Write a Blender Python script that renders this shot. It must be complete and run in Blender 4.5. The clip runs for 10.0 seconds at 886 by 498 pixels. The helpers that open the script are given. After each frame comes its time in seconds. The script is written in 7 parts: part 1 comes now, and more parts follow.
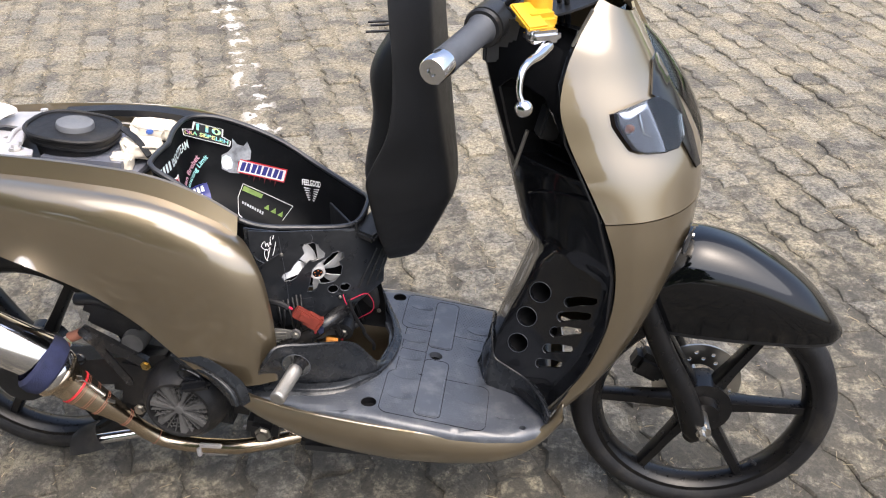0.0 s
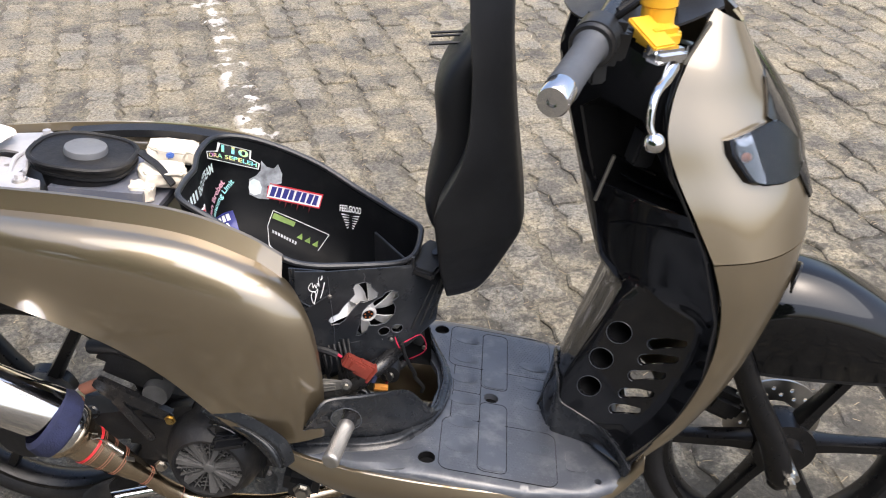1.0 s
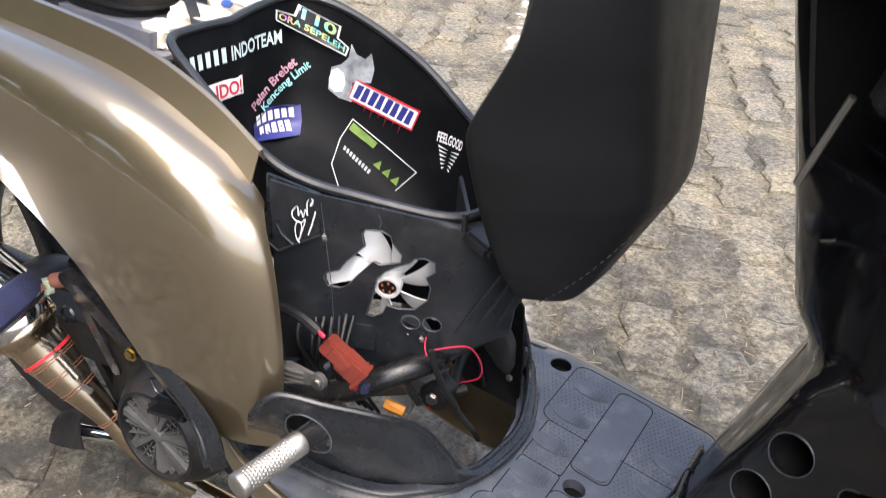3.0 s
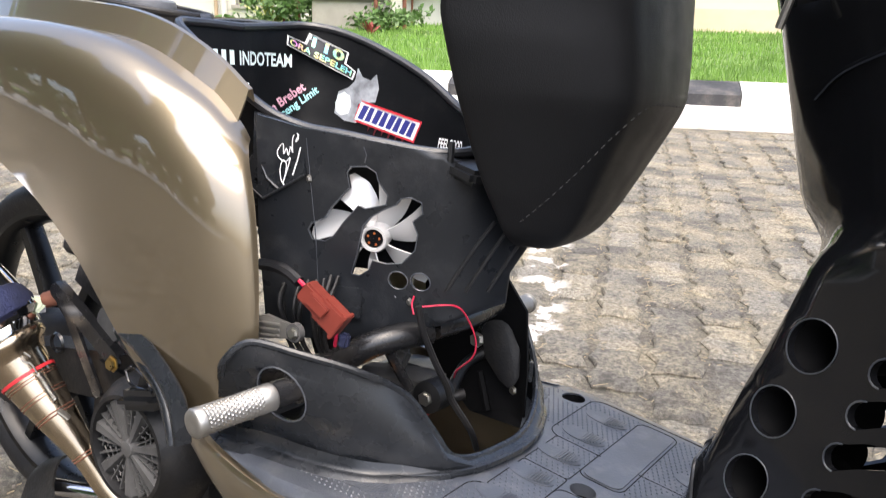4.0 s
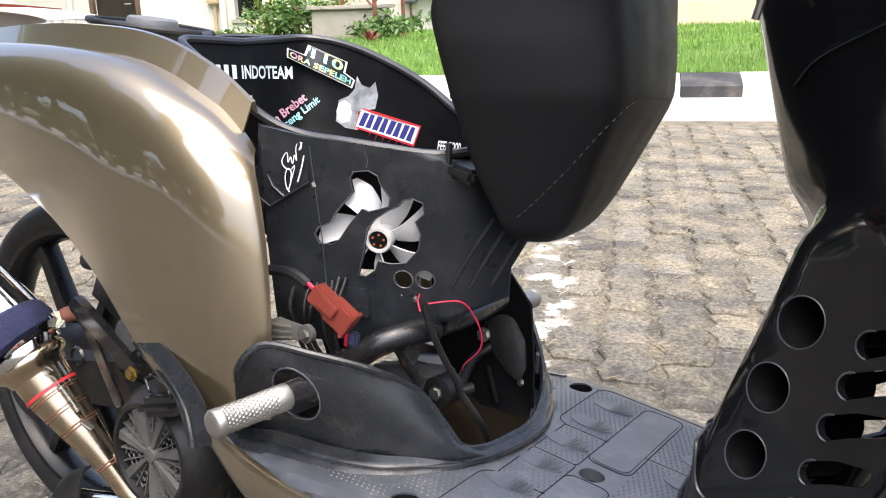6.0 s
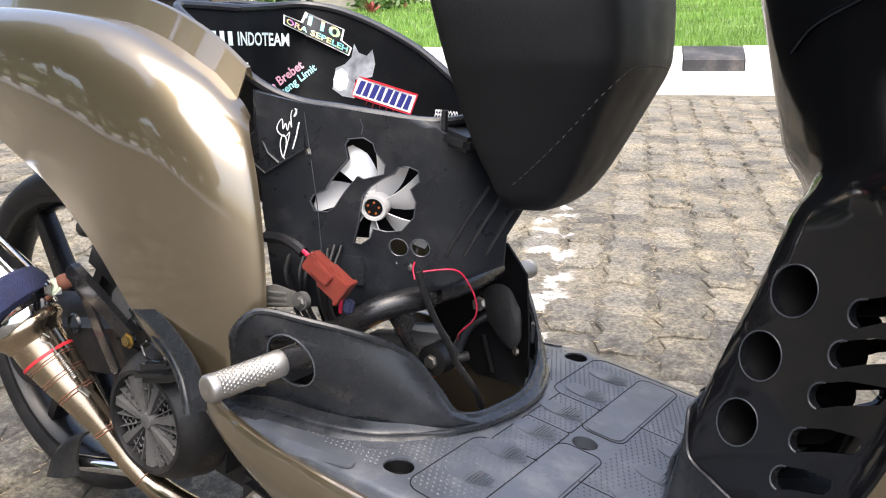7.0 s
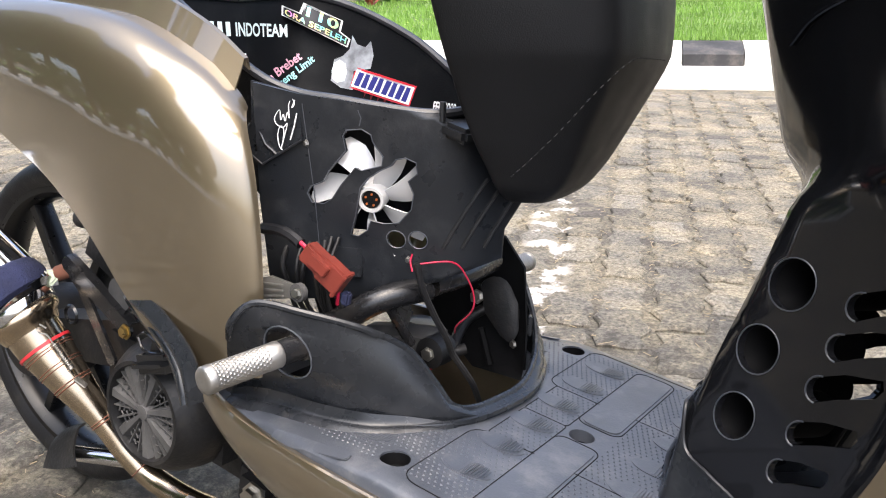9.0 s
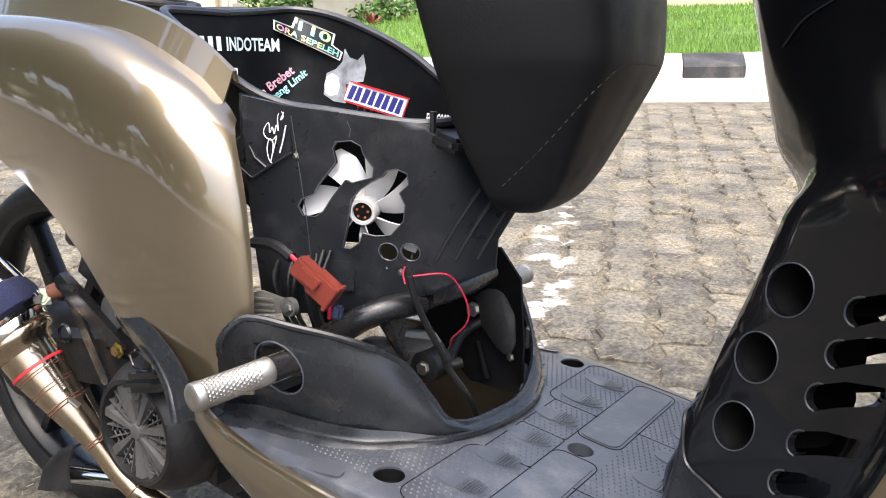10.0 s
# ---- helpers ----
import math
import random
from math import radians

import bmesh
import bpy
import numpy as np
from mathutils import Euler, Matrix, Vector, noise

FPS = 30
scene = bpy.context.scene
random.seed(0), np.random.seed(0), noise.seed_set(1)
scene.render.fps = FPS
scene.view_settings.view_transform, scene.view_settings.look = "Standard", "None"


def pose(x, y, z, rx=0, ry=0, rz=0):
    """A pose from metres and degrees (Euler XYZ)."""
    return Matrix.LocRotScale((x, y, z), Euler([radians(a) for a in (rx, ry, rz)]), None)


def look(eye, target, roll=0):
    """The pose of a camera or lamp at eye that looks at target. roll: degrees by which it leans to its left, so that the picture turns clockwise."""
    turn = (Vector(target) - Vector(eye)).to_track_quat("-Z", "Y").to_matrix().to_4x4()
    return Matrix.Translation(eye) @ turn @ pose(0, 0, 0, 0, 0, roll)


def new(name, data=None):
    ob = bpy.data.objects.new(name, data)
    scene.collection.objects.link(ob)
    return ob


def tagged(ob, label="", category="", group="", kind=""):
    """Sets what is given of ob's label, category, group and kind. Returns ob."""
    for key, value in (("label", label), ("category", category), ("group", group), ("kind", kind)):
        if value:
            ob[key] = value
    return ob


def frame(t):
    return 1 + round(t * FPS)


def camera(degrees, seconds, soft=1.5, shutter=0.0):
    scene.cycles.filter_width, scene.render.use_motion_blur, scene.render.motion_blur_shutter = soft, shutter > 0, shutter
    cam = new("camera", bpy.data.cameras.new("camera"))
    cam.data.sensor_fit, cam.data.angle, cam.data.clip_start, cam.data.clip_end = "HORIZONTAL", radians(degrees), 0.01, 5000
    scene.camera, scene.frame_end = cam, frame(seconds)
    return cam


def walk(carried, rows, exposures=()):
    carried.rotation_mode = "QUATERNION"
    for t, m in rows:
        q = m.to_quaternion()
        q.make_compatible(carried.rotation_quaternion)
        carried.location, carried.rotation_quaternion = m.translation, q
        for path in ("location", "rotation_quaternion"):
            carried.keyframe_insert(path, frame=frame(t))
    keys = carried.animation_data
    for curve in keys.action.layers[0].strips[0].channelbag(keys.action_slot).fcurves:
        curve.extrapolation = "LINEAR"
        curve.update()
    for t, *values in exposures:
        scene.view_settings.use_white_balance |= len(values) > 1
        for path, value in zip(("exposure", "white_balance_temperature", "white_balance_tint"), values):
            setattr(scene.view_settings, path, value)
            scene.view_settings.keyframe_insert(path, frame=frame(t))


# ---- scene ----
from mathutils import geometry
from mathutils.bvhtree import BVHTree

# ---- camera ----
cam = camera(54.0, 10.0, 1.05, 0.25)
PATH = [
    (0, (0.2484, -1.2269, 1.3668), (0.1070, 0.0084, 0.5277), -0.05),
    (0.3, (0.226, -1.204, 1.373), (0.052, 0.448, 0.259), -0.6),
    (0.5, (0.1916, -1.1752, 1.3695), (0.0728, 0.0643, 0.5332), -0.51),
    (0.7, (0.146, -1.135, 1.363), (0.004, 0.509, 0.232), -0.3),
    (1, (0.0773, -1.0695, 1.3375), (0.0001, 0.1601, 0.4819), 0.78),
    (1.2, (0.061, -1.022, 1.311), (-0.059, 0.572, 0.109), -0.2),
    (1.5, (0.1265, -0.9636, 1.2851), (0.0007, 0.1931, 0.3385), 2.20),
    (1.7, (0.209, -0.900, 1.260), (-0.100, 0.617, -0.007), 3.3),
    (2, (0.2528, -0.7894, 1.2274), (-0.1277, 0.3292, 0.3033), 3.79),
    (2.2, (0.250, -0.716, 1.201), (-0.360, 0.804, 0.053), 2.9),
    (2.5, (0.2655, -0.6227, 1.1414), (-0.3065, 0.4743, 0.2932), 1.05),
    (2.7, (0.2598, -0.6182, 1.1047), (-0.3265, 0.4521, 0.2326), 2.43),
    (3.8, (0.3676, -0.6393, 0.7226), (-0.4217, 0.5399, 0.2363), 1.40),
    (4, (0.3734, -0.6583, 0.7284), (-0.4272, 0.5374, 0.3048), 1.09),
    (4.5, (0.3875, -0.6767, 0.7356), (-0.4250, 0.5282, 0.3640), 0.18),
    (5, (0.3909, -0.6748, 0.7330), (-0.4278, 0.5245, 0.3570), -0.41),
    (5.5, (0.3919, -0.6784, 0.7321), (-0.4278, 0.5150, 0.3399), -1.52),
    (7, (0.3988, -0.6756, 0.7249), (-0.4114, 0.5004, 0.2659), -1.35),
    (7.5, (0.3974, -0.6776, 0.7229), (-0.4129, 0.4930, 0.2506), -1.05),
    (8, (0.3976, -0.6747, 0.7226), (-0.4067, 0.4992, 0.2481), -0.87),
    (8.5, (0.3978, -0.6742, 0.7229), (-0.4075, 0.5003, 0.2519), -0.92),
    (9, (0.3985, -0.6740, 0.7229), (-0.4077, 0.5007, 0.2537), -1.05),
    (9.5, (0.4014, -0.6692, 0.7187), (-0.4101, 0.5073, 0.2633), -2.05),
    (10, (0.4024, -0.6598, 0.7144), (-0.4159, 0.5175, 0.2734), -2.00),
]
# the phone opens up a little as it comes down beside the scooter
walk(cam, [(t, look(e, g, r)) for t, e, g, r in PATH], [(0, 1.05), (1.2, 0.96), (2.5, 1.14), (4, 1.28), (10, 1.32)])

# ---- world, sun ----
world = bpy.data.worlds.new("world")
scene.world = world
world.use_nodes = True
wn = world.node_tree.nodes
sky = wn.new("ShaderNodeTexSky")
sky.sky_type = 'NISHITA'
sky.sun_disc = False
sky.sun_elevation, sky.sun_rotation = radians(65.3), radians(136.5)
sky.air_density, sky.dust_density, sky.ozone_density = 0.8, 5.0, 1.0
wn["Background"].inputs[1].default_value = 0.2
world.node_tree.links.new(sky.outputs[0], wn["Background"].inputs[0])
sun_data = bpy.data.lights.new("sun", 'SUN')
sun_data.energy, sun_data.angle, sun_data.color = 1.5, radians(85), (1.0, 0.985, 0.965)
sun = new("sun", sun_data)
sun.matrix_world = look((1.9, -2.0, 6.0), (0, 0, 0))


# ---- materials ----
def material(name, base, rough=0.5, metal=0.0, vary=0.15, scale=8.0, bump=0.0, bump_scale=200.0, spec=0.5,
             coat=0.0, grime=None, grime_amount=0.0, grime_scale=14.0, rough_vary=0.1):
    """A principled surface with two scales of variation: broad tint and fine grain or dirt."""
    m = bpy.data.materials.new(name)
    m.use_nodes = True
    n, l = m.node_tree.nodes, m.node_tree.links
    b = n["Principled BSDF"]
    co = n.new("ShaderNodeTexCoord")
    n1 = n.new("ShaderNodeTexNoise")
    n1.inputs["Scale"].default_value, n1.inputs["Detail"].default_value = scale, 6
    l.new(co.outputs["Object"], n1.inputs["Vector"])
    ramp = n.new("ShaderNodeValToRGB")
    lo = [max(0, c * (1 - vary)) for c in base]
    hi = [min(1, c * (1 + vary)) for c in base]
    ramp.color_ramp.elements[0].color, ramp.color_ramp.elements[1].color = (*lo, 1), (*hi, 1)
    ramp.color_ramp.elements[0].position, ramp.color_ramp.elements[1].position = 0.3, 0.7
    l.new(n1.outputs["Fac"], ramp.inputs["Fac"])
    colour = ramp.outputs["Color"]
    if grime:
        n2 = n.new("ShaderNodeTexNoise")
        n2.inputs["Scale"].default_value, n2.inputs["Detail"].default_value = grime_scale, 9
        n2.inputs["Roughness"].default_value = 0.7
        l.new(co.outputs["Object"], n2.inputs["Vector"])
        r2 = n.new("ShaderNodeValToRGB")
        r2.color_ramp.elements[0].position, r2.color_ramp.elements[1].position = 0.5, 0.75
        r2.color_ramp.elements[1].color = (grime_amount,) * 3 + (1,)
        l.new(n2.outputs["Fac"], r2.inputs["Fac"])
        mix = n.new("ShaderNodeMix")
        mix.data_type = 'RGBA'
        l.new(r2.outputs["Color"], mix.inputs["Factor"])
        l.new(colour, mix.inputs["A"])
        mix.inputs["B"].default_value = (*grime, 1)
        colour = mix.outputs["Result"]
    l.new(colour, b.inputs["Base Color"])
    rr = n.new("ShaderNodeMapRange")
    rr.inputs["To Min"].default_value, rr.inputs["To Max"].default_value = max(0.02, rough - rough_vary), min(1, rough + rough_vary)
    n3 = n.new("ShaderNodeTexNoise")
    n3.inputs["Scale"].default_value, n3.inputs["Detail"].default_value = scale * 5, 5
    l.new(co.outputs["Object"], n3.inputs["Vector"])
    l.new(n3.outputs["Fac"], rr.inputs["Value"])
    l.new(rr.outputs["Result"], b.inputs["Roughness"])
    b.inputs["Metallic"].default_value = metal
    b.inputs["Specular IOR Level"].default_value = spec
    b.inputs["Coat Weight"].default_value = coat
    b.inputs["Coat Roughness"].default_value = 0.05
    if bump:
        n4 = n.new("ShaderNodeTexNoise")
        n4.inputs["Scale"].default_value, n4.inputs["Detail"].default_value = bump_scale, 4
        l.new(co.outputs["Object"], n4.inputs["Vector"])
        bp = n.new("ShaderNodeBump")
        bp.inputs["Strength"].default_value, bp.inputs["Distance"].default_value = bump, 0.002
        l.new(n4.outputs["Fac"], bp.inputs["Height"])
        l.new(bp.outputs["Normal"], b.inputs["Normal"])
    return m


GOLD = material("gold_paint", (0.285, 0.228, 0.147), 0.4, 0.9, 0.05, 3.0, 0.0, coat=1.0, rough_vary=0.02,
                grime=(0.3, 0.25, 0.17), grime_amount=0.07, grime_scale=25)
GOLD.node_tree.nodes["Principled BSDF"].inputs["Coat IOR"].default_value = 2.0
GOLD.node_tree.nodes["Principled BSDF"].inputs["Coat Roughness"].default_value = 0.03
STITCH = material("grey_thread", (0.022, 0.022, 0.024), 0.8, 0.0, 0.1, 60)
BLACK_GLOSS = material("black_gloss", (0.009, 0.0095, 0.0112), 0.09, 0.0, 0.2, 6, rough_vary=0.04, spec=0.5)
BLACK_PLASTIC = material("black_plastic", (0.011, 0.0115, 0.013), 0.42, 0.0, 0.25, 9, 0.12, 500,
                         grime=(0.06, 0.058, 0.055), grime_amount=0.25, grime_scale=22)
GREY_PLASTIC = material("grey_plastic", (0.058, 0.064, 0.077), 0.33, 0.0, 0.2, 10, 0.12, 500, spec=0.8,
                        grime=(0.26, 0.255, 0.25), grime_amount=0.4, grime_scale=26)
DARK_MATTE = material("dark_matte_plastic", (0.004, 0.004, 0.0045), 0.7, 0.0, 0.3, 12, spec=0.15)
TUB_PLASTIC = material("tub_plastic", (0.0045, 0.005, 0.006), 0.5, 0.0, 0.25, 9, 0.1, 500, spec=0.1, grime=(0.03, 0.03, 0.03), grime_amount=0.3)
RUBBER = material("rubber", (0.009, 0.009, 0.0102), 0.5, 0.0, 0.3, 20, 0.2, 300, spec=0.35, grime=(0.08, 0.07, 0.055), grime_amount=0.35)
GRIP_RUBBER = material("grip_rubber", (0.06, 0.065, 0.075), 0.5, 0.0, 0.1, 30, 0.2, 700)
VINYL = material("seat_vinyl", (0.0085, 0.009, 0.0102), 0.5, 0.0, 0.15, 12, 0.22, 900, spec=0.3)
RIM_PLASTIC = material("satin_dark_grey_plastic", (0.02, 0.021, 0.024), 0.34, 0.0, 0.2, 14, 0.1, 500, spec=0.6, grime=(0.09, 0.09, 0.095), grime_amount=0.25, grime_scale=30)
SMOKED_CHROME = material("smoked_reflector", (0.07, 0.07, 0.078), 0.16, 1.0, 0.3, 30)
FRAME_BLACK = material("frame_black", (0.012, 0.012, 0.013), 0.25, 0.0, 0.2, 20, grime=(0.12, 0.1, 0.08), grime_amount=0.3)
WHEEL_BLACK = material("wheel_black", (0.0035, 0.0036, 0.0042), 0.3, 0.0, 0.3, 15, spec=0.35, grime=(0.04, 0.035, 0.03), grime_amount=0.2)
GLOSS_PAINT = material("black_gloss_paint", (0.0018, 0.002, 0.0025), 0.05, 0.0, 0.2, 6, rough_vary=0.02, spec=0.5)
CHROME = material("chrome", (0.75, 0.75, 0.76), 0.12, 1.0, 0.05, 10)
STEEL = material("steel", (0.5, 0.48, 0.44), 0.32, 1.0, 0.15, 18, 0.1, 300, grime=(0.2, 0.15, 0.1), grime_amount=0.3)
ALLOY = material("alloy", (0.37, 0.355, 0.33), 0.42, 0.9, 0.1, 20, 0.1, 300)
BRONZE_PIPE = material("heat_tinted_steel", (0.56, 0.455, 0.33), 0.22, 1.0, 0.14, 14, grime=(0.3, 0.18, 0.1), grime_amount=0.35, grime_scale=14)
ENGINE = material("engine_black", (0.009, 0.009, 0.0098), 0.5, 0.1, 0.4, 30, 0.3, 200, grime=(0.06, 0.052, 0.044), grime_amount=0.5)
ENGINE_GREY = material("dusty_grey_plastic", (0.07, 0.068, 0.066), 0.65, 0.0, 0.25, 40, 0.2, 300)
BROWN_CONN = material("brown_plastic", (0.17, 0.03, 0.02), 0.4, 0.0, 0.15, 30)
RED = material("red_plastic", (0.6, 0.03, 0.04), 0.4, 0.0, 0.1, 30)
RED_WIRE = material("red_wire", (0.5, 0.02, 0.06), 0.35, 0.0, 0.1, 30)
YELLOW = material("yellow_paint", (0.75, 0.42, 0.03), 0.4, 0.3, 0.1, 30)
BRASS = material("brass_plating", (0.5, 0.36, 0.14), 0.3, 1.0, 0.1, 30)
BOLT_GREEN = material("green_passivated_steel", (0.42, 0.44, 0.3), 0.35, 0.9, 0.1, 30)
BLUE_CLOTH = material("navy_cloth", (0.012, 0.016, 0.05), 0.9, 0.0, 0.3, 40, 0.8, 400)
WHITE_CLOTH = material("cream_cloth", (0.66, 0.6, 0.5), 0.9, 0.0, 0.1, 20, 0.6, 120)
WHITE_PLASTIC = material("pale_plastic", (0.72, 0.66, 0.6), 0.4, 0.0, 0.08, 10)
BLACK_SCUFFED = material("scuffed_black_plastic", (0.014, 0.0158, 0.019), 0.27, 0.0, 0.2, 12, 0.06, 500,
                         grime=(0.08, 0.082, 0.088), grime_amount=0.2, grime_scale=18)
FAN_PLASTIC = material("satin_black_plastic", (0.0135, 0.0155, 0.019), 0.3, 0.0, 0.2, 12, 0.1, 500, grime=(0.11, 0.11, 0.115), grime_amount=0.3, grime_scale=16)
COPPER = material("copper", (0.7, 0.2, 0.06), 0.3, 0.6, 0.1, 30)
ORANGE = material("orange_rubber", (0.5, 0.2, 0.03), 0.5, 0.0, 0.1, 30)
TANK_GREY = material("blue_grey_paint", (0.15, 0.16, 0.2), 0.4, 0.2, 0.15, 10, grime=(0.4, 0.36, 0.3), grime_amount=0.4)
GREY_CAP = material("grey_cap", (0.13, 0.135, 0.145), 0.5, 0.0, 0.1, 20, 0.2, 300)
BLUE_CLIP = material("blue_plastic", (0.05, 0.12, 0.4), 0.4, 0.0, 0.1, 20)
STEEL_PALE = material("pale_painted_steel", (0.5, 0.49, 0.5), 0.45, 0.4, 0.15, 20, grime=(0.3, 0.2, 0.12), grime_amount=0.5)
STICKER_DARKRED = material("sticker_dark_red", (0.1, 0.008, 0.012), 0.4, 0.0, 0.1, 20)
STICKER_YELLOW = material("sticker_yellow", (0.4, 0.42, 0.08), 0.4, 0.0, 0.1, 20)
CLEAR_FAN = material("smoked_clear_plastic", (0.68, 0.67, 0.66), 0.2, 0.2, 0.1, 20)
STICKER_WHITE = material("sticker_white", (0.85, 0.85, 0.85), 0.4, 0.0, 0.03, 20)
STICKER_CYAN = material("sticker_cyan", (0.35, 0.75, 0.75), 0.35, 0.2, 0.4, 60)
STICKER_PALE = material("sticker_pale", (0.72, 0.84, 0.84), 0.35, 0.1, 0.2, 60)
STICKER_PINK = material("sticker_pink", (0.75, 0.4, 0.5), 0.35, 0.2, 0.4, 60)
STICKER_RED = material("sticker_red", (0.6, 0.03, 0.05), 0.4, 0.0, 0.05, 20)
STICKER_BLUE = material("sticker_blue", (0.03, 0.035, 0.2), 0.4, 0.0, 0.1, 20)
STICKER_GREEN = material("sticker_green", (0.16, 0.26, 0.05), 0.4, 0.0, 0.3, 60)
STICKER_GREY = material("sticker_grey", (0.3, 0.32, 0.35), 0.4, 0.0, 0.5, 70)
STICKER_BLACK = material("sticker_black", (0.008, 0.008, 0.009), 0.3, 0.0, 0.1, 20)
STRAW = material("straw", (0.34, 0.275, 0.175), 0.8, 0.0, 0.3, 3)
PEBBLE = material("pebble", (0.22, 0.19, 0.155), 0.85, 0.0, 0.4, 6, 0.3, 200)
KERB_WHITE = material("kerb_white_paint", (0.7, 0.68, 0.64), 0.75, 0.0, 0.06, 6, 0.4, 60, grime=(0.4, 0.33, 0.25), grime_amount=0.7, grime_scale=6)
KERB_BLACK = material("kerb_black_paint", (0.035, 0.035, 0.037), 0.7, 0.0, 0.4, 6, 0.4, 60, grime=(0.2, 0.17, 0.14), grime_amount=0.6, grime_scale=6)
WALL_CREAM = material("cream_wall", (0.7, 0.59, 0.43), 0.9, 0.0, 0.05, 1.5, 0.2, 60)
WALL_WHITE = material("white_wall", (0.63, 0.6, 0.55), 0.9, 0.0, 0.06, 1.2, 0.2, 60)
DARK_OPENING = material("dark_wood", (0.02, 0.014, 0.01), 0.5, 0.0, 0.3, 5)
WALL_PLINTH = material("beige_skirting", (0.62, 0.5, 0.36), 0.9, 0.0, 0.1, 2, 0.3, 60)
METER_BEIGE = material("beige_plastic", (0.5, 0.36, 0.24), 0.6, 0.0, 0.1, 8)
DOOR_WOOD = material("door_frame_wood", (0.11, 0.07, 0.045), 0.6, 0.0, 0.25, 6)
CONCRETE = material("concrete", (0.36, 0.33, 0.29), 0.9, 0.0, 0.2, 3, 0.5, 60, grime=(0.15, 0.13, 0.1), grime_amount=0.6, grime_scale=3)
RUST = material("rusty_steel", (0.2, 0.08, 0.05), 0.8, 0.2, 0.4, 20)
GRASS_GROUND = material("lawn_soil", (0.1, 0.17, 0.035), 0.95, 0.0, 0.3, 2.0, 0.9, 20)
GRASS_BLADE = material("grass_blade", (0.14, 0.26, 0.04), 0.7, 0.0, 0.4, 1.5)
LEAF = material("leaf", (0.08, 0.15, 0.035), 0.55, 0.0, 0.4, 6)
LEAF_YELLOW = material("leaf_yellow", (0.4, 0.42, 0.12), 0.55, 0.0, 0.3, 6)
LEAF_RED = material("leaf_red", (0.25, 0.05, 0.04), 0.55, 0.0, 0.3, 6)


def paver_material(name="paver_concrete", sandy=0.42, tone=1.0):
    """Gritty stone: a tint for each piece, grit, sand drifts, dark stains and a worn painted line."""
    m = bpy.data.materials.new(name)
    m.use_nodes = True
    n, l = m.node_tree.nodes, m.node_tree.links
    b = n["Principled BSDF"]
    geo = n.new("ShaderNodeNewGeometry")
    info = n.new("ShaderNodeObjectInfo")
    add = n.new("ShaderNodeMath")
    add.operation = 'ADD'
    l.new(geo.outputs["Random Per Island"], add.inputs[0])
    l.new(info.outputs["Random"], add.inputs[1])
    fr = n.new("ShaderNodeMath")
    fr.operation = 'FRACT'
    l.new(add.outputs[0], fr.inputs[0])
    ramp = n.new("ShaderNodeValToRGB")
    e = ramp.color_ramp.elements
    e[0].color, e[1].color = (0.068 * tone, 0.0625 * tone, 0.055 * tone, 1), (0.158 * tone, 0.146 * tone, 0.126 * tone, 1)
    k = e.new(0.5)
    k.color = (0.108 * tone, 0.099 * tone, 0.085 * tone, 1)
    l.new(fr.outputs[0], ramp.inputs["Fac"])
    pos = geo.outputs["Position"]
    fine = n.new("ShaderNodeTexNoise")
    fine.inputs["Scale"].default_value, fine.inputs["Detail"].default_value, fine.inputs["Roughness"].default_value = 95, 10, 0.85
    l.new(pos, fine.inputs["Vector"])
    broad = n.new("ShaderNodeTexNoise")
    broad.inputs["Scale"].default_value, broad.inputs["Detail"].default_value, broad.inputs["Roughness"].default_value = 5.5, 8, 0.65
    l.new(pos, broad.inputs["Vector"])
    fr2 = n.new("ShaderNodeValToRGB")
    fr2.color_ramp.elements[0].position, fr2.color_ramp.elements[1].position = 0.36, 0.64
    fr2.color_ramp.elements[0].color, fr2.color_ramp.elements[1].color = (0.16, 0.155, 0.145, 1), (2.2, 2.22, 2.16, 1)
    l.new(fine.outputs["Fac"], fr2.inputs["Fac"])
    mul = n.new("ShaderNodeMix")
    mul.data_type, mul.blend_type = 'RGBA', 'MULTIPLY'
    mul.inputs["Factor"].default_value = 1.0
    l.new(fr2.outputs["Color"], mul.inputs["B"])
    br = n.new("ShaderNodeValToRGB")
    br.color_ramp.elements[0].position, br.color_ramp.elements[1].position = sandy, sandy + 0.22
    l.new(broad.outputs["Fac"], br.inputs["Fac"])
    sand = n.new("ShaderNodeMix")
    sand.data_type = 'RGBA'
    l.new(br.outputs["Color"], sand.inputs["Factor"])
    l.new(ramp.outputs["Color"], sand.inputs["A"])
    l.new(sand.outputs["Result"], mul.inputs["A"])
    sand.inputs["B"].default_value = (0.218 * tone, 0.188 * tone, 0.136 * tone, 1)
    # dark moss and stains
    moss = n.new("ShaderNodeTexNoise")
    moss.inputs["Scale"].default_value, moss.inputs["Detail"].default_value, moss.inputs["Roughness"].default_value = 16, 9, 0.75
    l.new(pos, moss.inputs["Vector"])
    mr = n.new("ShaderNodeValToRGB")
    mr.color_ramp.elements[0].position, mr.color_ramp.elements[1].position = 0.53, 0.66
    mr.color_ramp.elements[1].color = (0.8, 0.8, 0.8, 1)
    # dark patches close up away from the kerb, thin out to sand towards it
    side_ = n.new("ShaderNodeVectorMath")
    side_.operation = 'DOT_PRODUCT'
    l.new(pos, side_.inputs[0])
    side_.inputs[1].default_value = (-0.375, 0.927, 0.0)
    grow = n.new("ShaderNodeMapRange")
    grow.inputs["From Min"].default_value, grow.inputs["From Max"].default_value = -0.3, 1.8
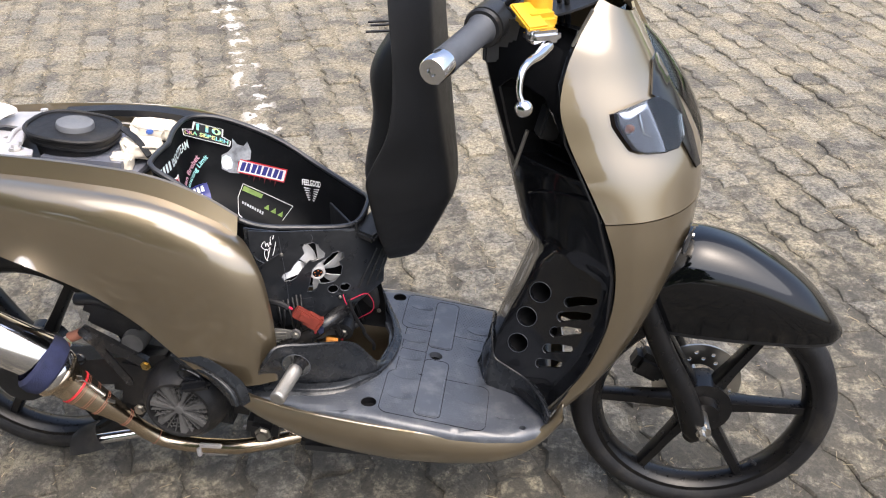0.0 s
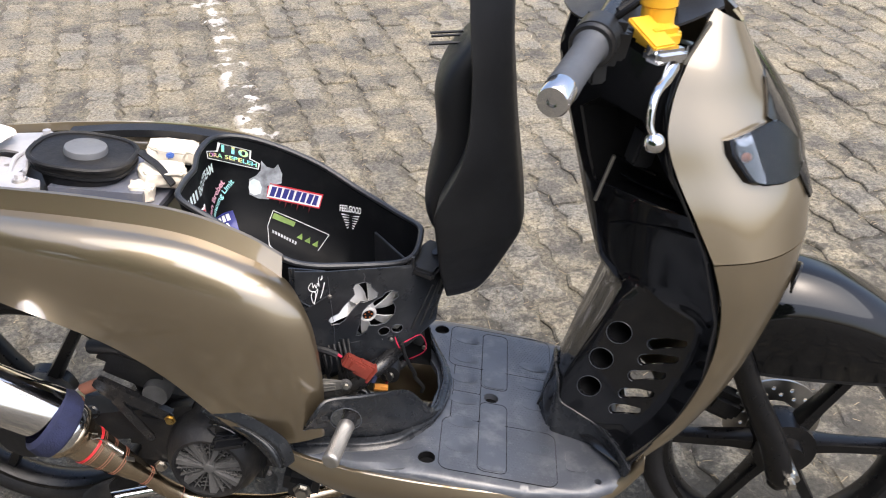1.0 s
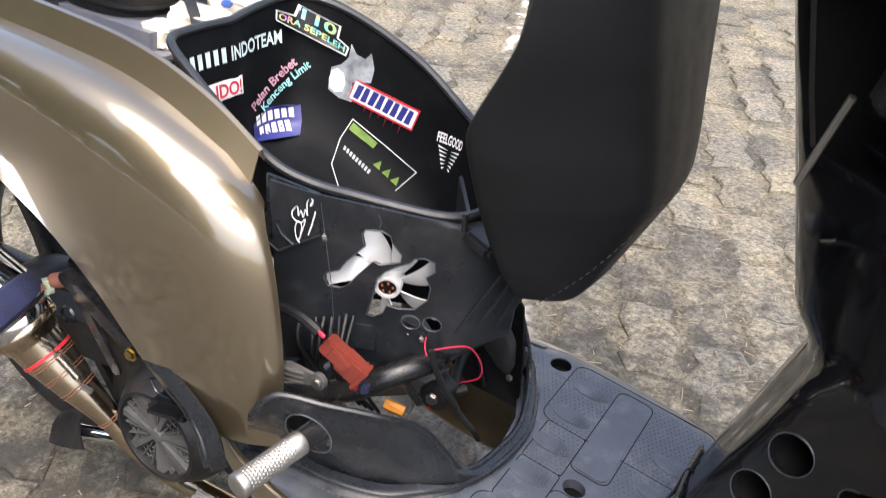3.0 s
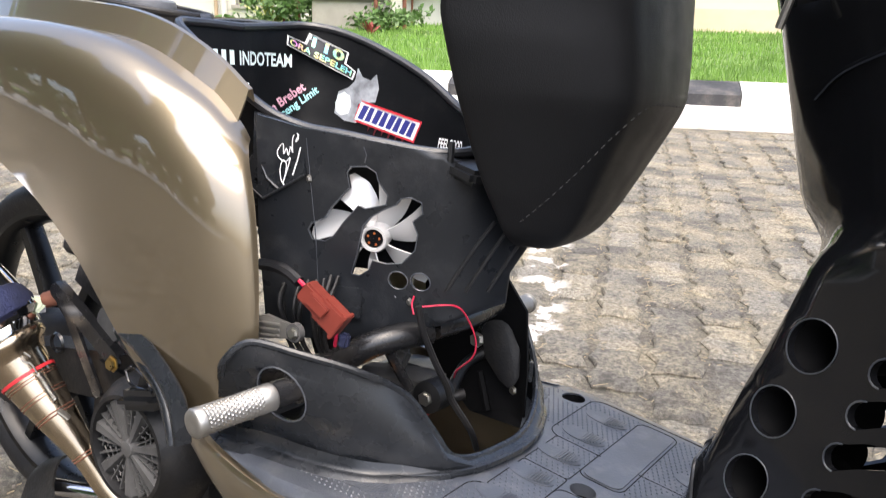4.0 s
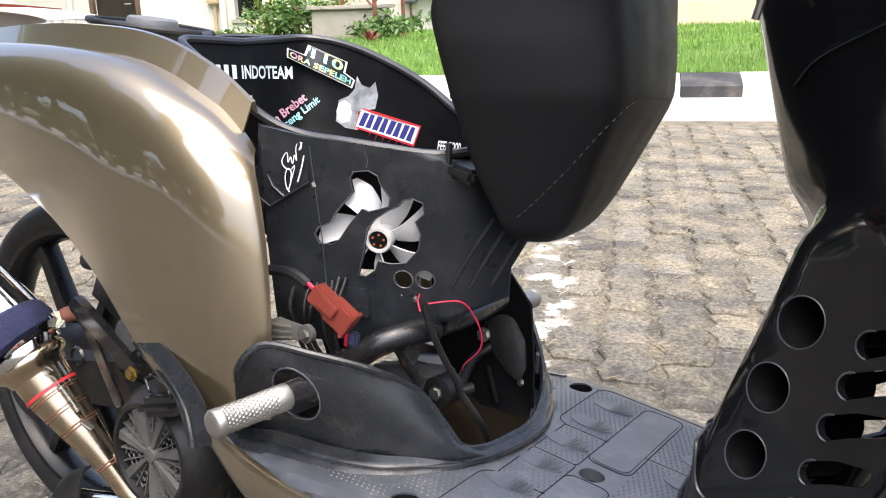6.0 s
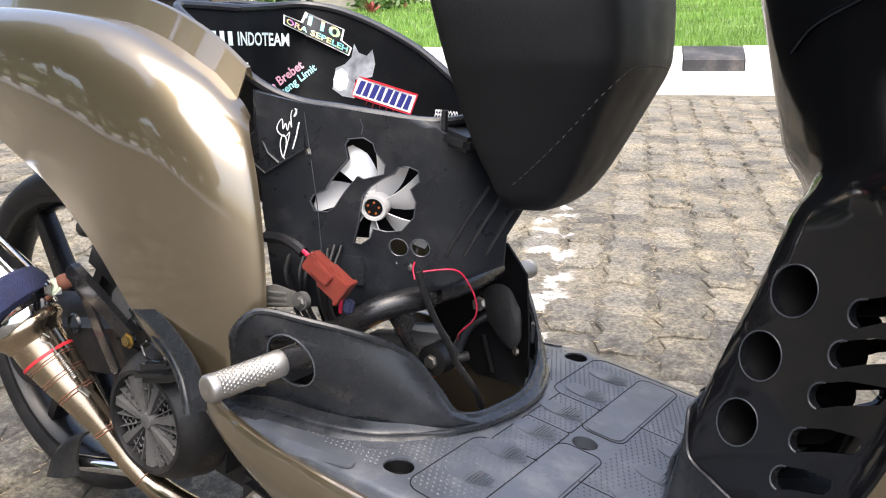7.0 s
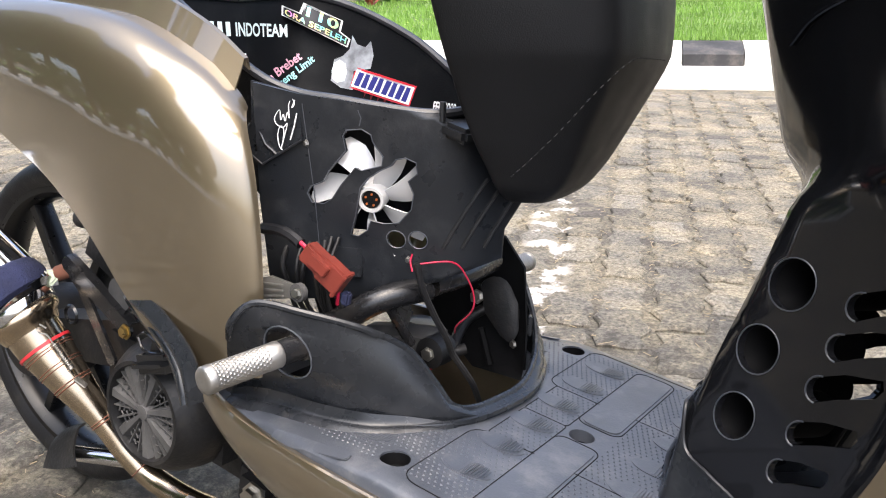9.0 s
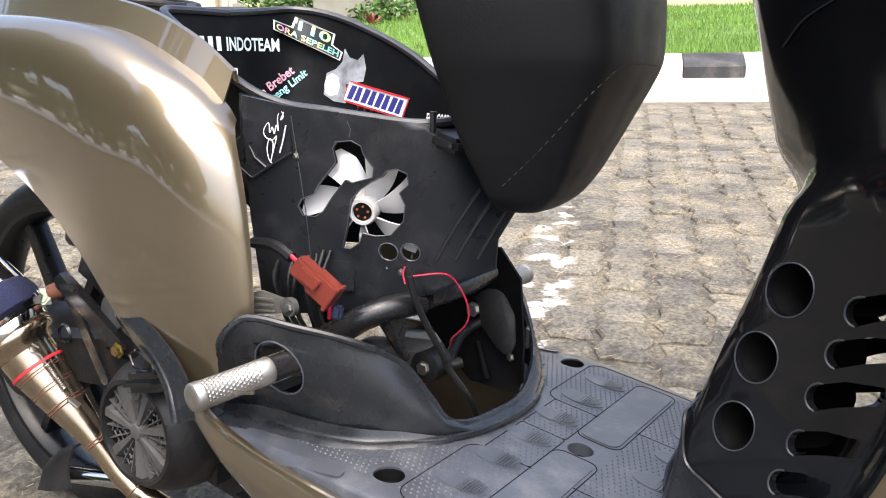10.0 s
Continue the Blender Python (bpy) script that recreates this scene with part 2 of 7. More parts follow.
    grow.inputs["To Min"].default_value, grow.inputs["To Max"].default_value = 0.16, -0.07
    l.new(side_.outputs["Value"], grow.inputs["Value"])
    sum_ = n.new("ShaderNodeMath")
    sum_.operation = 'ADD'
    l.new(moss.outputs["Fac"], sum_.inputs[0])
    l.new(grow.outputs["Result"], sum_.inputs[1])
    l.new(sum_.outputs[0], mr.inputs["Fac"])
    dark = n.new("ShaderNodeMix")
    dark.data_type = 'RGBA'
    l.new(mr.outputs["Color"], dark.inputs["Factor"])
    l.new(mul.outputs["Result"], dark.inputs["A"])
    dark.inputs["B"].default_value = (0.046, 0.043, 0.036, 1)
    # worn white painted line: a band across the yard, broken up by noise
    dot = n.new("ShaderNodeVectorMath")
    dot.operation = 'DOT_PRODUCT'
    l.new(pos, dot.inputs[0])
    dot.inputs[1].default_value = (0.910, 0.414, 0.0)
    off = n.new("ShaderNodeMath")
    off.operation = 'ADD'
    l.new(dot.outputs["Value"], off.inputs[0])
    off.inputs[1].default_value = 0.022
    ab = n.new("ShaderNodeMath")
    ab.operation = 'ABSOLUTE'
    l.new(off.outputs[0], ab.inputs[0])
    band = n.new("ShaderNodeMapRange")
    band.inputs["From Min"].default_value, band.inputs["From Max"].default_value = 0.035, 0.075
    band.inputs["To Min"].default_value, band.inputs["To Max"].default_value = 1.0, 0.0
    l.new(ab.outputs[0], band.inputs["Value"])
    flake = n.new("ShaderNodeTexNoise")
    flake.inputs["Scale"].default_value, flake.inputs["Detail"].default_value, flake.inputs["Roughness"].default_value = 11, 8, 0.6
    l.new(pos, flake.inputs["Vector"])
    fl = n.new("ShaderNodeValToRGB")
    fl.color_ramp.elements[0].position, fl.color_ramp.elements[1].position = 0.53, 0.585
    l.new(flake.outputs["Fac"], fl.inputs["Fac"])
    pm = n.new("ShaderNodeMath")
    pm.operation = 'MULTIPLY'
    far_side_ = n.new("ShaderNodeMapRange")
    far_side_.inputs["From Min"].default_value, far_side_.inputs["From Max"].default_value = 0.25, 0.5
    l.new(side_.outputs["Value"], far_side_.inputs["Value"])
    pf = n.new("ShaderNodeMath")
    pf.operation = 'MULTIPLY'
    l.new(band.outputs["Result"], pf.inputs[0])
    l.new(far_side_.outputs["Result"], pf.inputs[1])
    l.new(pf.outputs[0], pm.inputs[0])
    l.new(fl.outputs["Color"], pm.inputs[1])
    paint = n.new("ShaderNodeMix")
    paint.data_type = 'RGBA'
    l.new(pm.outputs[0], paint.inputs["Factor"])
    l.new(dark.outputs["Result"], paint.inputs["A"])
    paint.inputs["B"].default_value = (0.58, 0.56, 0.53, 1)
    l.new(paint.outputs["Result"], b.inputs["Base Color"])
    b.inputs["Roughness"].default_value = 0.92
    bp = n.new("ShaderNodeBump")
    bp.inputs["Strength"].default_value, bp.inputs["Distance"].default_value = 0.9, 0.006
    l.new(fine.outputs["Fac"], bp.inputs["Height"])
    l.new(bp.outputs["Normal"], b.inputs["Normal"])
    return m


STICKER_HOLO = bpy.data.materials.new("holographic_foil")
STICKER_HOLO.use_nodes = True
hn, hl_ = STICKER_HOLO.node_tree.nodes, STICKER_HOLO.node_tree.links
hb = hn["Principled BSDF"]
hb.inputs["Metallic"].default_value, hb.inputs["Roughness"].default_value = 0.4, 0.3
hc, hnoise, hramp = hn.new("ShaderNodeTexCoord"), hn.new("ShaderNodeTexNoise"), hn.new("ShaderNodeValToRGB")
hnoise.inputs["Scale"].default_value = 60
hl_.new(hc.outputs["Object"], hnoise.inputs["Vector"])
hl_.new(hnoise.outputs["Fac"], hramp.inputs["Fac"])
hramp.color_ramp.elements[0].position, hramp.color_ramp.elements[1].position = 0.3, 0.7
hramp.color_ramp.elements[0].color, hramp.color_ramp.elements[1].color = (0.9, 0.35, 0.8, 1), (0.3, 0.5, 0.95, 1)
for at, col in ((0.42, (0.95, 0.8, 0.3, 1)), (0.5, (0.45, 0.95, 0.5, 1)), (0.58, (0.3, 0.9, 0.9, 1))):
    hramp.color_ramp.elements.new(at).color = col
hl_.new(hramp.outputs["Color"], hb.inputs["Base Color"])


PAVER = paver_material()
SOIL = paver_material("sandy_soil", 0.38, 0.75)

GLASS = bpy.data.materials.new("clear_plastic")
GLASS.use_nodes = True
gn, gl = GLASS.node_tree.nodes, GLASS.node_tree.links
gn.remove(gn["Principled BSDF"])
clear, gloss, gmix, fres = gn.new("ShaderNodeBsdfTransparent"), gn.new("ShaderNodeBsdfGlossy"), gn.new("ShaderNodeMixShader"), gn.new("ShaderNodeFresnel")
clear.inputs["Color"].default_value = (0.86, 0.87, 0.88, 1)
gloss.inputs["Roughness"].default_value = 0.04
fres.inputs["IOR"].default_value = 1.6
gl.new(fres.outputs[0], gmix.inputs[0])
gl.new(clear.outputs[0], gmix.inputs[1])
gl.new(gloss.outputs[0], gmix.inputs[2])
gl.new(gmix.outputs[0], gn["Material Output"].inputs["Surface"])

# ---- mesh tools ----
def finish(bm, smooth=True, angle=40):
    bmesh.ops.recalc_face_normals(bm, faces=bm.faces)
    for face in bm.faces:
        face.smooth = smooth
    if smooth:
        for edge in bm.edges:
            if len(edge.link_faces) == 2 and edge.calc_face_angle(0) > radians(angle):
                edge.smooth = False


def part(name, bm, mat, parent=None, label="", smooth=True, angle=40):
    finish(bm, smooth, angle)
    me = bpy.data.meshes.new(name)
    bm.to_mesh(me)
    bm.free()
    me.materials.append(mat)
    ob = new(name, me)
    if parent:
        ob.parent = parent
    if label:
        ob["label"] = label
    return ob


def thing(name, label, category, at=(0, 0, 0), rot=(0, 0, 0), group="", kind=""):
    ob = new(name)
    ob.empty_display_size = 0.05
    ob.matrix_world = pose(*at, *rot)
    return tagged(ob, label, category, group, kind)


def cr(pts, n):
    """Catmull-Rom curve through pts, n points in all, end points kept."""
    p = [Vector(q) for q in pts]
    p = [2 * p[0] - p[1]] + p + [2 * p[-1] - p[-2]]
    out = []
    for i in range(n):
        u = i / (n - 1) * (len(p) - 3)
        k = min(int(u), len(p) - 4)
        t = u - k
        a, b, c, d = p[k:k + 4]
        out.append(0.5 * (2 * b + (c - a) * t + (2 * a - 5 * b + 4 * c - d) * t * t + (3 * b - a - 3 * c + d) * t ** 3))
    return out


def grid(rows, closed=False, bm=None):
    bm = bm or bmesh.new()
    v = [[bm.verts.new(q) for q in r] for r in rows]
    for a, b in zip(v, v[1:]):
        k = len(a)
        for i in range(k if closed else k - 1):
            j = (i + 1) % k
            try:
                bm.faces.new((a[i], a[j], b[j], b[i]))
            except ValueError:
                pass
    return bm, v


def skin(rows, nu, nv, thick=0.0, even=0):
    """Smooth surface through rows of points: nv points along each row, nu rows; thick > 0 gives it two sides and an edge; even: rounds of smoothing."""
    rows = [cr(r, nv) for r in rows]
    cols = [cr([r[i] for r in rows], nu) for i in range(nv)]
    g = [[cols[i][j] for i in range(nv)] for j in range(nu)]
    for _ in range(even):
        g = [[g[j][i] if j in (0, nu - 1) or i in (0, nv - 1) else (g[j - 1][i] + g[j + 1][i] + g[j][i - 1] + g[j][i + 1] + 4 * g[j][i]) / 8 for i in range(nv)] for j in range(nu)]
    bm, v = grid(g)
    if thick:
        bm.normal_update()
        bmesh.ops.solidify(bm, geom=list(bm.faces), thickness=thick)
    return bm


def loft(rings, cap=True):
    bm, v = grid(rings, closed=True)
    if cap:
        bm.faces.new(v[0][::-1])
        bm.faces.new(v[-1])
    return bm


def tube(pts, r, n=0, seg=12, bm=None, cap=True):
    """Round bar along pts; r a radius or one radius for each given point."""
    rad = r if isinstance(r, (list, tuple)) else [r] * len(pts)
    if n:
        both = cr([(*p, 0) [:3] for p in pts], n)
        rad = [v.x for v in cr([(q, 0, 0) for q in rad], n)]
        pts = both
    pts = [Vector(p) for p in pts]
    bm = bm or bmesh.new()
    rings, up = [], None
    for i, p in enumerate(pts):
        d = (pts[min(i + 1, len(pts) - 1)] - pts[max(i - 1, 0)]).normalized()
        if up is None:
            up = d.orthogonal().normalized()
        up = (up - d * up.dot(d)).normalized()
        side = d.cross(up)
        rings.append([bm.verts.new(p + rad[i] * (up * math.cos(a) + side * math.sin(a))) for a in [2 * math.pi * k / seg for k in range(seg)]])
    for a, b in zip(rings, rings[1:]):
        for i in range(seg):
            j = (i + 1) % seg
            bm.faces.new((a[i], a[j], b[j], b[i]))
    if cap:
        bm.faces.new(rings[0][::-1])
        bm.faces.new(rings[-1])
    return bm


def lathe(profile, axis_from, axis_to, seg=32, bm=None):
    """Turns (along, radius) pairs round the line from axis_from towards axis_to."""
    a, b = Vector(axis_from), Vector(axis_to)
    d = (b - a).normalized()
    up = d.orthogonal().normalized()
    side = d.cross(up)
    bm = bm or bmesh.new()
    rings = []
    for s, r in profile:
        rings.append([bm.verts.new(a + d * s + max(r, 1e-4) * (up * math.cos(2 * math.pi * k / seg) + side * math.sin(2 * math.pi * k / seg))) for k in range(seg)])
    for p, q in zip(rings, rings[1:]):
        for i in range(seg):
            j = (i + 1) % seg
            bm.faces.new((p[i], p[j], q[j], q[i]))
    return bm


def box(size, at=(0, 0, 0), rot=(0, 0, 0), bevel=0.0, bm=None):
    b2 = bmesh.new()
    bmesh.ops.create_cube(b2, size=1)
    bmesh.ops.scale(b2, vec=size, verts=b2.verts)
    if bevel:
        bmesh.ops.bevel(b2, geom=list(b2.edges), offset=bevel, segments=2, affect='EDGES')
    bmesh.ops.transform(b2, matrix=pose(*at, *rot), verts=b2.verts)
    if bm is None:
        return b2
    join(bm, b2)
    return bm


def join(bm, other):
    m = {v: bm.verts.new(v.co) for v in other.verts}
    for face in other.faces:
        try:
            bm.faces.new([m[v] for v in face.verts])
        except ValueError:
            pass
    other.free()
    return bm


def inside(p, poly):
    hit, k = False, len(poly)
    for i in range(k):
        a, b = poly[i], poly[(i + 1) % k]
        if (a[1] > p[1]) != (b[1] > p[1]) and p[0] < (b[0] - a[0]) * (p[1] - a[1]) / (b[1] - a[1]) + a[0]:
            hit = not hit
    return hit


def plate(outer, holes, thick, place, fill=0.0):
    """Flat plate of outline outer with holes, in (u, v), thick deep; place(u, v, w) gives the point in space."""
    pts, edges = [], []
    for loop in [outer, *holes]:
        k = len(pts)
        pts += [Vector(p) for p in loop]
        edges += [(k + i, k + (i + 1) % len(loop)) for i in range(len(loop))]
    if fill:
        us, vs = [p[0] for p in outer], [p[1] for p in outer]
        u = min(us) + fill / 2
        while u < max(us):
            v = min(vs) + fill / 2
            while v < max(vs):
                if inside((u, v), outer) and not any(inside((u, v), q) for q in holes):
                    pts.append(Vector((u, v)))
                v += fill
            u += fill
    vs, _, fs, *_ = geometry.delaunay_2d_cdt(pts, edges, [], 0, 1e-6)
    bm = bmesh.new()
    keep = []
    for q in fs:
        c = sum((vs[i] for i in q), Vector((0, 0))) / len(q)
        if inside(c, outer) and not any(inside(c, o) for o in holes):
            keep.append(q)
    top = {i: bm.verts.new(place(vs[i][0], vs[i][1], 0.0)) for q in keep for i in q}
    low = {i: bm.verts.new(place(vs[i][0], vs[i][1], thick)) for i in top}
    count = {}
    for q in keep:
        bm.faces.new([top[i] for i in q])
        bm.faces.new([low[i] for i in q][::-1])
        for i in range(len(q)):
            e = (q[i], q[(i + 1) % len(q)])
            count[e] = 1
    for a, b in count:
        if (b, a) not in count:
            bm.faces.new((top[b], top[a], low[a], low[b]))
    return bm


def circle(cx, cy, r, n=24, ry=None):
    ry = ry or r
    return [(cx + r * math.cos(2 * math.pi * i / n), cy + ry * math.sin(2 * math.pi * i / n)) for i in range(n)]


def bolt(at, normal, r=0.006, h=0.005):
    a = Vector(at)
    d = Vector(normal).normalized()
    return lathe([(0, 0), (0, r * 1.4), (h * 0.3, r * 1.4), (h * 0.3, r), (h, r * 0.95), (h, 0)], a, a + d, 6)


# ---- scooter ----
LEAN = 5.8
scooter = thing("scooter", "half-dismantled gold and black motor scooter with raised seat, leaning on paving", "scooter",
                (0, -0.0315, 0), (-LEAN, 0, 0))
FAX, RAX, AXZ, RAD = 0.586, -0.690, 0.241, 0.238


def wheel(cx, name):
    tyre_prof = [(-0.024, 0.196), (-0.031, 0.206), (-0.033, 0.216), (-0.028, 0.227), (-0.016, 0.235), (0, 0.238),
                 (0.016, 0.235), (0.028, 0.227), (0.033, 0.216), (0.031, 0.206), (0.024, 0.196), (-0.024, 0.196)]
    wh = part(name, lathe([(s, r) for s, r in [(-0.022, 0.198), (-0.026, 0.198), (-0.026, 0.190), (-0.018, 0.183), (0, 0.178), (0.018, 0.183),
                                               (0.026, 0.190), (0.026, 0.198), (0.022, 0.198), (-0.022, 0.198)]], (cx, 0, AXZ), (cx, 1, AXZ), 64),
              WHEEL_BLACK, scooter, "black six-spoke alloy wheel")
    part("tyre", lathe(tyre_prof, (cx, 0, AXZ), (cx, 1, AXZ), 72), RUBBER, wh, "thin worn black tyre")
    part("hub", lathe([(-0.05, 0), (-0.05, 0.026), (-0.03, 0.03), (-0.028, 0.052), (0.028, 0.052), (0.03, 0.03), (0.05, 0.026), (0.05, 0)], (cx, 0, AXZ), (cx, 1, AXZ), 32), WHEEL_BLACK, wh)
    for k in range(6):
        a = 2 * math.pi * k / 6
        d = Vector((math.cos(a), 0, math.sin(a)))
        s = Vector((-math.sin(a), 0, math.cos(a)))
        rings = []
        for r, w, h in ((0.045, 0.013, 0.02), (0.09, 0.0105, 0.016), (0.185, 0.0095, 0.014)):
            c = Vector((cx, 0, AXZ)) + d * r
            rings.append([c + s * w * u + Vector((0, h * v, 0)) for u, v in ((-1, -0.6), (-0.7, -1), (0.7, -1), (1, -0.6), (1, 0.6), (0.7, 1), (-0.7, 1), (-1, 0.6))])
        part("spoke", loft(rings), WHEEL_BLACK, wh)
    return wh


front_wheel = wheel(FAX, "front_wheel")
rear_wheel = wheel(RAX, "rear_wheel")
part("valve", tube([(FAX + 0.12, -0.008, AXZ - 0.135), (FAX + 0.105, -0.02, AXZ - 0.118)], 0.004), BLACK_PLASTIC, front_wheel)
holes = [circle(0.066 * math.cos(a) if k % 2 else 0.053 * math.cos(a), 0.066 * math.sin(a) if k % 2 else 0.053 * math.sin(a), 0.0042, 8)
         for k, a in enumerate([2 * math.pi * i / 26 for i in range(26)])]
part("brake_disc", plate(circle(0, 0, 0.083, 40), holes + [circle(0, 0, 0.04, 24)], 0.004, lambda u, v, w: (FAX + u, 0.056 + w, AXZ + v)), STEEL, front_wheel, "drilled steel brake disc", angle=30)
cal = box((0.07, 0.05, 0.05), (FAX - 0.09, 0.06, AXZ + 0.03), (0, 25, 0), 0.012)
part("brake_caliper", cal, ENGINE, scooter, "black brake caliper")

# fork legs and axle
for side, nm in ((-1, "fork_leg"), (1, "fork_leg")):
    y = 0.088 * side
    f = part(nm, tube([(0.435, y, 0.52), (0.49, y, 0.40), (0.535, y, 0.315), (0.56, y, 0.245), (0.556, y, 0.222)], [0.018, 0.019, 0.021, 0.021, 0.013], 20, 16), WHEEL_BLACK, scooter, "matte black fork leg")
    part("axle_nut", lathe([(0, 0.013), (0.006, 0.013), (0.006, 0.010), (0.022, 0.010), (0.022, 0.0065), (0.034, 0.0065), (0.034, 0)], (0.571, y * 1.0, 0.25), (0.571, y * 2, 0.25), 8), STEEL, f, "plated axle nut")
part("front_axle", tube([(0.582, -0.1, 0.246), (0.582, 0.1, 0.246)], 0.008), STEEL, front_wheel)

# front mudguard: inverted U swept along its crown
rows, lip_rows = [], []
for x, zc, w, zb in ((0.435, 0.50, 0.058, 0.436), (0.47, 0.555, 0.066, 0.433), (0.522, 0.585, 0.072, 0.43), (0.593, 0.575, 0.074, 0.427), (0.66, 0.545, 0.071, 0.424),
                     (0.72, 0.505, 0.064, 0.42), (0.765, 0.46, 0.05, 0.418), (0.788, 0.43, 0.026, 0.416)):
    k = zc - zb
    rows.append([(x, -w, zb), (x, -w * 1.02, zb + k * 0.4), (x, -w * 0.9, zb + k * 0.75), (x, -w * 0.5, zb + k * 0.96), (x, 0, zc),
                 (x, w * 0.5, zb + k * 0.96), (x, w * 0.9, zb + k * 0.75), (x, w * 1.02, zb + k * 0.4), (x, w, zb)])
    lip_rows.append((x, w, zb))
guard = part("front_mudguard", skin(rows, 36, 33, 0.003), GLOSS_PAINT, scooter, "glossy black front mudguard")
for side in (-1, 1):
    part("mudguard_lip", skin([[(x - (0.004 if x > 0.78 else 0), side * w * 0.995, zb + 0.004), (x, side * (w - 0.001), zb - 0.008), (x, side * (w - 0.007), zb - 0.012)] for x, w, zb in lip_rows], 30, 8, 0.002), BLACK_PLASTIC, guard, "matte black lower lip")

# ---- front shield, gold: outer rear edge to nose ----
# height, x of outer edge, half width at edge, x of nose, roundness
SHIELD = ((0.305, 0.300, 0.150, 0.375), (0.36, 0.330, 0.168, 0.408), (0.42, 0.357, 0.182, 0.437), (0.49, 0.376, 0.196, 0.465), (0.56, 0.384, 0.205, 0.487),
          (0.63, 0.378, 0.212, 0.507), (0.69, 0.358, 0.214, 0.513))
COWL = ((0.692, 0.358, 0.214, 0.513, 0.012), (0.75, 0.327, 0.206, 0.507, 0.006), (0.80, 0.300, 0.196, 0.490, -0.004), (0.845, 0.284, 0.188, 0.466, -0.01), (0.89, 0.286, 0.176, 0.436, -0.016),
        (0.93, 0.298, 0.164, 0.414, -0.022), (0.965, 0.314, 0.146, 0.396, -0.027), (0.988, 0.326, 0.134, 0.384, -0.03))


def shell_row(z, xe, w, xn, rise, side):
    out = []
    for k in range(9):
        a = k / 8 * math.pi / 2
        u, v = math.cos(a) ** 0.8, math.sin(a) ** 0.85
        out.append((xe + (xn - xe) * v, side * w * u, z + rise * v))
    return out


for side in (-1, 1):
    low_shell = skin([shell_row(*r, 0.012, side) for r in SHIELD], 30, 24)
    low_shell.normal_update()
    shield_bvh = BVHTree.FromBMesh(low_shell) if side == -1 else shield_bvh
    low_shell.free()
    part("front_shield_panel", skin([shell_row(*r, 0.012, side) for r in SHIELD], 30, 24, 0.004), GOLD, scooter, "metallic gold front leg shield")
    cowl = skin([shell_row(*r, side) for r in COWL], 34, 24)
    cowl.normal_update()
    cowl_bvh = BVHTree.FromBMesh(cowl) if side == -1 else cowl_bvh
    cowl.free()
    part("headlight_cowl", skin([shell_row(*r, side) for r in COWL], 34, 24, 0.004), GOLD, scooter, "metallic gold headlight cowl")

# inner leg shield in gloss black: outer edge to the centre ridge, with holes, slots and an open pocket
INNER = ((0.285, 0.294, 0.150, 0.175), (0.325, 0.309, 0.160, 0.184), (0.36, 0.328, 0.168, 0.194), (0.40, 0.345, 0.178, 0.206), (0.47, 0.366, 0.19, 0.226), (0.53, 0.376, 0.2, 0.247), (0.555, 0.378, 0.204, 0.249), (0.58, 0.376, 0.206, 0.241),
         (0.63, 0.370, 0.208, 0.228), (0.69, 0.350, 0.208, 0.2125), (0.75, 0.318, 0.2, 0.196), (0.80, 0.292, 0.19, 0.182), (0.85, 0.278, 0.18, 0.17), (0.90, 0.282, 0.165, 0.160), (0.945, 0.30, 0.14, 0.17))
fine = cr([(q[1], q[2], q[3]) for q in INNER], 131)
heights = np.interp(np.linspace(0, len(INNER) - 1, 131), range(len(INNER)), [q[0] for q in INNER])
SU, SX = (0.0, 0.12, 0.3, 0.38, 0.5, 0.62, 0.8, 0.93, 1.0), (1.0, 1.06, 0.84, 0.72, 0.53, 0.37, 0.16, 0.025, 0.0)


RIDGE_Z, RIDGE_X = (0.315, 0.342, 0.378, 0.416, 0.467, 0.518, 0.548, 0.575), (0.183, 0.194, 0.2045, 0.2165, 0.236, 0.254, 0.2635, 0.268)


def tunnel_x(y, z, xe):
    """Lower part: a tunnel with a blunt front and slanting sides that run out into the outer rim."""
    xc = float(np.interp(z, RIDGE_Z, RIDGE_X))
    side_x, soft_ = 0.108 + 2 * y, 0.006
    front = xc - 0.003 + 6.0 * min(y, 0.04) ** 2 * 0.5
    top = 0.5 * (side_x + front + math.sqrt((side_x - front) ** 2 + soft_ ** 2))
    rim = xe + 0.004
    return 0.5 * (top + rim - math.sqrt((top - rim) ** 2 + soft_ ** 2))


def inner_at(u, z, w, side):
    """u from 0 at the outer edge to 1 at the ridge."""
    xe, wy, xr = (float(np.interp(z, heights, [f[i] for f in fine])) for i in range(3))
    flat = min(1.0, max(0.0, (0.585 - z) / 0.03))
    y = wy * (1 - u)
    x = (xr + (xe - xr) * float(np.interp(u, SU, SX))) * (1 - flat) + tunnel_x(y, z, xe) * flat
    return (x + w, side * (y - w * 0.9 * flat if 0.04 < y < 0.13 else y), z)


def slot(u0, z0, u1, z1, r):
    """Long opening with a round inner end and a tapered outer end."""
    arc = [(u0 - 0.0048 + 0.0048 * math.cos(t), z0 + r * math.sin(t)) for t in [math.pi * (k / 8 - 0.5) for k in range(9)]]
    return arc + [(0.5 * (u0 + u1), 0.5 * (z0 + z1) + r * 0.95), (u1, z1 + r * 0.7), (u1 - 0.0015, z1 + r * 0.1), (u1, z1 - r * 0.6), (0.5 * (u0 + u1), 0.5 * (z0 + z1) - r * 0.9)]


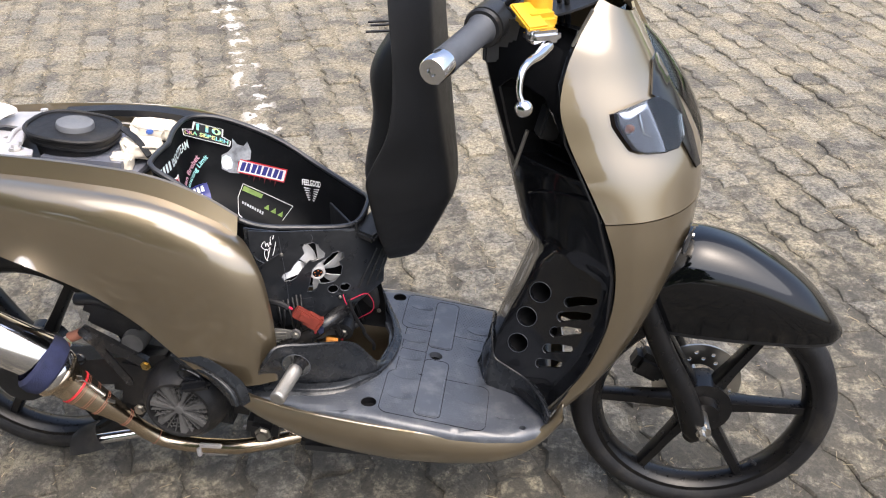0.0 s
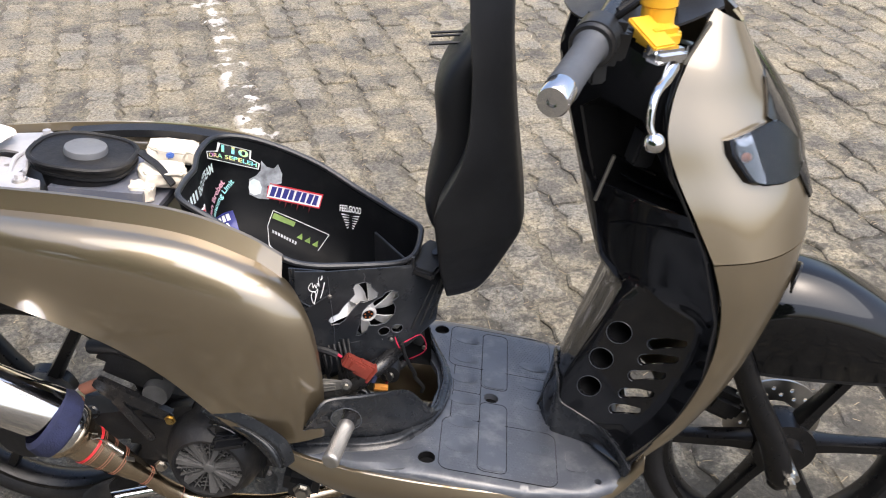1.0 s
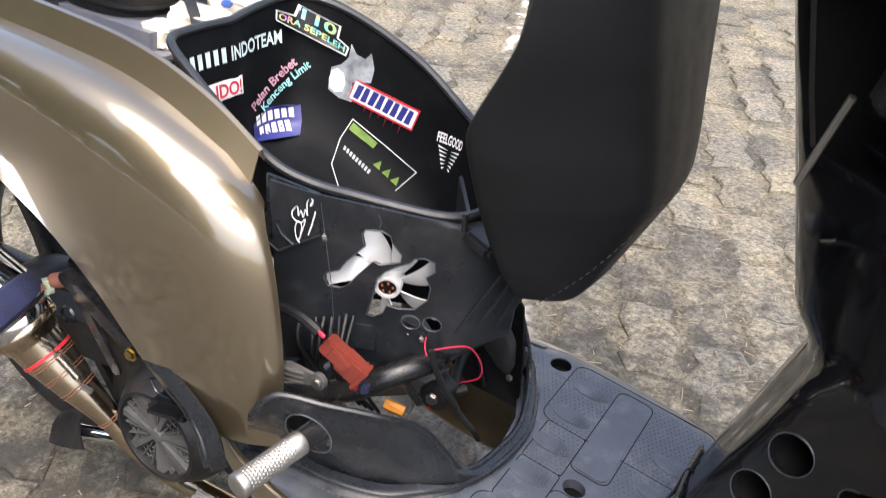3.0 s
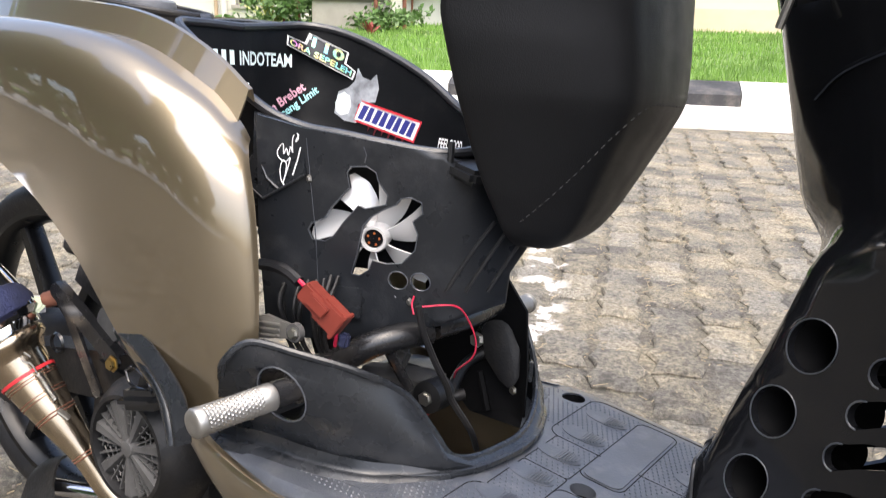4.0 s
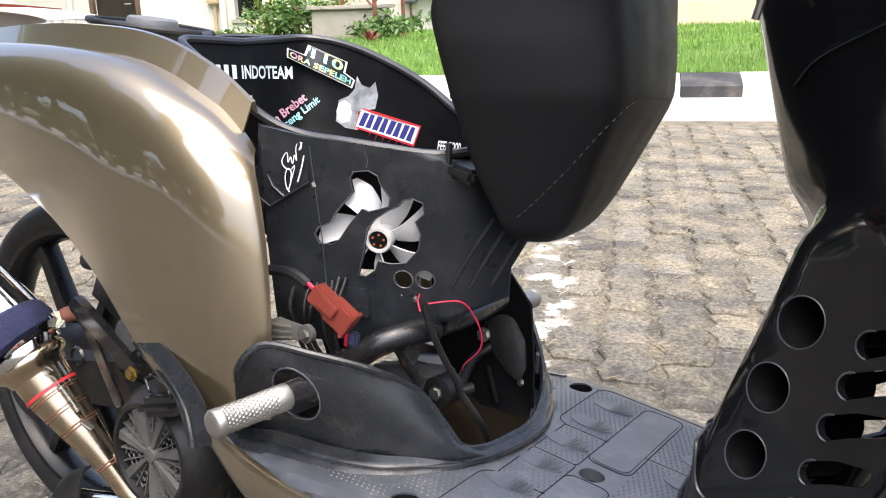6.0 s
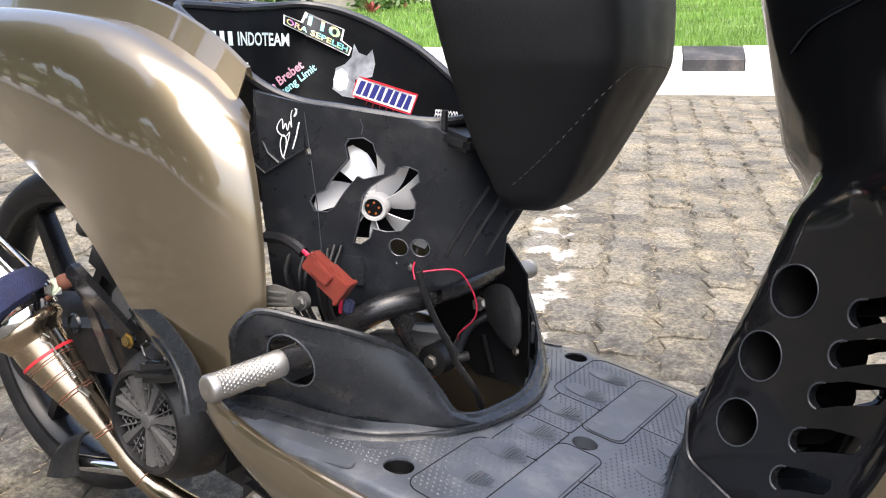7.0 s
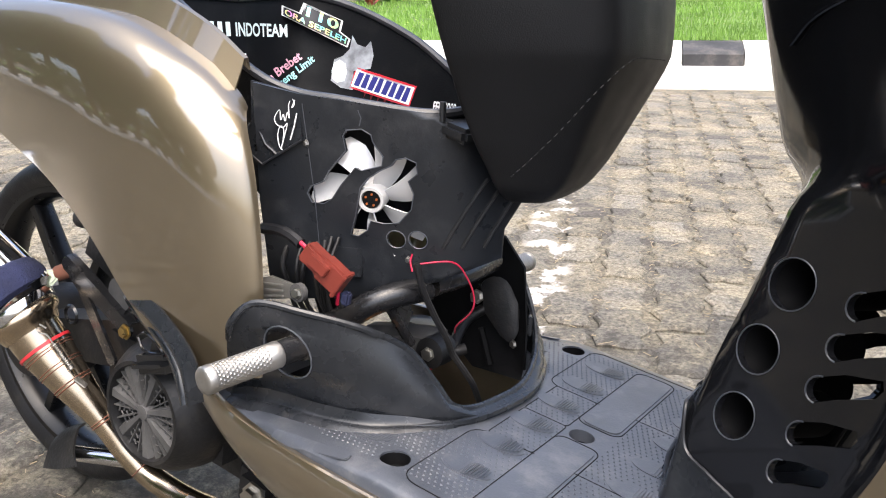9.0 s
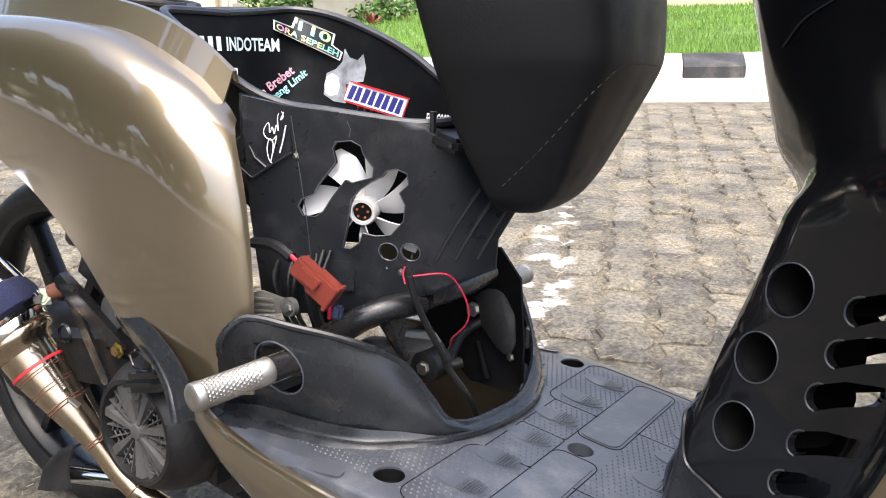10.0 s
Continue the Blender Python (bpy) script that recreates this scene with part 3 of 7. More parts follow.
for side in (-1, 1):
    # outlines laid out with u stretched to metres
    K = 0.2
    out = [(0, 0.29), (0, 0.33), (0, 0.42), (0, 0.5), (0, 0.6), (0, 0.7), (0, 0.8), (0, 0.88), (0, 0.945), (K, 0.945), (K, 0.85), (K, 0.75), (K, 0.65), (K, 0.555), (K, 0.45), (K, 0.35), (K, 0.29)]
    cut = [circle(0.1133, 0.498, 0.0089, 26, 0.0198), circle(0.1193, 0.4425, 0.0092, 26, 0.0198), circle(0.121, 0.384, 0.0098, 26, 0.0202)]
    cut += [slot(u, z, u1, z1, 0.0105) for u, z, u1, z1 in ((0.0929, 0.497, 0.070, 0.512), (0.0945, 0.4653, 0.070, 0.481), (0.0965, 0.4315, 0.0725, 0.447), (0.0975, 0.394, 0.0735, 0.407), (0.0985, 0.359, 0.0755, 0.369))]
    cut.append([(0.03, 0.735), (0.09, 0.729), (0.165, 0.723), (0.165, 0.76), (0.16, 0.83), (0.12, 0.855), (0.06, 0.845), (0.04, 0.79)])
    leg = part("inner_leg_shield", plate(out, cut, 0.004, lambda u, v, w, side=side: inner_at(u / K, v, w, side), 0.011), BLACK_GLOSS, scooter, "glossy black inner leg shield with cut holes and slots", angle=50)
    for c in cut[:3]:
        part("cut_edge", tube([inner_at(u / K, v, -0.0003, side) for u, v in c + c[:1]], 0.0006, 0, 6, cap=False), GREY_PLASTIC, leg)
    for c in cut[3:8]:
        part("cut_edge", tube([inner_at(u / K, v, -0.0003, side) for u, v in c[:9]], 0.0007, 0, 6), GREY_PLASTIC, leg)
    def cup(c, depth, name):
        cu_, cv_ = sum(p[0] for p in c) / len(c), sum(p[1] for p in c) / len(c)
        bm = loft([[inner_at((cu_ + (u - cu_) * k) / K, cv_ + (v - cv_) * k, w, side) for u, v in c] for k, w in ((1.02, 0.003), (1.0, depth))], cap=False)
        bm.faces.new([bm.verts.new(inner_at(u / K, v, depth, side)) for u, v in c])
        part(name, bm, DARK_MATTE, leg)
    # added dark cups close the round holes, in place of the shade behind them
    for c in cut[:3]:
        cup(c, 0.05, "hole_shade_cup")
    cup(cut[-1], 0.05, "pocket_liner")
    part("pocket_lip", tube([inner_at(u / K, z, -0.002, side) for u, z in ((0.03, 0.708), (0.08, 0.695), (0.12, 0.68), (0.15, 0.662))], 0.0018, 12, 8), BLACK_GLOSS, leg)
    for z, u0, u1 in ((0.738, 0.06, 0.15), (0.765, 0.09, 0.15)):
        part("pocket_rib", tube([inner_at(u / K, z, 0.03, side) for u in (u0, (u0 + u1) / 2, u1)], 0.0025, 8, 6), BLACK_GLOSS, leg)

# headlight units
LAMP_OUT = Vector((0.62, -0.68, 0.39))
for side in (-1, 1):
    out = [(0.350, 0.843), (0.367, 0.8475), (0.398, 0.855), (0.408, 0.855), (0.4245, 0.843), (0.4434, 0.826), (0.449, 0.8016), (0.4407, 0.789), (0.4197, 0.7872), (0.3953, 0.7885), (0.3807, 0.7936), (0.3658, 0.8113), (0.3544, 0.8266)]
    def on_cowl(u, v, w, side=side):
        hit, nrm, _, _ = cowl_bvh.ray_cast(Vector((u, -0.6, v)), Vector((0, 1, 0)))
        if hit is None:
            hit, nrm = Vector((u, -0.02, v)), Vector((1, 0, 0))
        q = hit + LAMP_OUT * (0.009 - w)
        return (q.x, -side * q.y, q.z)
    hl = part("headlight", plate(out, [], 0.012, on_cowl, 0.012), SMOKED_CHROME, scooter, "clear headlight unit with smoked reflector")
    box_ = [(0.383, 0.8388), (0.4158, 0.8421), (0.436, 0.825), (0.4425, 0.8035), (0.41, 0.804), (0.391, 0.8145)]
    ref = part("reflector", plate(box_, [], 0.004, lambda u, v, w: on_cowl(u, v, w - 0.002), 0.01), SMOKED_CHROME, hl, "dark projector reflector")
    part("reflector_rim", tube([on_cowl(u, v, -0.0035) for u, v in box_ + box_[:1]], 0.0016, 0, 6, cap=False), CHROME, hl, "bright rim of the projector")
    part("upper_reflector", plate([(0.357, 0.8425), (0.398, 0.8525), (0.4085, 0.8525), (0.42, 0.8445), (0.384, 0.841), (0.372, 0.834), (0.362, 0.836)], [], 0.003, lambda u, v, w: on_cowl(u, v, w - 0.001), 0.01), CHROME, hl, "chrome upper reflector")
    part("indicator_bulb", lathe([(0, 0.006), (0.004, 0.006), (0.008, 0.004), (0.009, 0.0)], on_cowl(0.373, 0.822, 0.002), on_cowl(0.373, 0.822, -0.02), 14), COPPER, hl, "small amber bulb")
    part("lens", plate(out, [], 0.0015, lambda u, v, w: on_cowl(u, v, w - 0.009), 0.012), GLASS, hl, "clear plastic lens")
    part("lens_rim", tube([on_cowl(u, v, -0.006) for u, v in out + out[:1]], 0.0018, 0, 8, cap=False), GLASS, hl)
    part("lamp_trim", plate([(0.407, 0.897), (0.406, 0.860), (0.4265, 0.8455), (0.4505, 0.8235), (0.4545, 0.796), (0.4837, 0.750), (0.492, 0.75), (0.476, 0.795), (0.457, 0.832), (0.437, 0.865), (0.42, 0.897)], [], 0.003, lambda u, v, w: on_cowl(u, v, w + 0.004), 0.01), BLACK_GLOSS, hl, "glossy black strip beside the lamp")
    for k in range(3):
        part("reflector_rib", tube([on_cowl(0.400 + 0.003 * k, 0.832 - 0.009 * k, -0.0035), on_cowl(0.416, 0.834 - 0.010 * k, -0.0035), on_cowl(0.432, 0.826 - 0.008 * k, -0.0035)], 0.0007, 6, 6), CHROME, hl)
# smoked visor in front of the cowl
vis = []
for z, x, w in ((0.69, 0.502, 0.03), (0.745, 0.503, 0.06), (0.79, 0.489, 0.08), (0.835, 0.465, 0.092), (0.88, 0.430, 0.095), (0.92, 0.390, 0.09), (0.945, 0.36, 0.08)):
    vis.append([(x - 0.03 * (abs(u) ** 2) * 1.4 + 0.012, w * u, z + 0.01) for u in (-1, -0.6, 0, 0.6, 1)])
part("visor", skin(vis, 20, 17, 0.002), GLASS, scooter, "clear plastic visor")

# turn-signal holes and a bolt above them
def on_shell(u, v, lift, side):
    hit, nrm, _, _ = shield_bvh.ray_cast(Vector((u, -0.6, v)), Vector((0, 1, 0)))
    if hit is None:
        hit, nrm = Vector((u, -0.03, v)), Vector((1, -0.3, 0))
    if nrm.y > 0:
        nrm = -nrm
    q = hit + nrm * lift
    return Vector((q.x, -side * q.y, q.z)), Vector((nrm.x, -side * nrm.y, nrm.z))


for side in (-1, 1):
    socket = part("signal_socket", plate(circle(0.486, 0.637, 0.0125, 20, 0.019), [], 0.002, lambda u, v, w, side=side: on_shell(u, v, 0.0065 - w, side)[0], 0.01), BLACK_PLASTIC, scooter, "empty black turn signal socket")
    part("socket_rim", tube([on_shell(u, v, 0.006, side)[0] for u, v in circle(0.486, 0.637, 0.0125, 25, 0.019)], 0.0016, 0, 6), BLACK_GLOSS, socket)
    q, nn = on_shell(0.497, 0.625, 0.006, side)
    part("socket_bolt", bolt(q, nn, 0.004, 0.005), STEEL, socket)

# ---- floor deck ----
DZ = 0.312
half = [(-0.235, 0.165), (-0.19, 0.182), (-0.144, 0.190), (-0.04, 0.204), (0.0, 0.208), (0.05, 0.210), (0.1, 0.209), (0.15, 0.205), (0.2, 0.197), (0.26, 0.183), (0.295, 0.163), (0.31, 0.145)]
deck_out = [(x, -y) for x, y in half] + [(x, y) for x, y in reversed(half)]


def drop(x):
    """The footboard falls away towards the front."""
    return float(np.interp(x, (0.0, 0.1, 0.2, 0.26, 0.298, 0.325), (0.0, 0.015, 0.030, 0.035, 0.026, 0.0)))


well = [(-0.22, -0.12), (-0.06, -0.115), (-0.03, -0.09), (-0.004, -0.06), (0.006, 0), (0.0, 0.045), (-0.02, 0.09), (-0.06, 0.125), (-0.22, 0.13)]
dh = [circle(0, -0.171, 0.0135, 16), circle(0, 0.171, 0.0135, 16), circle(0.095, -0.005, 0.0125, 16), circle(0.262, -0.165, 0.006, 10), circle(0.262, 0.165, 0.006, 10)]


def deck_z(u, v):
    edge = float(np.interp(u, [p[0] for p in half], [p[1] for p in half]))
    t = max(0.0, abs(v) - (edge - 0.012)) / 0.012
    return DZ - drop(min(u, 0.26)) - 0.006 * t * t


deck = part("footboard", plate(deck_out, dh + [well], 0.012, lambda u, v, w: (u, v, deck_z(u, v) - w), 0.016), GREY_PLASTIC, scooter, "worn dark grey plastic footboard", angle=60)
for c in dh[:3]:
    part("bolt_recess", lathe([(0, 0.0135), (0.011, 0.013), (0.012, 0.0)], (sum(p[0] for p in c) / len(c), sum(p[1] for p in c) / len(c), DZ - drop(c[4][0]) - 0.002), (sum(p[0] for p in c) / len(c), sum(p[1] for p in c) / len(c), 0), 16), DARK_MATTE, deck)


def rounded(x0, y0, x1, y1, r, n=5):
    pts = []
    for cx, cy, a0 in ((x1 - r, y1 - r, 0), (x0 + r, y1 - r, 90), (x0 + r, y0 + r, 180), (x1 - r, y0 + r, 270)):
        pts += [(cx + r * math.cos(radians(a0 + 90 * k / n)), cy + r * math.sin(radians(a0 + 90 * k / n))) for k in range(n + 1)]
    return pts


def deck_pad(o, holes=()):
    part("tread_pad", plate(o, list(holes), -0.0016, lambda u, v, w: (u, v, deck_z(u, v) - 0.0004 - w), 0.02), GREY_PLASTIC, deck)


for sy in (-1, 1):
    def pr(x0, y0, x1, y1, r=0.01):
        return rounded(x0, min(sy * y0, sy * y1), x1, max(sy * y0, sy * y1), r)
    deck_pad(pr(0.080, 0.022, 0.119, 0.178))
    deck_pad(pr(0.215, 0.105, 0.248, 0.15, 0.008))
    deck_pad(pr(-0.12, 0.19, -0.03, 0.199, 0.004))
    for o in (pr(0.018, 0.07, 0.200, 0.190, 0.016), pr(0.077, 0.019, 0.122, 0.181, 0.011), pr(0.03, 0.0, 0.077, 0.07, 0.004)):
        part("tread_groove", tube([(u, v, deck_z(u, v) - 0.0001) for u, v in o + o[:1]], 0.0006, 0, 6, cap=False), DARK_MATTE, deck)
# raised oval foot pads with cross ribs
OVALS = [(0.049, -0.136 + 0.0575 * k) for k in range(6)] + [(0.170, -0.112 + 0.0535 * k) for k in range(5)] + [(-0.045, y) for y in (-0.148, 0.148)]
for ox, oy in OVALS:
    pad = part("oval_pad", plate(circle(ox, oy, 0.024, 28, 0.0125), [], -0.0011, lambda u, v, w: (u, v, deck_z(u, v) - 0.0004 - w)), GREY_PLASTIC, deck)
    for k in range(-7, 8):
        w_ = 0.0115 * math.sqrt(1 - (k * 0.003 / 0.024) ** 2)
        part("tread_rib", box((0.0013, 2 * w_, 0.0008), (ox + k * 0.003, oy, deck_z(ox, oy) + 0.0007)), GREY_PLASTIC, pad)
# small pimples over the tread
dots = bmesh.new()
for ix in range(58):
    for iy in range(-34, 35):
        x, y = -0.125 + ix * 0.0058 + (iy % 2) * 0.0029, iy * 0.0058
        if 0.076 < x < 0.123 or x > 0.2 or abs(y) > 0.184 + min(0, x) * 0.12 or (x < 0.03 and abs(y) < 0.09 + max(0, -x) * 0.6):
            continue
        if math.hypot(x, abs(y) - 0.171) < 0.019 or any(((x - ox) / 0.026) ** 2 + ((y - oy) / 0.0145) ** 2 < 1 for ox, oy in OVALS):
            continue
        z = deck_z(x, y) - 0.0003
        top = dots.verts.new((x, y, z + 0.0014))
        rim = [dots.verts.new((x + 0.0017 * math.cos(k * math.pi / 2.5), y + 0.0017 * math.sin(k * math.pi / 2.5), z)) for k in range(5)]
        for k in range(5):
            dots.faces.new((rim[k], rim[(k + 1) % 5], top))
tagged(part("tread_texture", dots, GREY_PLASTIC, deck), kind="stuff")

# upstand between deck and inner shield
for side in (-1, 1):
    low = [(0.174, 0.0, 0.285), (0.178, 0.014, 0.285), (0.190, 0.056, 0.283), (0.208, 0.066, 0.281), (0.23, 0.073, 0.2775), (0.26, 0.086, 0.275), (0.287, 0.118, 0.274), (0.300, 0.155, 0.276)]
    up = [(0.198, 0.0, 0.374), (0.199, 0.025, 0.374), (0.200, 0.043, 0.370), (0.2055, 0.049, 0.337), (0.231, 0.063, 0.3265), (0.261, 0.079, 0.3165), (0.286, 0.12, 0.3145), (0.305, 0.172, 0.311)]
    rows = [[(x, side * y, z) for x, y, z in low], [(a[0] * 0.65 + b[0] * 0.35, side * (a[1] * 0.72 + b[1] * 0.28), a[2] * 0.74 + b[2] * 0.26) for a, b in zip(low, up)],
            [(a[0] * 0.2 + b[0] * 0.8, side * (a[1] * 0.25 + b[1] * 0.75), a[2] * 0.3 + b[2] * 0.7) for a, b in zip(low, up)], [(x, side * y, z) for x, y, z in up], [(x + 0.004, side * max(0, y - 0.012), z - 0.002) for x, y, z in up]]
    ups = part("deck_upstand", skin(rows, 18, 30, 0.003), BLACK_SCUFFED, scooter, "black raised front edge of the footboard")
    part("upstand_edge", tube([(x, side * y, z) for x, y, z in up], 0.0017, 40, 6), RIM_PLASTIC, ups)

# gold side skirts under the deck
for side in (-1, 1):
    S = ((-0.24, 0.172, 0.318, 0.15, 0.262), (-0.19, 0.190, 0.312, 0.165, 0.24), (-0.12, 0.202, 0.303, 0.176, 0.214), (-0.04, 0.214, 0.300, 0.182, 0.2), (0.056, 0.225, 0.298, 0.186, 0.192),
         (0.15, 0.230, 0.296, 0.186, 0.196), (0.21, 0.228, 0.296, 0.182, 0.205), (0.26, 0.216, 0.297, 0.172, 0.222), (0.298, 0.192, 0.303, 0.155, 0.245), (0.325, 0.166, 0.33, 0.13, 0.262))
    S = tuple((x, yt - 1.18 * drop(x), zt - drop(x), yb - 1.18 * drop(x), zb - drop(x)) for x, yt, zt, yb, zb in S)
    rows = [[(x, side * (yt - 0.008), zt + 0.001), (x, side * yt, zt), (x + 0.002, side * (yt + 0.003), zt * 0.7 + zb * 0.3), (x + 0.004, side * (yt * 0.55 + yb * 0.45), zt * 0.3 + zb * 0.7), (x + 0.008, side * yb * 0.92, zb), (x + 0.008, side * yb * 0.6, zb - 0.006)] for x, yt, zt, yb, zb in S]
    part("side_skirt", skin(rows, 44, 18, 0.003), GOLD, scooter, "metallic gold side skirt")
part("under_cover", box((0.26, 0.05, 0.03), (0.0, -0.14, 0.193), (0, 0, 0), 0.01), BLACK_PLASTIC, scooter, "black lower edge under the skirt")
part("belly_pan", box((0.3, 0.2, 0.03), (0.16, 0, 0.19), (0, 0, 0), 0.01), BLACK_PLASTIC, scooter)

# ---- rear body panels ----
RB = (  # x, top edge y,z ; shoulder y,z ; belly y,z ; lower y,z
    (-0.183, 0.143, 0.604, 0.172, 0.580, 0.184, 0.47, 0.181, 0.318),
    (-0.205, 0.142, 0.632, 0.184, 0.602, 0.200, 0.49, 0.188, 0.325),
    (-0.25, 0.142, 0.660, 0.190, 0.632, 0.211, 0.543, 0.192, 0.342),
    (-0.31, 0.141, 0.684, 0.191, 0.658, 0.215, 0.56, 0.196, 0.392),
    (-0.37, 0.139, 0.697, 0.189, 0.672, 0.214, 0.59, 0.198, 0.455),
    (-0.44, 0.136, 0.703, 0.184, 0.680, 0.210, 0.61, 0.196, 0.503),
    (-0.52, 0.130, 0.706, 0.175, 0.684, 0.202, 0.625, 0.190, 0.535),
    (-0.62, 0.118, 0.705, 0.160, 0.686, 0.184, 0.635, 0.172, 0.560),
    (-0.72, 0.098, 0.702, 0.134, 0.685, 0.155, 0.645, 0.14, 0.585),
    (-0.80, 0.07, 0.700, 0.085, 0.688, 0.09, 0.66, 0.08, 0.62))
for side in (-1, 1):
    rows = []
    wide = [(q[0], q[1] + (0.016 if side > 0 else 0), *q[2:3], q[3] + (0.008 if side > 0 else 0), *q[4:]) for q in RB]
    for front in (((-0.196, 0.150, 0.588), (-0.186, 0.160, 0.581), (-0.175, 0.168, 0.563), (-0.1635, 0.171, 0.528), (-0.154, 0.172, 0.44), (-0.156, 0.172, 0.345)),
                  ((-0.205, 0.150, 0.600), (-0.194, 0.167, 0.590), (-0.180, 0.178, 0.568), (-0.168, 0.182, 0.53), (-0.159, 0.181, 0.44), (-0.161, 0.177, 0.345)),
                  ((-0.226, 0.151, 0.617), (-0.218, 0.181, 0.611), (-0.208, 0.196, 0.582), (-0.200, 0.202, 0.535), (-0.196, 0.198, 0.44), (-0.198, 0.187, 0.34))):
        rows.append([(x, side * (y + (0.01 if side > 0 else 0)), z) for x, y, z in front])
    for x, yt, zt, ys, zs, yb, zb, yl, zl in wide[2:]:
        rows.append([(x, side * (yt + 0.0125), zt - 0.0285), (x, side * (ys + 0.002), zs - 0.004), (x, side * (yb * 0.6 + ys * 0.4 + 0.006), zs * 0.5 + zb * 0.5 + 0.008), (x, side * yb, zb), (x, side * (yb * 0.5 + yl * 0.5 + 0.002), (zb + zl) / 2), (x, side * yl, zl)])
    part("rear_side_panel", skin(rows, 60, 30, 0.003, 10), GOLD, scooter, "metallic gold rear body panel with scuffs")
    edge_ = [(0.0125, -0.029), (0.006, -0.0145), (0.0, 0.0), (-0.005, 0.001), (-0.008, -0.010)]
    along = [cr([(x, side * (yt + dy), zt + dz) for x, yt, zt, *_ in wide[1:]], 44) for dy, dz in edge_]
    flange = grid([[c[k] for c in along] for k in range(44)])[0]
    flange.normal_update()
    bmesh.ops.solidify(flange, geom=list(flange.faces), thickness=0.002)
    part("panel_lip", flange, GOLD, scooter, "metallic gold upper flange of the panel", angle=50)

# ---- seat, tipped up ----
def seat_ring(z, xb, xf, w, wf, n=36):
    """Section of the cushion: wide at the back xb, narrower (wf) and rounded at the front xf."""
    out = []
    for i in range(n):
        a = 2 * math.pi * i / n
        c, t = math.cos(a), math.sin(a)
        k = math.copysign(abs(c) ** 0.7, c)
        ww = w + (wf - w) * max(0, k) ** 1.8
        out.append(((xb + xf) / 2 + (xf - xb) / 2 * k, ww * math.copysign(abs(t) ** 0.6, t), z))
    return out


def smooth_loft(rings, n):
    m = len(rings[0])
    g = [cr([r[i] for r in rings], n) for i in range(m)]
    return loft([[g[i][j] for i in range(m)] for j in range(n)])


def cushion_ring(z, xe, w, xf, wf):
    """Section of the tipped cushion: lower edge at xe, half width w; riding face at xf, half width wf."""
    d, g = xf - xe, w - wf
    half_ = [(xe + 0.004, 0.0), (xe + 0.003, 0.5 * w), (xe + 0.001, 0.9 * w), (xe + 0.0005, 0.985 * w), (xe + 0.06 * d, w), (xe + 0.3 * d, w - 0.17 * g), (xe + 0.6 * d, w - 0.45 * g),
             (xe + 0.84 * d, w - 0.76 * g), (xe + 0.95 * d, w - 0.97 * g), (xf - 0.02 * d, 0.72 * wf), (xf, 0.35 * wf), (xf, 0.0)]
    near_ = cr([(x, -y, z) for x, y in half_], 31)
    return near_ + [Vector((p.x, -p.y, p.z)) for p in near_[-2:0:-1]]


CUSHION = ((0.513, 0.024, 0.014, 0.034, 0.008), (0.517, 0.019, 0.036, 0.048, 0.02), (0.53, 0.0178, 0.058, 0.066, 0.03), (0.55, 0.0158, 0.074, 0.081, 0.036), (0.57, 0.0138, 0.09, 0.0915, 0.042), (0.60, 0.0101, 0.108, 0.106, 0.05),
           (0.63, 0.009, 0.126, 0.1205, 0.056), (0.643, 0.0085, 0.134, 0.1255, 0.059), (0.655, 0.0078, 0.14, 0.1275, 0.061), (0.685, 0.0058, 0.153, 0.126, 0.064), (0.709, 0.0045, 0.160, 0.123, 0.067), (0.732, 0.013, 0.162, 0.120, 0.07),
           (0.78, 0.036, 0.163, 0.113, 0.078), (0.823, 0.0455, 0.163, 0.108, 0.082), (0.864, 0.048, 0.163, 0.104, 0.085), (0.905, 0.048, 0.163, 0.100, 0.087), (0.943, 0.045, 0.162, 0.098, 0.09), (0.981, 0.0426, 0.16, 0.097, 0.092),
           (1.05, 0.04, 0.155, 0.098, 0.092), (1.13, 0.042, 0.14, 0.1, 0.085), (1.18, 0.05, 0.105, 0.098, 0.07), (1.2, 0.06, 0.06, 0.09, 0.04))
seat = part("seat", smooth_loft([cushion_ring(*r) for r in CUSHION], 90), VINYL, scooter, "raised black vinyl seat cushion", angle=70)
PAN = ((0.63, 0.0, 0.04, 0.06), (0.66, -0.012, 0.05, 0.09), (0.688, -0.0175, 0.05, 0.098), (0.72, -0.014, 0.055, 0.1), (0.76, -0.006, 0.06, 0.1), (0.79, -0.002, 0.065, 0.098), (0.82, -0.004, 0.065, 0.096), (0.847, -0.006, 0.065, 0.094), (0.87, 0.0, 0.065, 0.09), (0.89, 0.012, 0.065, 0.085), (0.91, 0.03, 0.065, 0.075), (0.925, 0.046, 0.065, 0.06))
part("seat_pan", smooth_loft([seat_ring(z, a, b, w, w) for z, a, b, w in PAN], 40), VINYL, seat, "moulded black plastic seat base")
for k, (y, z) in enumerate(((-0.02, 0.905), (0.0, 0.915), (0.02, 0.905), (0.04, 0.89))):
    part("latch_prong", tube([(0.03, y, z), (-0.015, y, z - 0.004)], 0.0022, 0, 6), BLACK_PLASTIC, seat)
# seam stitched along the nose of the cushion
seam = [(0.1285, 0.03, 0.646), (0.1285, -0.01, 0.647), (0.126, -0.04, 0.645), (0.112, -0.068, 0.622), (0.093, -0.082, 0.594), (0.07, -0.089, 0.567), (0.045, -0.09, 0.543)]
curve = cr(seam, 60)
for k in range(0, 58, 2):
    part("stitch", tube([curve[k], curve[k + 1]], 0.0005, 0, 5), STITCH, seat)

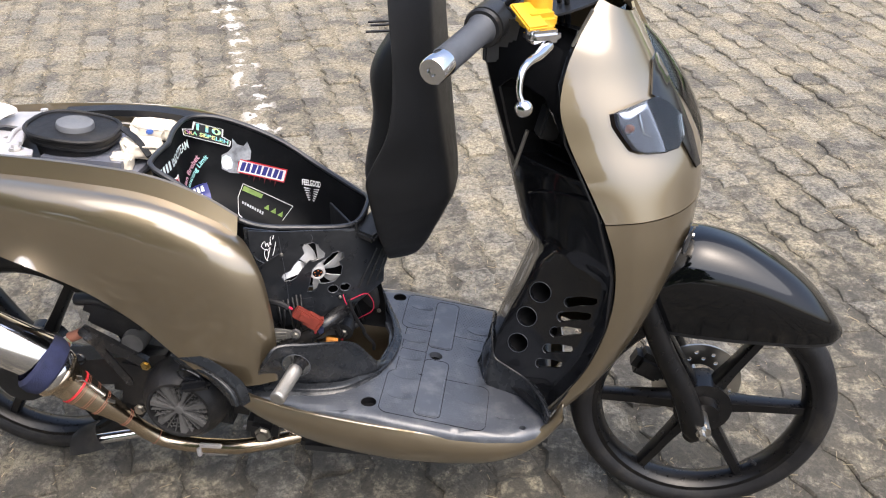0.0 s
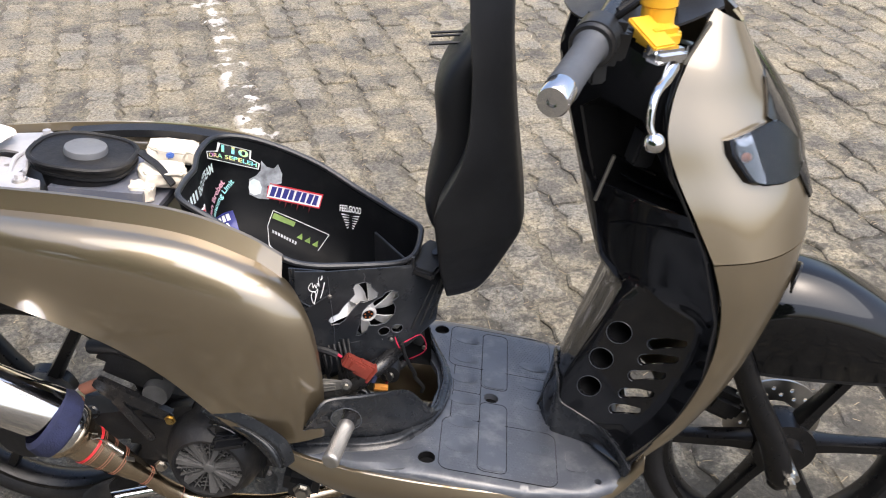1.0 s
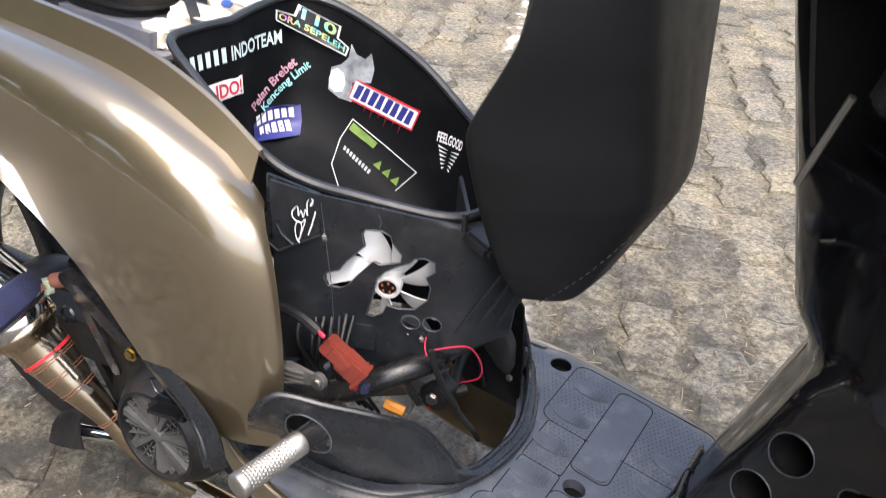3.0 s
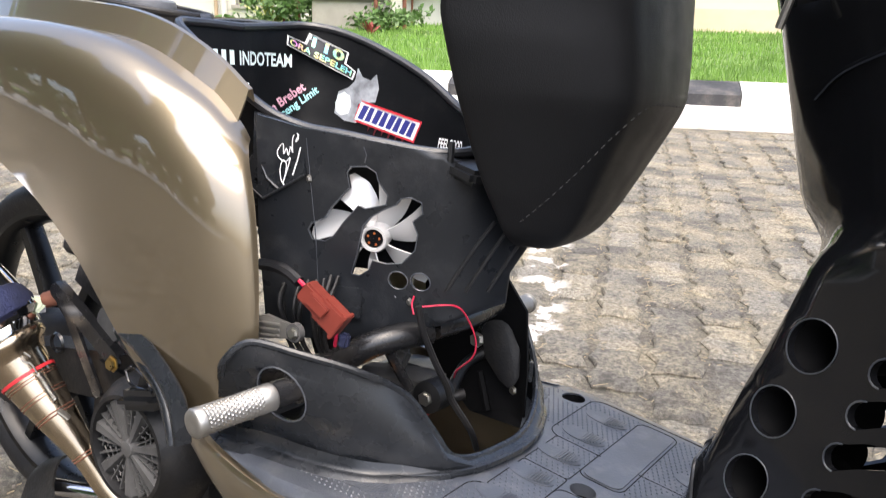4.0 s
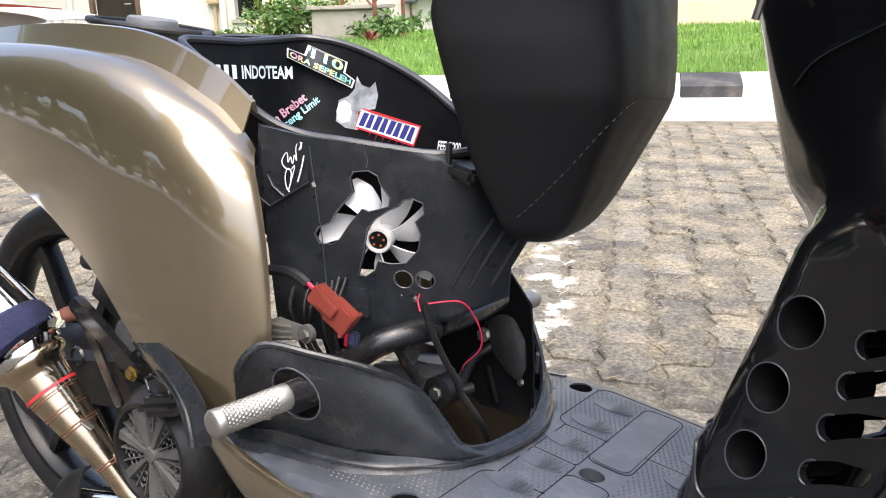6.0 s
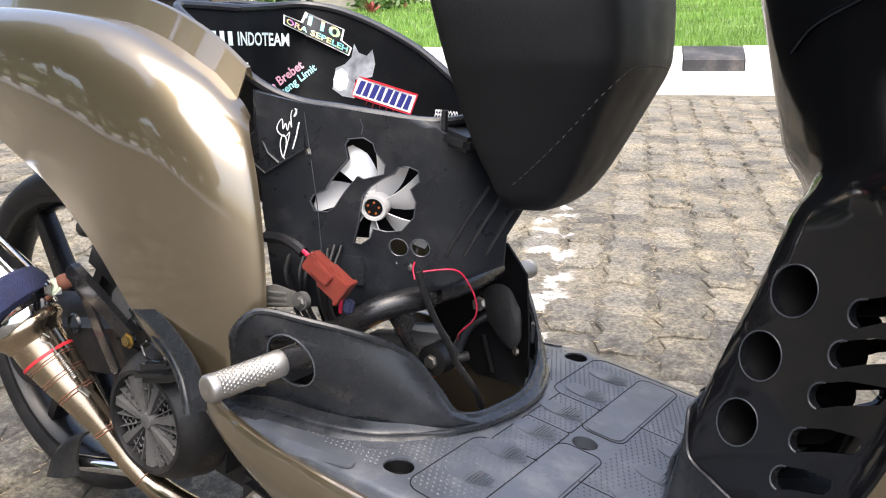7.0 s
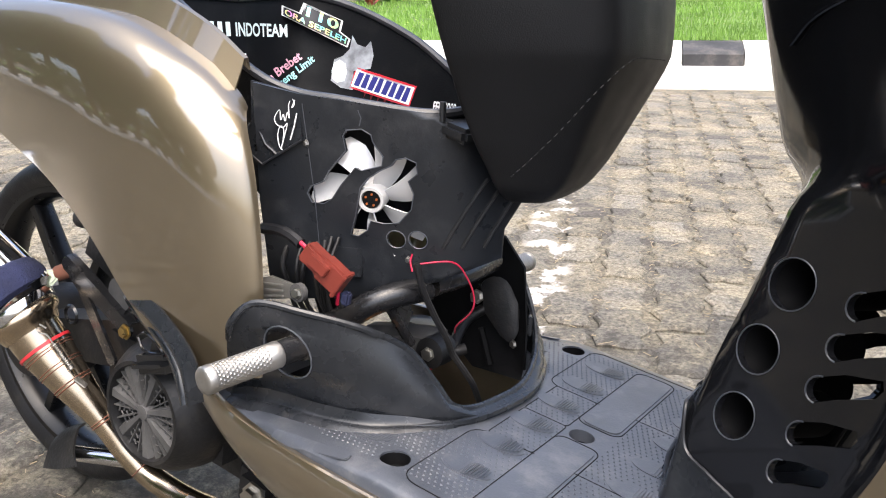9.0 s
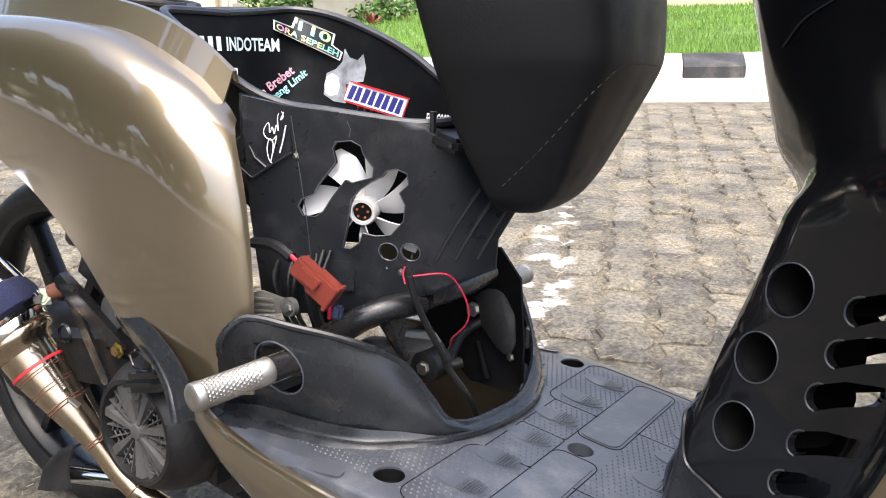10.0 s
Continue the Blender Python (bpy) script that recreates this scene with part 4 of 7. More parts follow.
# ---- handlebar ----
BE, GI = Vector((0.131, -0.378, 0.951)), Vector((0.178, -0.235, 0.967))
for side in (-1, 1):
    def mir(p, side=side):
        return Vector((p[0], -side * p[1], p[2]))
    d = (GI - BE).normalized()
    part("handlebar_grip", lathe([(0.03, 0.012), (0.03, 0.0165), (0.034, 0.0175), (0.05, 0.0168), (0.14, 0.0172), (0.145, 0.02), (0.15, 0.012)], mir(BE), mir(GI), 28), GRIP_RUBBER, scooter, "grey-black rubber grip")
    part("bar_end", lathe([(0.003, 0.0), (0.003, 0.004), (-0.001, 0.0055), (0, 0.015), (0.002, 0.0165), (0.03, 0.0165), (0.031, 0.012)], mir(BE), mir(GI), 28), CHROME, scooter, "chrome bar end weight")
part("handlebar", tube([(0.176, -0.24, 0.966), (0.21, -0.13, 0.985), (0.235, -0.05, 0.99), (0.235, 0.05, 0.99), (0.21, 0.13, 0.985), (0.176, 0.24, 0.966)], 0.011, 30), FRAME_BLACK, scooter)

# ---- storage tub under the seat ----
RIM = [(-0.367, 0.0, 0.692), (-0.367, -0.06, 0.692), (-0.357, -0.094, 0.689), (-0.31, -0.112, 0.670), (-0.25, -0.123, 0.640), (-0.20, -0.124, 0.615), (-0.165, -0.113, 0.603), (-0.128, -0.103, 0.5995), (-0.09, -0.089, 0.595), (-0.058, -0.075, 0.5915),
       (-0.039, -0.062, 0.5915), (-0.029, -0.042, 0.594), (-0.026, 0.0, 0.599), (-0.032, 0.028, 0.602), (-0.070, 0.072, 0.600), (-0.143, 0.118, 0.619), (-0.207, 0.131, 0.653), (-0.276, 0.133, 0.681), (-0.33, 0.126, 0.697), (-0.368, 0.104, 0.702), (-0.378, 0.06, 0.697)]
ring = cr(RIM + [RIM[0]], 97)[:-1]
levels = []
for dz, sx, sy in ((0, 1, 1), (0.010, 0.99, 0.985), (0.030, 0.975, 0.955), (0.10, 0.94, 0.86), (0.14, 0.9, 0.72), (0.16, 0.8, 0.55)):
    levels.append([Vector((-0.19 + (p.x + 0.19) * sx, p.y * sy, max(0.475, p.z - dz))) for p in ring])
for row, gap in zip(levels[1:], (0.007, 0.03, 0.036, 0.036, 0.036)):
    for q in row:
        if q.x > -0.23 and q.y < 0.0:
            q.y = max(q.y, -0.105 + 0.41 * (q.x + 0.101) - 0.17 * (q.z - 0.566) + gap)
bmt, vv = grid(levels, closed=True)
bmt.faces.new(vv[-1])
bmt.normal_update()
tub_bvh = BVHTree.FromBMesh(bmt)
bmesh.ops.solidify(bmt, geom=list(bmt.faces), thickness=0.002)
tub = part("storage_tub", bmt, TUB_PLASTIC, scooter, "black plastic underseat storage tub covered with stickers")
part("tub_rim", tube(ring + [ring[0]], 0.0046, 0, 8, cap=False), RIM_PLASTIC, tub, "grey rolled rim")
hump = [seat_ring(z, a, b, w, w, 24) for z, a, b, w in ((0.478, -0.30, -0.14, 0.06), (0.50, -0.295, -0.15, 0.055), (0.515, -0.28, -0.17, 0.045), (0.52, -0.25, -0.2, 0.025))]
part("tub_hump", smooth_loft(hump, 12), TUB_PLASTIC, tub)
part("divider", box((0.004, 0.10, 0.09), (-0.075, 0.01, 0.53), (0, 0, 35), 0.001), BLACK_PLASTIC, tub, "black tool clip")
for k, (x, y, z) in enumerate(((-0.055, 0.055, 0.548), (-0.035, 0.045, 0.552), (-0.018, 0.03, 0.552))):
    part("rivet", bolt((x, y, z), (-0.3, -0.6, 0.7), 0.0028, 0.003), ALLOY, tub)


def on_tub(p, lift=0.0012):
    c = Vector((-0.2, -0.02, p.z + 0.0))
    d = (p - c)
    d.z = 0
    d.normalize()
    hit, nrm, _, _ = tub_bvh.ray_cast(c, d)
    return hit - d * lift if hit else p


def text_mesh(words, shear=0.0):
    cu = bpy.data.curves.new("lettering", 'FONT')
    cu.body, cu.size, cu.resolution_u, cu.shear, cu.offset = words, 1.0, 3, shear, 0.025
    ob = bpy.data.objects.new("lettering", cu)
    scene.collection.objects.link(ob)
    me = ob.evaluated_get(bpy.context.evaluated_depsgraph_get()).to_mesh()
    b = bmesh.new()
    b.from_mesh(me)
    bpy.data.objects.remove(ob)
    bpy.data.curves.remove(cu)
    bmesh.ops.triangulate(b, faces=b.faces)
    bmesh.ops.subdivide_edges(b, edges=[e for e in b.edges if e.calc_length() > 0.35], cuts=1)
    xs, ys = [v.co.x for v in b.verts], [v.co.y for v in b.verts]
    x0, x1, y0, y1 = min(xs), max(xs), min(ys), max(ys)
    for v in b.verts:
        v.co = ((v.co.x - x0) / (x1 - x0), (v.co.y - y0) / (y1 - y0), 0)
    return b


def tub_frame(p0, pu, pv):
    """Maps (0..1, 0..1) to the tub's inner wall, from three corners."""
    p0, pu, pv = Vector(p0), Vector(pu), Vector(pv)
    return lambda u, v, lift=0.0012: on_tub(p0 + (pu - p0) * u + (pv - p0) * v, lift)


def tub_text(words, frame3, mat, lift=0.0016, box2=(0, 0, 1, 1), shear=0.0):
    b = text_mesh(words, shear)
    for v in b.verts:
        v.co = frame3(box2[0] + v.co.x * (box2[2] - box2[0]), box2[1] + v.co.y * (box2[3] - box2[1]), lift)
    return part("sticker_lettering", b, mat, tub)


def tub_patch(outline, frame3, mat, lift=0.0012, name="sticker", label=""):
    return part(name, plate(outline, [], 0.0003, lambda u, v, w: frame3(u, v, lift - w), 0.12), mat, tub, label)


def bars(frame3, mat, u0, v0, u1, v1, n, lift=0.0016, gap=0.3):
    for k in range(n):
        w = (u1 - u0) / n
        a = u0 + k * w
        tub_patch([(a, v0), (a + w * (1 - gap), v0), (a + w * (1 - gap), v1), (a, v1)], frame3, mat, lift, "lettering_bar")


unit = [(0, 0), (1, 0), (1, 1), (0, 1)]
# red-edged blue sticker, brand drawn as bars
F1 = tub_frame((-0.302, 0.123, 0.5955), (-0.207, 0.130, 0.578), (-0.294, 0.127, 0.620))
tub_patch(unit, F1, STICKER_RED, 0.0010, label="red-edged white and blue sticker")
tub_patch([(0.02, 0.09), (0.98, 0.09), (0.98, 0.91), (0.02, 0.91)], F1, STICKER_WHITE, 0.0014)
for k in range(8):
    a = 0.055 + 0.1125 * k
    tub_patch([(a, 0.17), (a + 0.085, 0.17), (a + 0.105 - 0.02 * (k % 2), 0.83), (a + 0.018, 0.83)], F1, STICKER_BLUE, 0.0018, "lettering_bar")
for k in range(6):
    tub_patch([(0.25 + 0.11 * k, 0.02), (0.29 + 0.11 * k, 0.02), (0.275 + 0.11 * k, -0.25 - 0.2 * (k % 2))], F1, STICKER_DARKRED, 0.0010, "paint_drip")
# grey decal above it, plain shape
F2 = tub_frame((-0.331, 0.12, 0.596), (-0.268, 0.127, 0.590), (-0.331, 0.12, 0.660))
tub_patch([(0.0, 0.1), (0.25, 0.0), (0.55, 0.0), (0.55, 0.35), (0.95, 0.45), (1.0, 0.7), (0.92, 0.95), (0.8, 0.82), (0.62, 0.85), (0.5, 1.0), (0.45, 0.75), (0.3, 0.6), (0.08, 0.5)], F2, STICKER_GREY, 0.0010, label="plain grey decal")
tub_patch([(0.04, 0.14), (0.16, 0.08), (0.34, 0.14), (0.40, 0.30), (0.36, 0.46), (0.22, 0.52), (0.08, 0.44), (0.02, 0.28)], F2, STICKER_PALE, 0.0013)
# holographic number sticker
F3 = tub_frame((-0.366, 0.074, 0.6775), (-0.3095, 0.127, 0.6425), (-0.362, 0.078, 0.7035))
tub_patch([(0.0, 0.0), (1.0, 0.0), (1.02, 0.4), (0.85, 0.5), (0.85, 1.0), (0.28, 1.0), (0.25, 0.5), (-0.02, 0.42)], F3, STICKER_WHITE, 0.0010, label="holographic number sticker")
tub_patch([(0.02, 0.04), (0.98, 0.04), (0.99, 0.37), (0.82, 0.46), (0.82, 0.96), (0.31, 0.96), (0.28, 0.46), (0.01, 0.38)], F3, STICKER_BLACK, 0.0013)
tub_text("110", F3, STICKER_HOLO, 0.0017, (0.34, 0.48, 0.8, 0.92))
tub_text("ORA SEPELEH", F3, STICKER_HOLO, 0.0017, (0.04, 0.1, 0.96, 0.36))
# club sticker: brand part as bars, the rest lettered
F4 = tub_frame((-0.36, -0.078, 0.650), (-0.36, 0.078, 0.6515), (-0.36, -0.078, 0.6655))
bars(F4, STICKER_PALE, 0.0, 0.0, 0.44, 1.0, 6, 0.0014, 0.45)
tub_text("INDOTEAM", F4, STICKER_PALE, 0.0014, (0.455, 0.0, 1.0, 1.0))
F5 = tub_frame((-0.36, 0.036, 0.575), (-0.36, 0.120, 0.625), (-0.36, 0.022, 0.592))
tub_text("Pelan Brebet", F5, STICKER_PINK, 0.0014, (0, 0.55, 0.85, 1.1))
tub_text("Kenceng Limit", F5, STICKER_CYAN, 0.0014, (0.1, -0.15, 1.0, 0.45))
F6 = tub_frame((-0.36, -0.055, 0.612), (-0.36, 0.008, 0.612), (-0.36, -0.055, 0.632))
tub_patch(unit, F6, STICKER_WHITE, 0.0010, label="white sticker with red lettering")
tub_text("INDO!", F6, STICKER_RED, 0.0015, (0.08, 0.12, 0.95, 0.88))
F7 = tub_frame((-0.36, 0.020, 0.552), (-0.36, 0.100, 0.552), (-0.36, 0.020, 0.585))
tub_patch([(0.0, 0.1), (0.1, 0.0), (0.9, 0.0), (1.0, 0.4), (1.0, 0.9), (0.4, 0.95), (0.02, 0.6)], F7, STICKER_BLUE, 0.0010, label="blue and white sticker")
bars(F7, STICKER_WHITE, 0.1, 0.5, 0.9, 0.82, 6, 0.0014)
bars(F7, STICKER_WHITE, 0.15, 0.1, 0.8, 0.4, 5, 0.0014)
tub_patch([(0, 0), (0.3, 0.2), (0.5, 0.05), (0.9, 0.4), (0.5, 0.7), (0.2, 0.5)], tub_frame((-0.36, -0.05, 0.575), (-0.36, 0.0, 0.575), (-0.36, -0.05, 0.6)), STICKER_RED, 0.001)
# outlined warning label
F8 = tub_frame((-0.302, 0.09, 0.530), (-0.222, 0.09, 0.490), (-0.271, 0.09, 0.575))
for a, b in (((0, 0), (1, 0)), ((1, 0), (1, 1)), ((1, 1), (0, 1)), ((0, 1), (0, 0))):
    part("label_line", tube([F8(*a), F8((a[0] + b[0]) / 2, (a[1] + b[1]) / 2), F8(*b)], 0.0005, 0, 5), STICKER_WHITE, tub)
tub_patch([(0.03, 0.78), (0.42, 0.8), (0.42, 0.94), (0.03, 0.95)], F8, STICKER_GREEN, 0.0012, label="green warning label")
for k in range(3):
    tub_patch([(0.55 + 0.15 * k, 0.55), (0.66 + 0.15 * k, 0.55), (0.605 + 0.15 * k, 0.72)], F8, STICKER_GREEN, 0.0012, "warning_triangle")
bars(F8, STICKER_GREY, 0.1, 0.38, 0.6, 0.45, 9, 0.0012, 0.4)
# white line decal
F9 = tub_frame((-0.172, 0.115, 0.535), (-0.130, 0.115, 0.535), (-0.172, 0.115, 0.592))
tub_text("FEELGOOD", F9, STICKER_WHITE, 0.0012, (0, 0.72, 1, 0.92))
for k in range(6):
    for sgn in (-1, 1):
        tub_patch([(0.5 + sgn * 0.06, 0.62 - 0.07 * k), (0.5 + sgn * (0.42 - 0.05 * k), 0.66 - 0.08 * k), (0.5 + sgn * (0.4 - 0.05 * k), 0.62 - 0.08 * k)], F9, STICKER_WHITE, 0.0012, "wing_line")

# ---- outer side panel with fan cut-outs ----
def side_y(x, z):
    return -0.105 + 0.41 * (x + 0.101) - 0.17 * (z - 0.566)


def on_side(u, v, w):
    bend = 15.0 * max(0.0, u + 0.045) ** 2
    return (u, side_y(u, v) + w + bend, v)


outl = [(-0.188, 0.612), (-0.150, 0.604), (-0.110, 0.600), (-0.066, 0.595), (-0.033, 0.592), (0.002, 0.566), (0.019, 0.53), (0.003, 0.485), (0.001, 0.456), (-0.04, 0.434), (-0.082, 0.421), (-0.114, 0.412), (-0.15, 0.405), (-0.197, 0.40), (-0.196, 0.50)]
cut1 = [(-0.1135, 0.5674), (-0.1103, 0.5733), (-0.0967, 0.575), (-0.089, 0.5705), (-0.0877, 0.5635), (-0.0798, 0.5513), (-0.0817, 0.5426), (-0.0999, 0.5368), (-0.1051, 0.5393), (-0.1191, 0.5221), (-0.1288, 0.5079), (-0.1364, 0.5027),
        (-0.1476, 0.5032), (-0.151, 0.512), (-0.1475, 0.5183), (-0.1357, 0.5237), (-0.129, 0.5346), (-0.112, 0.5547)]
cut2 = [(-0.0736, 0.5432), (-0.0692, 0.5492), (-0.061, 0.5513), (-0.052, 0.5477), (-0.0512, 0.5377), (-0.0597, 0.5298), (-0.0559, 0.5185), (-0.0587, 0.5035), (-0.0705, 0.4898), (-0.0845, 0.4876), (-0.0954, 0.4897), (-0.099, 0.4802),
        (-0.108, 0.4732), (-0.115, 0.4741), (-0.1091, 0.493), (-0.1026, 0.5205), (-0.095, 0.5299), (-0.0834, 0.5381)]
two = [circle(-0.0744, 0.4733, 0.0085, 16), circle(-0.055, 0.4743, 0.0085, 16)]
side_panel = part("fan_panel", plate(outl, [cut1, cut2, *two], 0.0025, on_side, 0.012), FAN_PLASTIC, scooter, "scuffed black side panel with cut-outs for a cooling fan", angle=60)
for c in [cut1, cut2, *two]:
    part("cut_edge", tube([on_side(u, v, -0.0003) for u, v in c + c[:1]], 0.0006, 0, 5, cap=False), GREY_PLASTIC, side_panel)
for u, v in ((-0.1451, 0.5592), (-0.0637, 0.4543)):
    part("screw", bolt(on_side(u, v, -0.001), (-0.41, -1, -0.17), 0.0028, 0.003), ALLOY, side_panel)
for u, v0, v1 in ((-0.146, 0.595, 0.42), (-0.098, 0.592, 0.578)):
    part("mould_line", tube([on_side(u, v0, -0.0006), on_side(u + 0.002, (v0 + v1) / 2, -0.0006), on_side(u, v1, -0.0006)], 0.0005, 0, 5), GREY_PLASTIC, side_panel)
part("cable_duct", box((0.028, 0.006, 0.03), on_side(-0.120, 0.447, 0), (0, 0, 22), 0.001), BLACK_SCUFFED, side_panel)
# ribs of the front duct and flange under the seat hinge
for k in range(3):
    part("duct_rib", tube([on_side(-0.004 + 0.010 * k + (-0.030 + 0.003 * k) * q, 0.534 - 0.066 * q, -0.001) for q in (0, 0.25, 0.5, 0.75, 1)], 0.0019, 0, 6), BLACK_PLASTIC, tub)
part("hinge_bracket", box((0.05, 0.09, 0.014), (-0.008, -0.035, 0.578), (0, 8, -20), 0.004), BLACK_PLASTIC, tub, "black hinge ledge")
part("hinge_pin", tube([(-0.03, -0.075, 0.586), (-0.03, -0.075, 0.603)], 0.003, 0, 8), BLACK_PLASTIC, tub)
part("hinge_arm", tube([(0.0, -0.03, 0.59), (0.012, -0.02, 0.555), (0.02, -0.01, 0.53)], 0.007, 12, 8), BLACK_PLASTIC, seat)
# fan behind the cut-outs
fc = Vector((-0.1005, side_y(-0.1005, 0.511) + 0.016, 0.511))
fan = part("cooling_fan", lathe([(-0.009, 0.0), (-0.009, 0.0085), (-0.013, 0.0095), (-0.013, 0.012), (-0.010, 0.0135), (0.008, 0.0135), (0.008, 0)], fc, fc + Vector((-0.38, 0.9, 0.15)), 28), CLEAR_FAN, scooter, "clear plastic computer fan")
part("fan_core", lathe([(0, 0.0085), (-0.002, 0.0085), (-0.002, 0.003), (-0.003, 0.0025), (-0.003, 0)], fc + Vector((0.0034, -0.0083, -0.0014)), fc + Vector((-0.38, 0.9, 0.15)), 20), DARK_MATTE, fan, "dark motor with copper dots")
fn = Vector((0.38, -0.9, -0.15)).normalized()
f1 = fn.orthogonal().normalized()
f2 = fn.cross(f1)
for k in range(5):
    q = fc + fn * 0.0118 + (f1 * math.cos(k * 1.256) + f2 * math.sin(k * 1.256)) * 0.0055
    part("fan_led", tube([q, q + fn * 0.0008], 0.0012, 0, 6), COPPER, fan)
fu, fv = Vector((0.92, 0.38, 0)), Vector((0, 0, 1))
for k in range(7):
    a0 = 2 * math.pi * k / 7 + 0.12
    rows = []
    for r, sweep, wid in ((0.0125, 0.0, 0.36), (0.030, 0.1, 0.32), (0.048, 0.22, 0.28), (0.060, 0.3, 0.25)):
        rows.append([fc + fu * r * math.cos(a0 + sweep + q * wid) + fv * r * math.sin(a0 + sweep + q * wid) + Vector((0, -0.006 * q, 0)) for q in (-1, -0.5, 0, 0.5, 1)])
    part("fan_blade", skin(rows, 10, 10, 0.0012), CLEAR_FAN, fan)
# signed bracket at the panel's corner
bk = [(-0.198, 0.613), (-0.150, 0.603), (-0.148, 0.562), (-0.187, 0.537), (-0.205, 0.550), (-0.2076, 0.562), (-0.198, 0.574)]


def on_bracket(u, v, w):
    return (u, -0.139 + 0.28 * (u + 0.19) + w, v)


brk = part("corner_bracket", plate(bk, [circle(-0.1934, 0.5515, 0.0032, 10)], 0.003, on_bracket, 0.02), BLACK_SCUFFED, scooter, "black plastic corner bracket with white scribble")
part("bracket_fold", tube([on_bracket(-0.194, 0.611, -0.001), on_bracket(-0.192, 0.575, -0.001), on_bracket(-0.183, 0.556, -0.001), on_bracket(-0.172, 0.5475, -0.001)], 0.0014, 0, 6), BLACK_SCUFFED, brk)
part("bracket_edge", tube([on_bracket(*p, 0.0) for p in bk[2:]], 0.0011, 0, 6), RIM_PLASTIC, brk)
scr = [(0.40, 0.02), (0.28, 0.10), (0.22, 0.30), (0.32, 0.46), (0.46, 0.40), (0.44, 0.22), (0.36, 0.06), (0.50, 0.30), (0.60, 0.52), (0.42, 0.44), (0.16, 0.50), (0.10, 0.62), (0.30, 0.76), (0.34, 0.58), (0.44, 0.68), (0.52, 0.56), (0.60, 0.72), (0.68, 0.62), (0.66, 0.86), (0.80, 0.98), (0.88, 0.88), (0.78, 0.82), (0.90, 0.96)]
wr = lambda u, v: on_bracket(-0.1745 + 0.0245 * u, 0.551 + 0.049 * v, -0.003)
part("scribble", tube(cr([wr(u, v) for u, v in scr], 150), 0.0005, 0, 5), STICKER_WHITE, brk, "white handwritten mark")
part("scribble", tube([wr(0.98, 0.72), wr(0.86, 0.45), wr(0.72, 0.22)], 0.0007, 8, 5), STICKER_WHITE, brk)

# ---- lower cover round the frame, with foot-peg hole ----
POD = (((-0.225, -0.148, 0.302), (-0.172, -0.198, 0.385)), ((-0.19, -0.152, 0.310), (-0.160, -0.206, 0.406)), ((-0.15, -0.15, 0.312), (-0.143, -0.193, 0.4235)), ((-0.10, -0.149, 0.312), (-0.103, -0.173, 0.4175)),
       ((-0.055, -0.138, 0.312), (-0.062, -0.144, 0.405)), ((-0.03, -0.118, 0.312), (-0.034, -0.112, 0.384)), ((-0.009, -0.097, 0.312), (-0.014, -0.093, 0.35)), ((0.004, -0.078, 0.312), (-0.001, -0.081, 0.327)), ((0.014, -0.05, 0.312), (0.0085, -0.055, 0.3195)),
       ((0.0195, -0.016, 0.312), (0.0135, -0.016, 0.3185)), ((0.0205, 0.015, 0.312), (0.0155, 0.015, 0.3195)), ((0.0145, 0.05, 0.312), (0.009, 0.05, 0.323)), ((-0.002, 0.094, 0.312), (-0.008, 0.094, 0.332)), ((-0.017, 0.118, 0.312), (-0.022, 0.116, 0.353)),
       ((-0.036, 0.135, 0.312), (-0.041, 0.132, 0.379)), ((-0.06, 0.15, 0.312), (-0.064, 0.148, 0.40)), ((-0.10, 0.16, 0.312), (-0.10, 0.163, 0.414)), ((-0.165, 0.165, 0.312), (-0.16, 0.19, 0.42)))
NP = 160
pod_low, pod_top = cr([p[0] for p in POD], NP + 1), cr([p[1] for p in POD], NP + 1)


def on_pod(u, v, w, bulge=0.006):
    t = min(NP - 1e-6, max(0.0, u * NP))
    k = int(t)
    a, b = pod_low[k].lerp(pod_low[k + 1], t - k), pod_top[k].lerp(pod_top[k + 1], t - k)
    tang = (pod_low[min(NP, k + 1)] - pod_low[max(0, k - 1)]).normalized()
    n = Vector((-tang.y, tang.x, 0))
    return a.lerp(b, v) - n * (bulge * math.sin(math.pi * v)) + n * w


pod_out = [(k / 60, 0) for k in range(61)] + [(1 - k / 60, 1) for k in range(61)]
peg_hole = circle(0.152, 0.60, 0.029, 22, 0.235)
pod = part("lower_cover", plate(pod_out, [peg_hole], 0.0035, on_pod, 0.06), BLACK_SCUFFED, scooter, "scuffed matte black plastic lower cover", angle=60)
rows = []
for k in range(31):
    q = 0.4 * k / 30
    wide_ = 0.003 + 0.024 * (1 - q / 0.4) ** 0.8
    rows.append([on_pod(q, 0.16, -0.0008), on_pod(q, 0.06, -0.003 - 0.2 * wide_), on_pod(q, 0.015, -0.004 - 0.55 * wide_) + Vector((0, 0, 0.002)), on_pod(q, 0.0, -0.004 - wide_) + Vector((0, 0, -0.002))])
part("cover_fillet", skin(rows, 44, 12), BLACK_SCUFFED, pod)
part("cover_edge", tube([on_pod(k / 90, 1, 0.002) for k in range(91)], 0.0035, 0, 8), BLACK_SCUFFED, pod)
part("cover_flange", tube([on_pod(k / 90, 0, -0.003) + Vector((0, 0, 0.001)) for k in range(91)], 0.004, 0, 8), BLACK_SCUFFED, pod)
part("cut_edge", tube([on_pod(u, v, -0.0005) for u, v in peg_hole + peg_hole[:1]], 0.0008, 0, 5, cap=False), GREY_PLASTIC, pod)
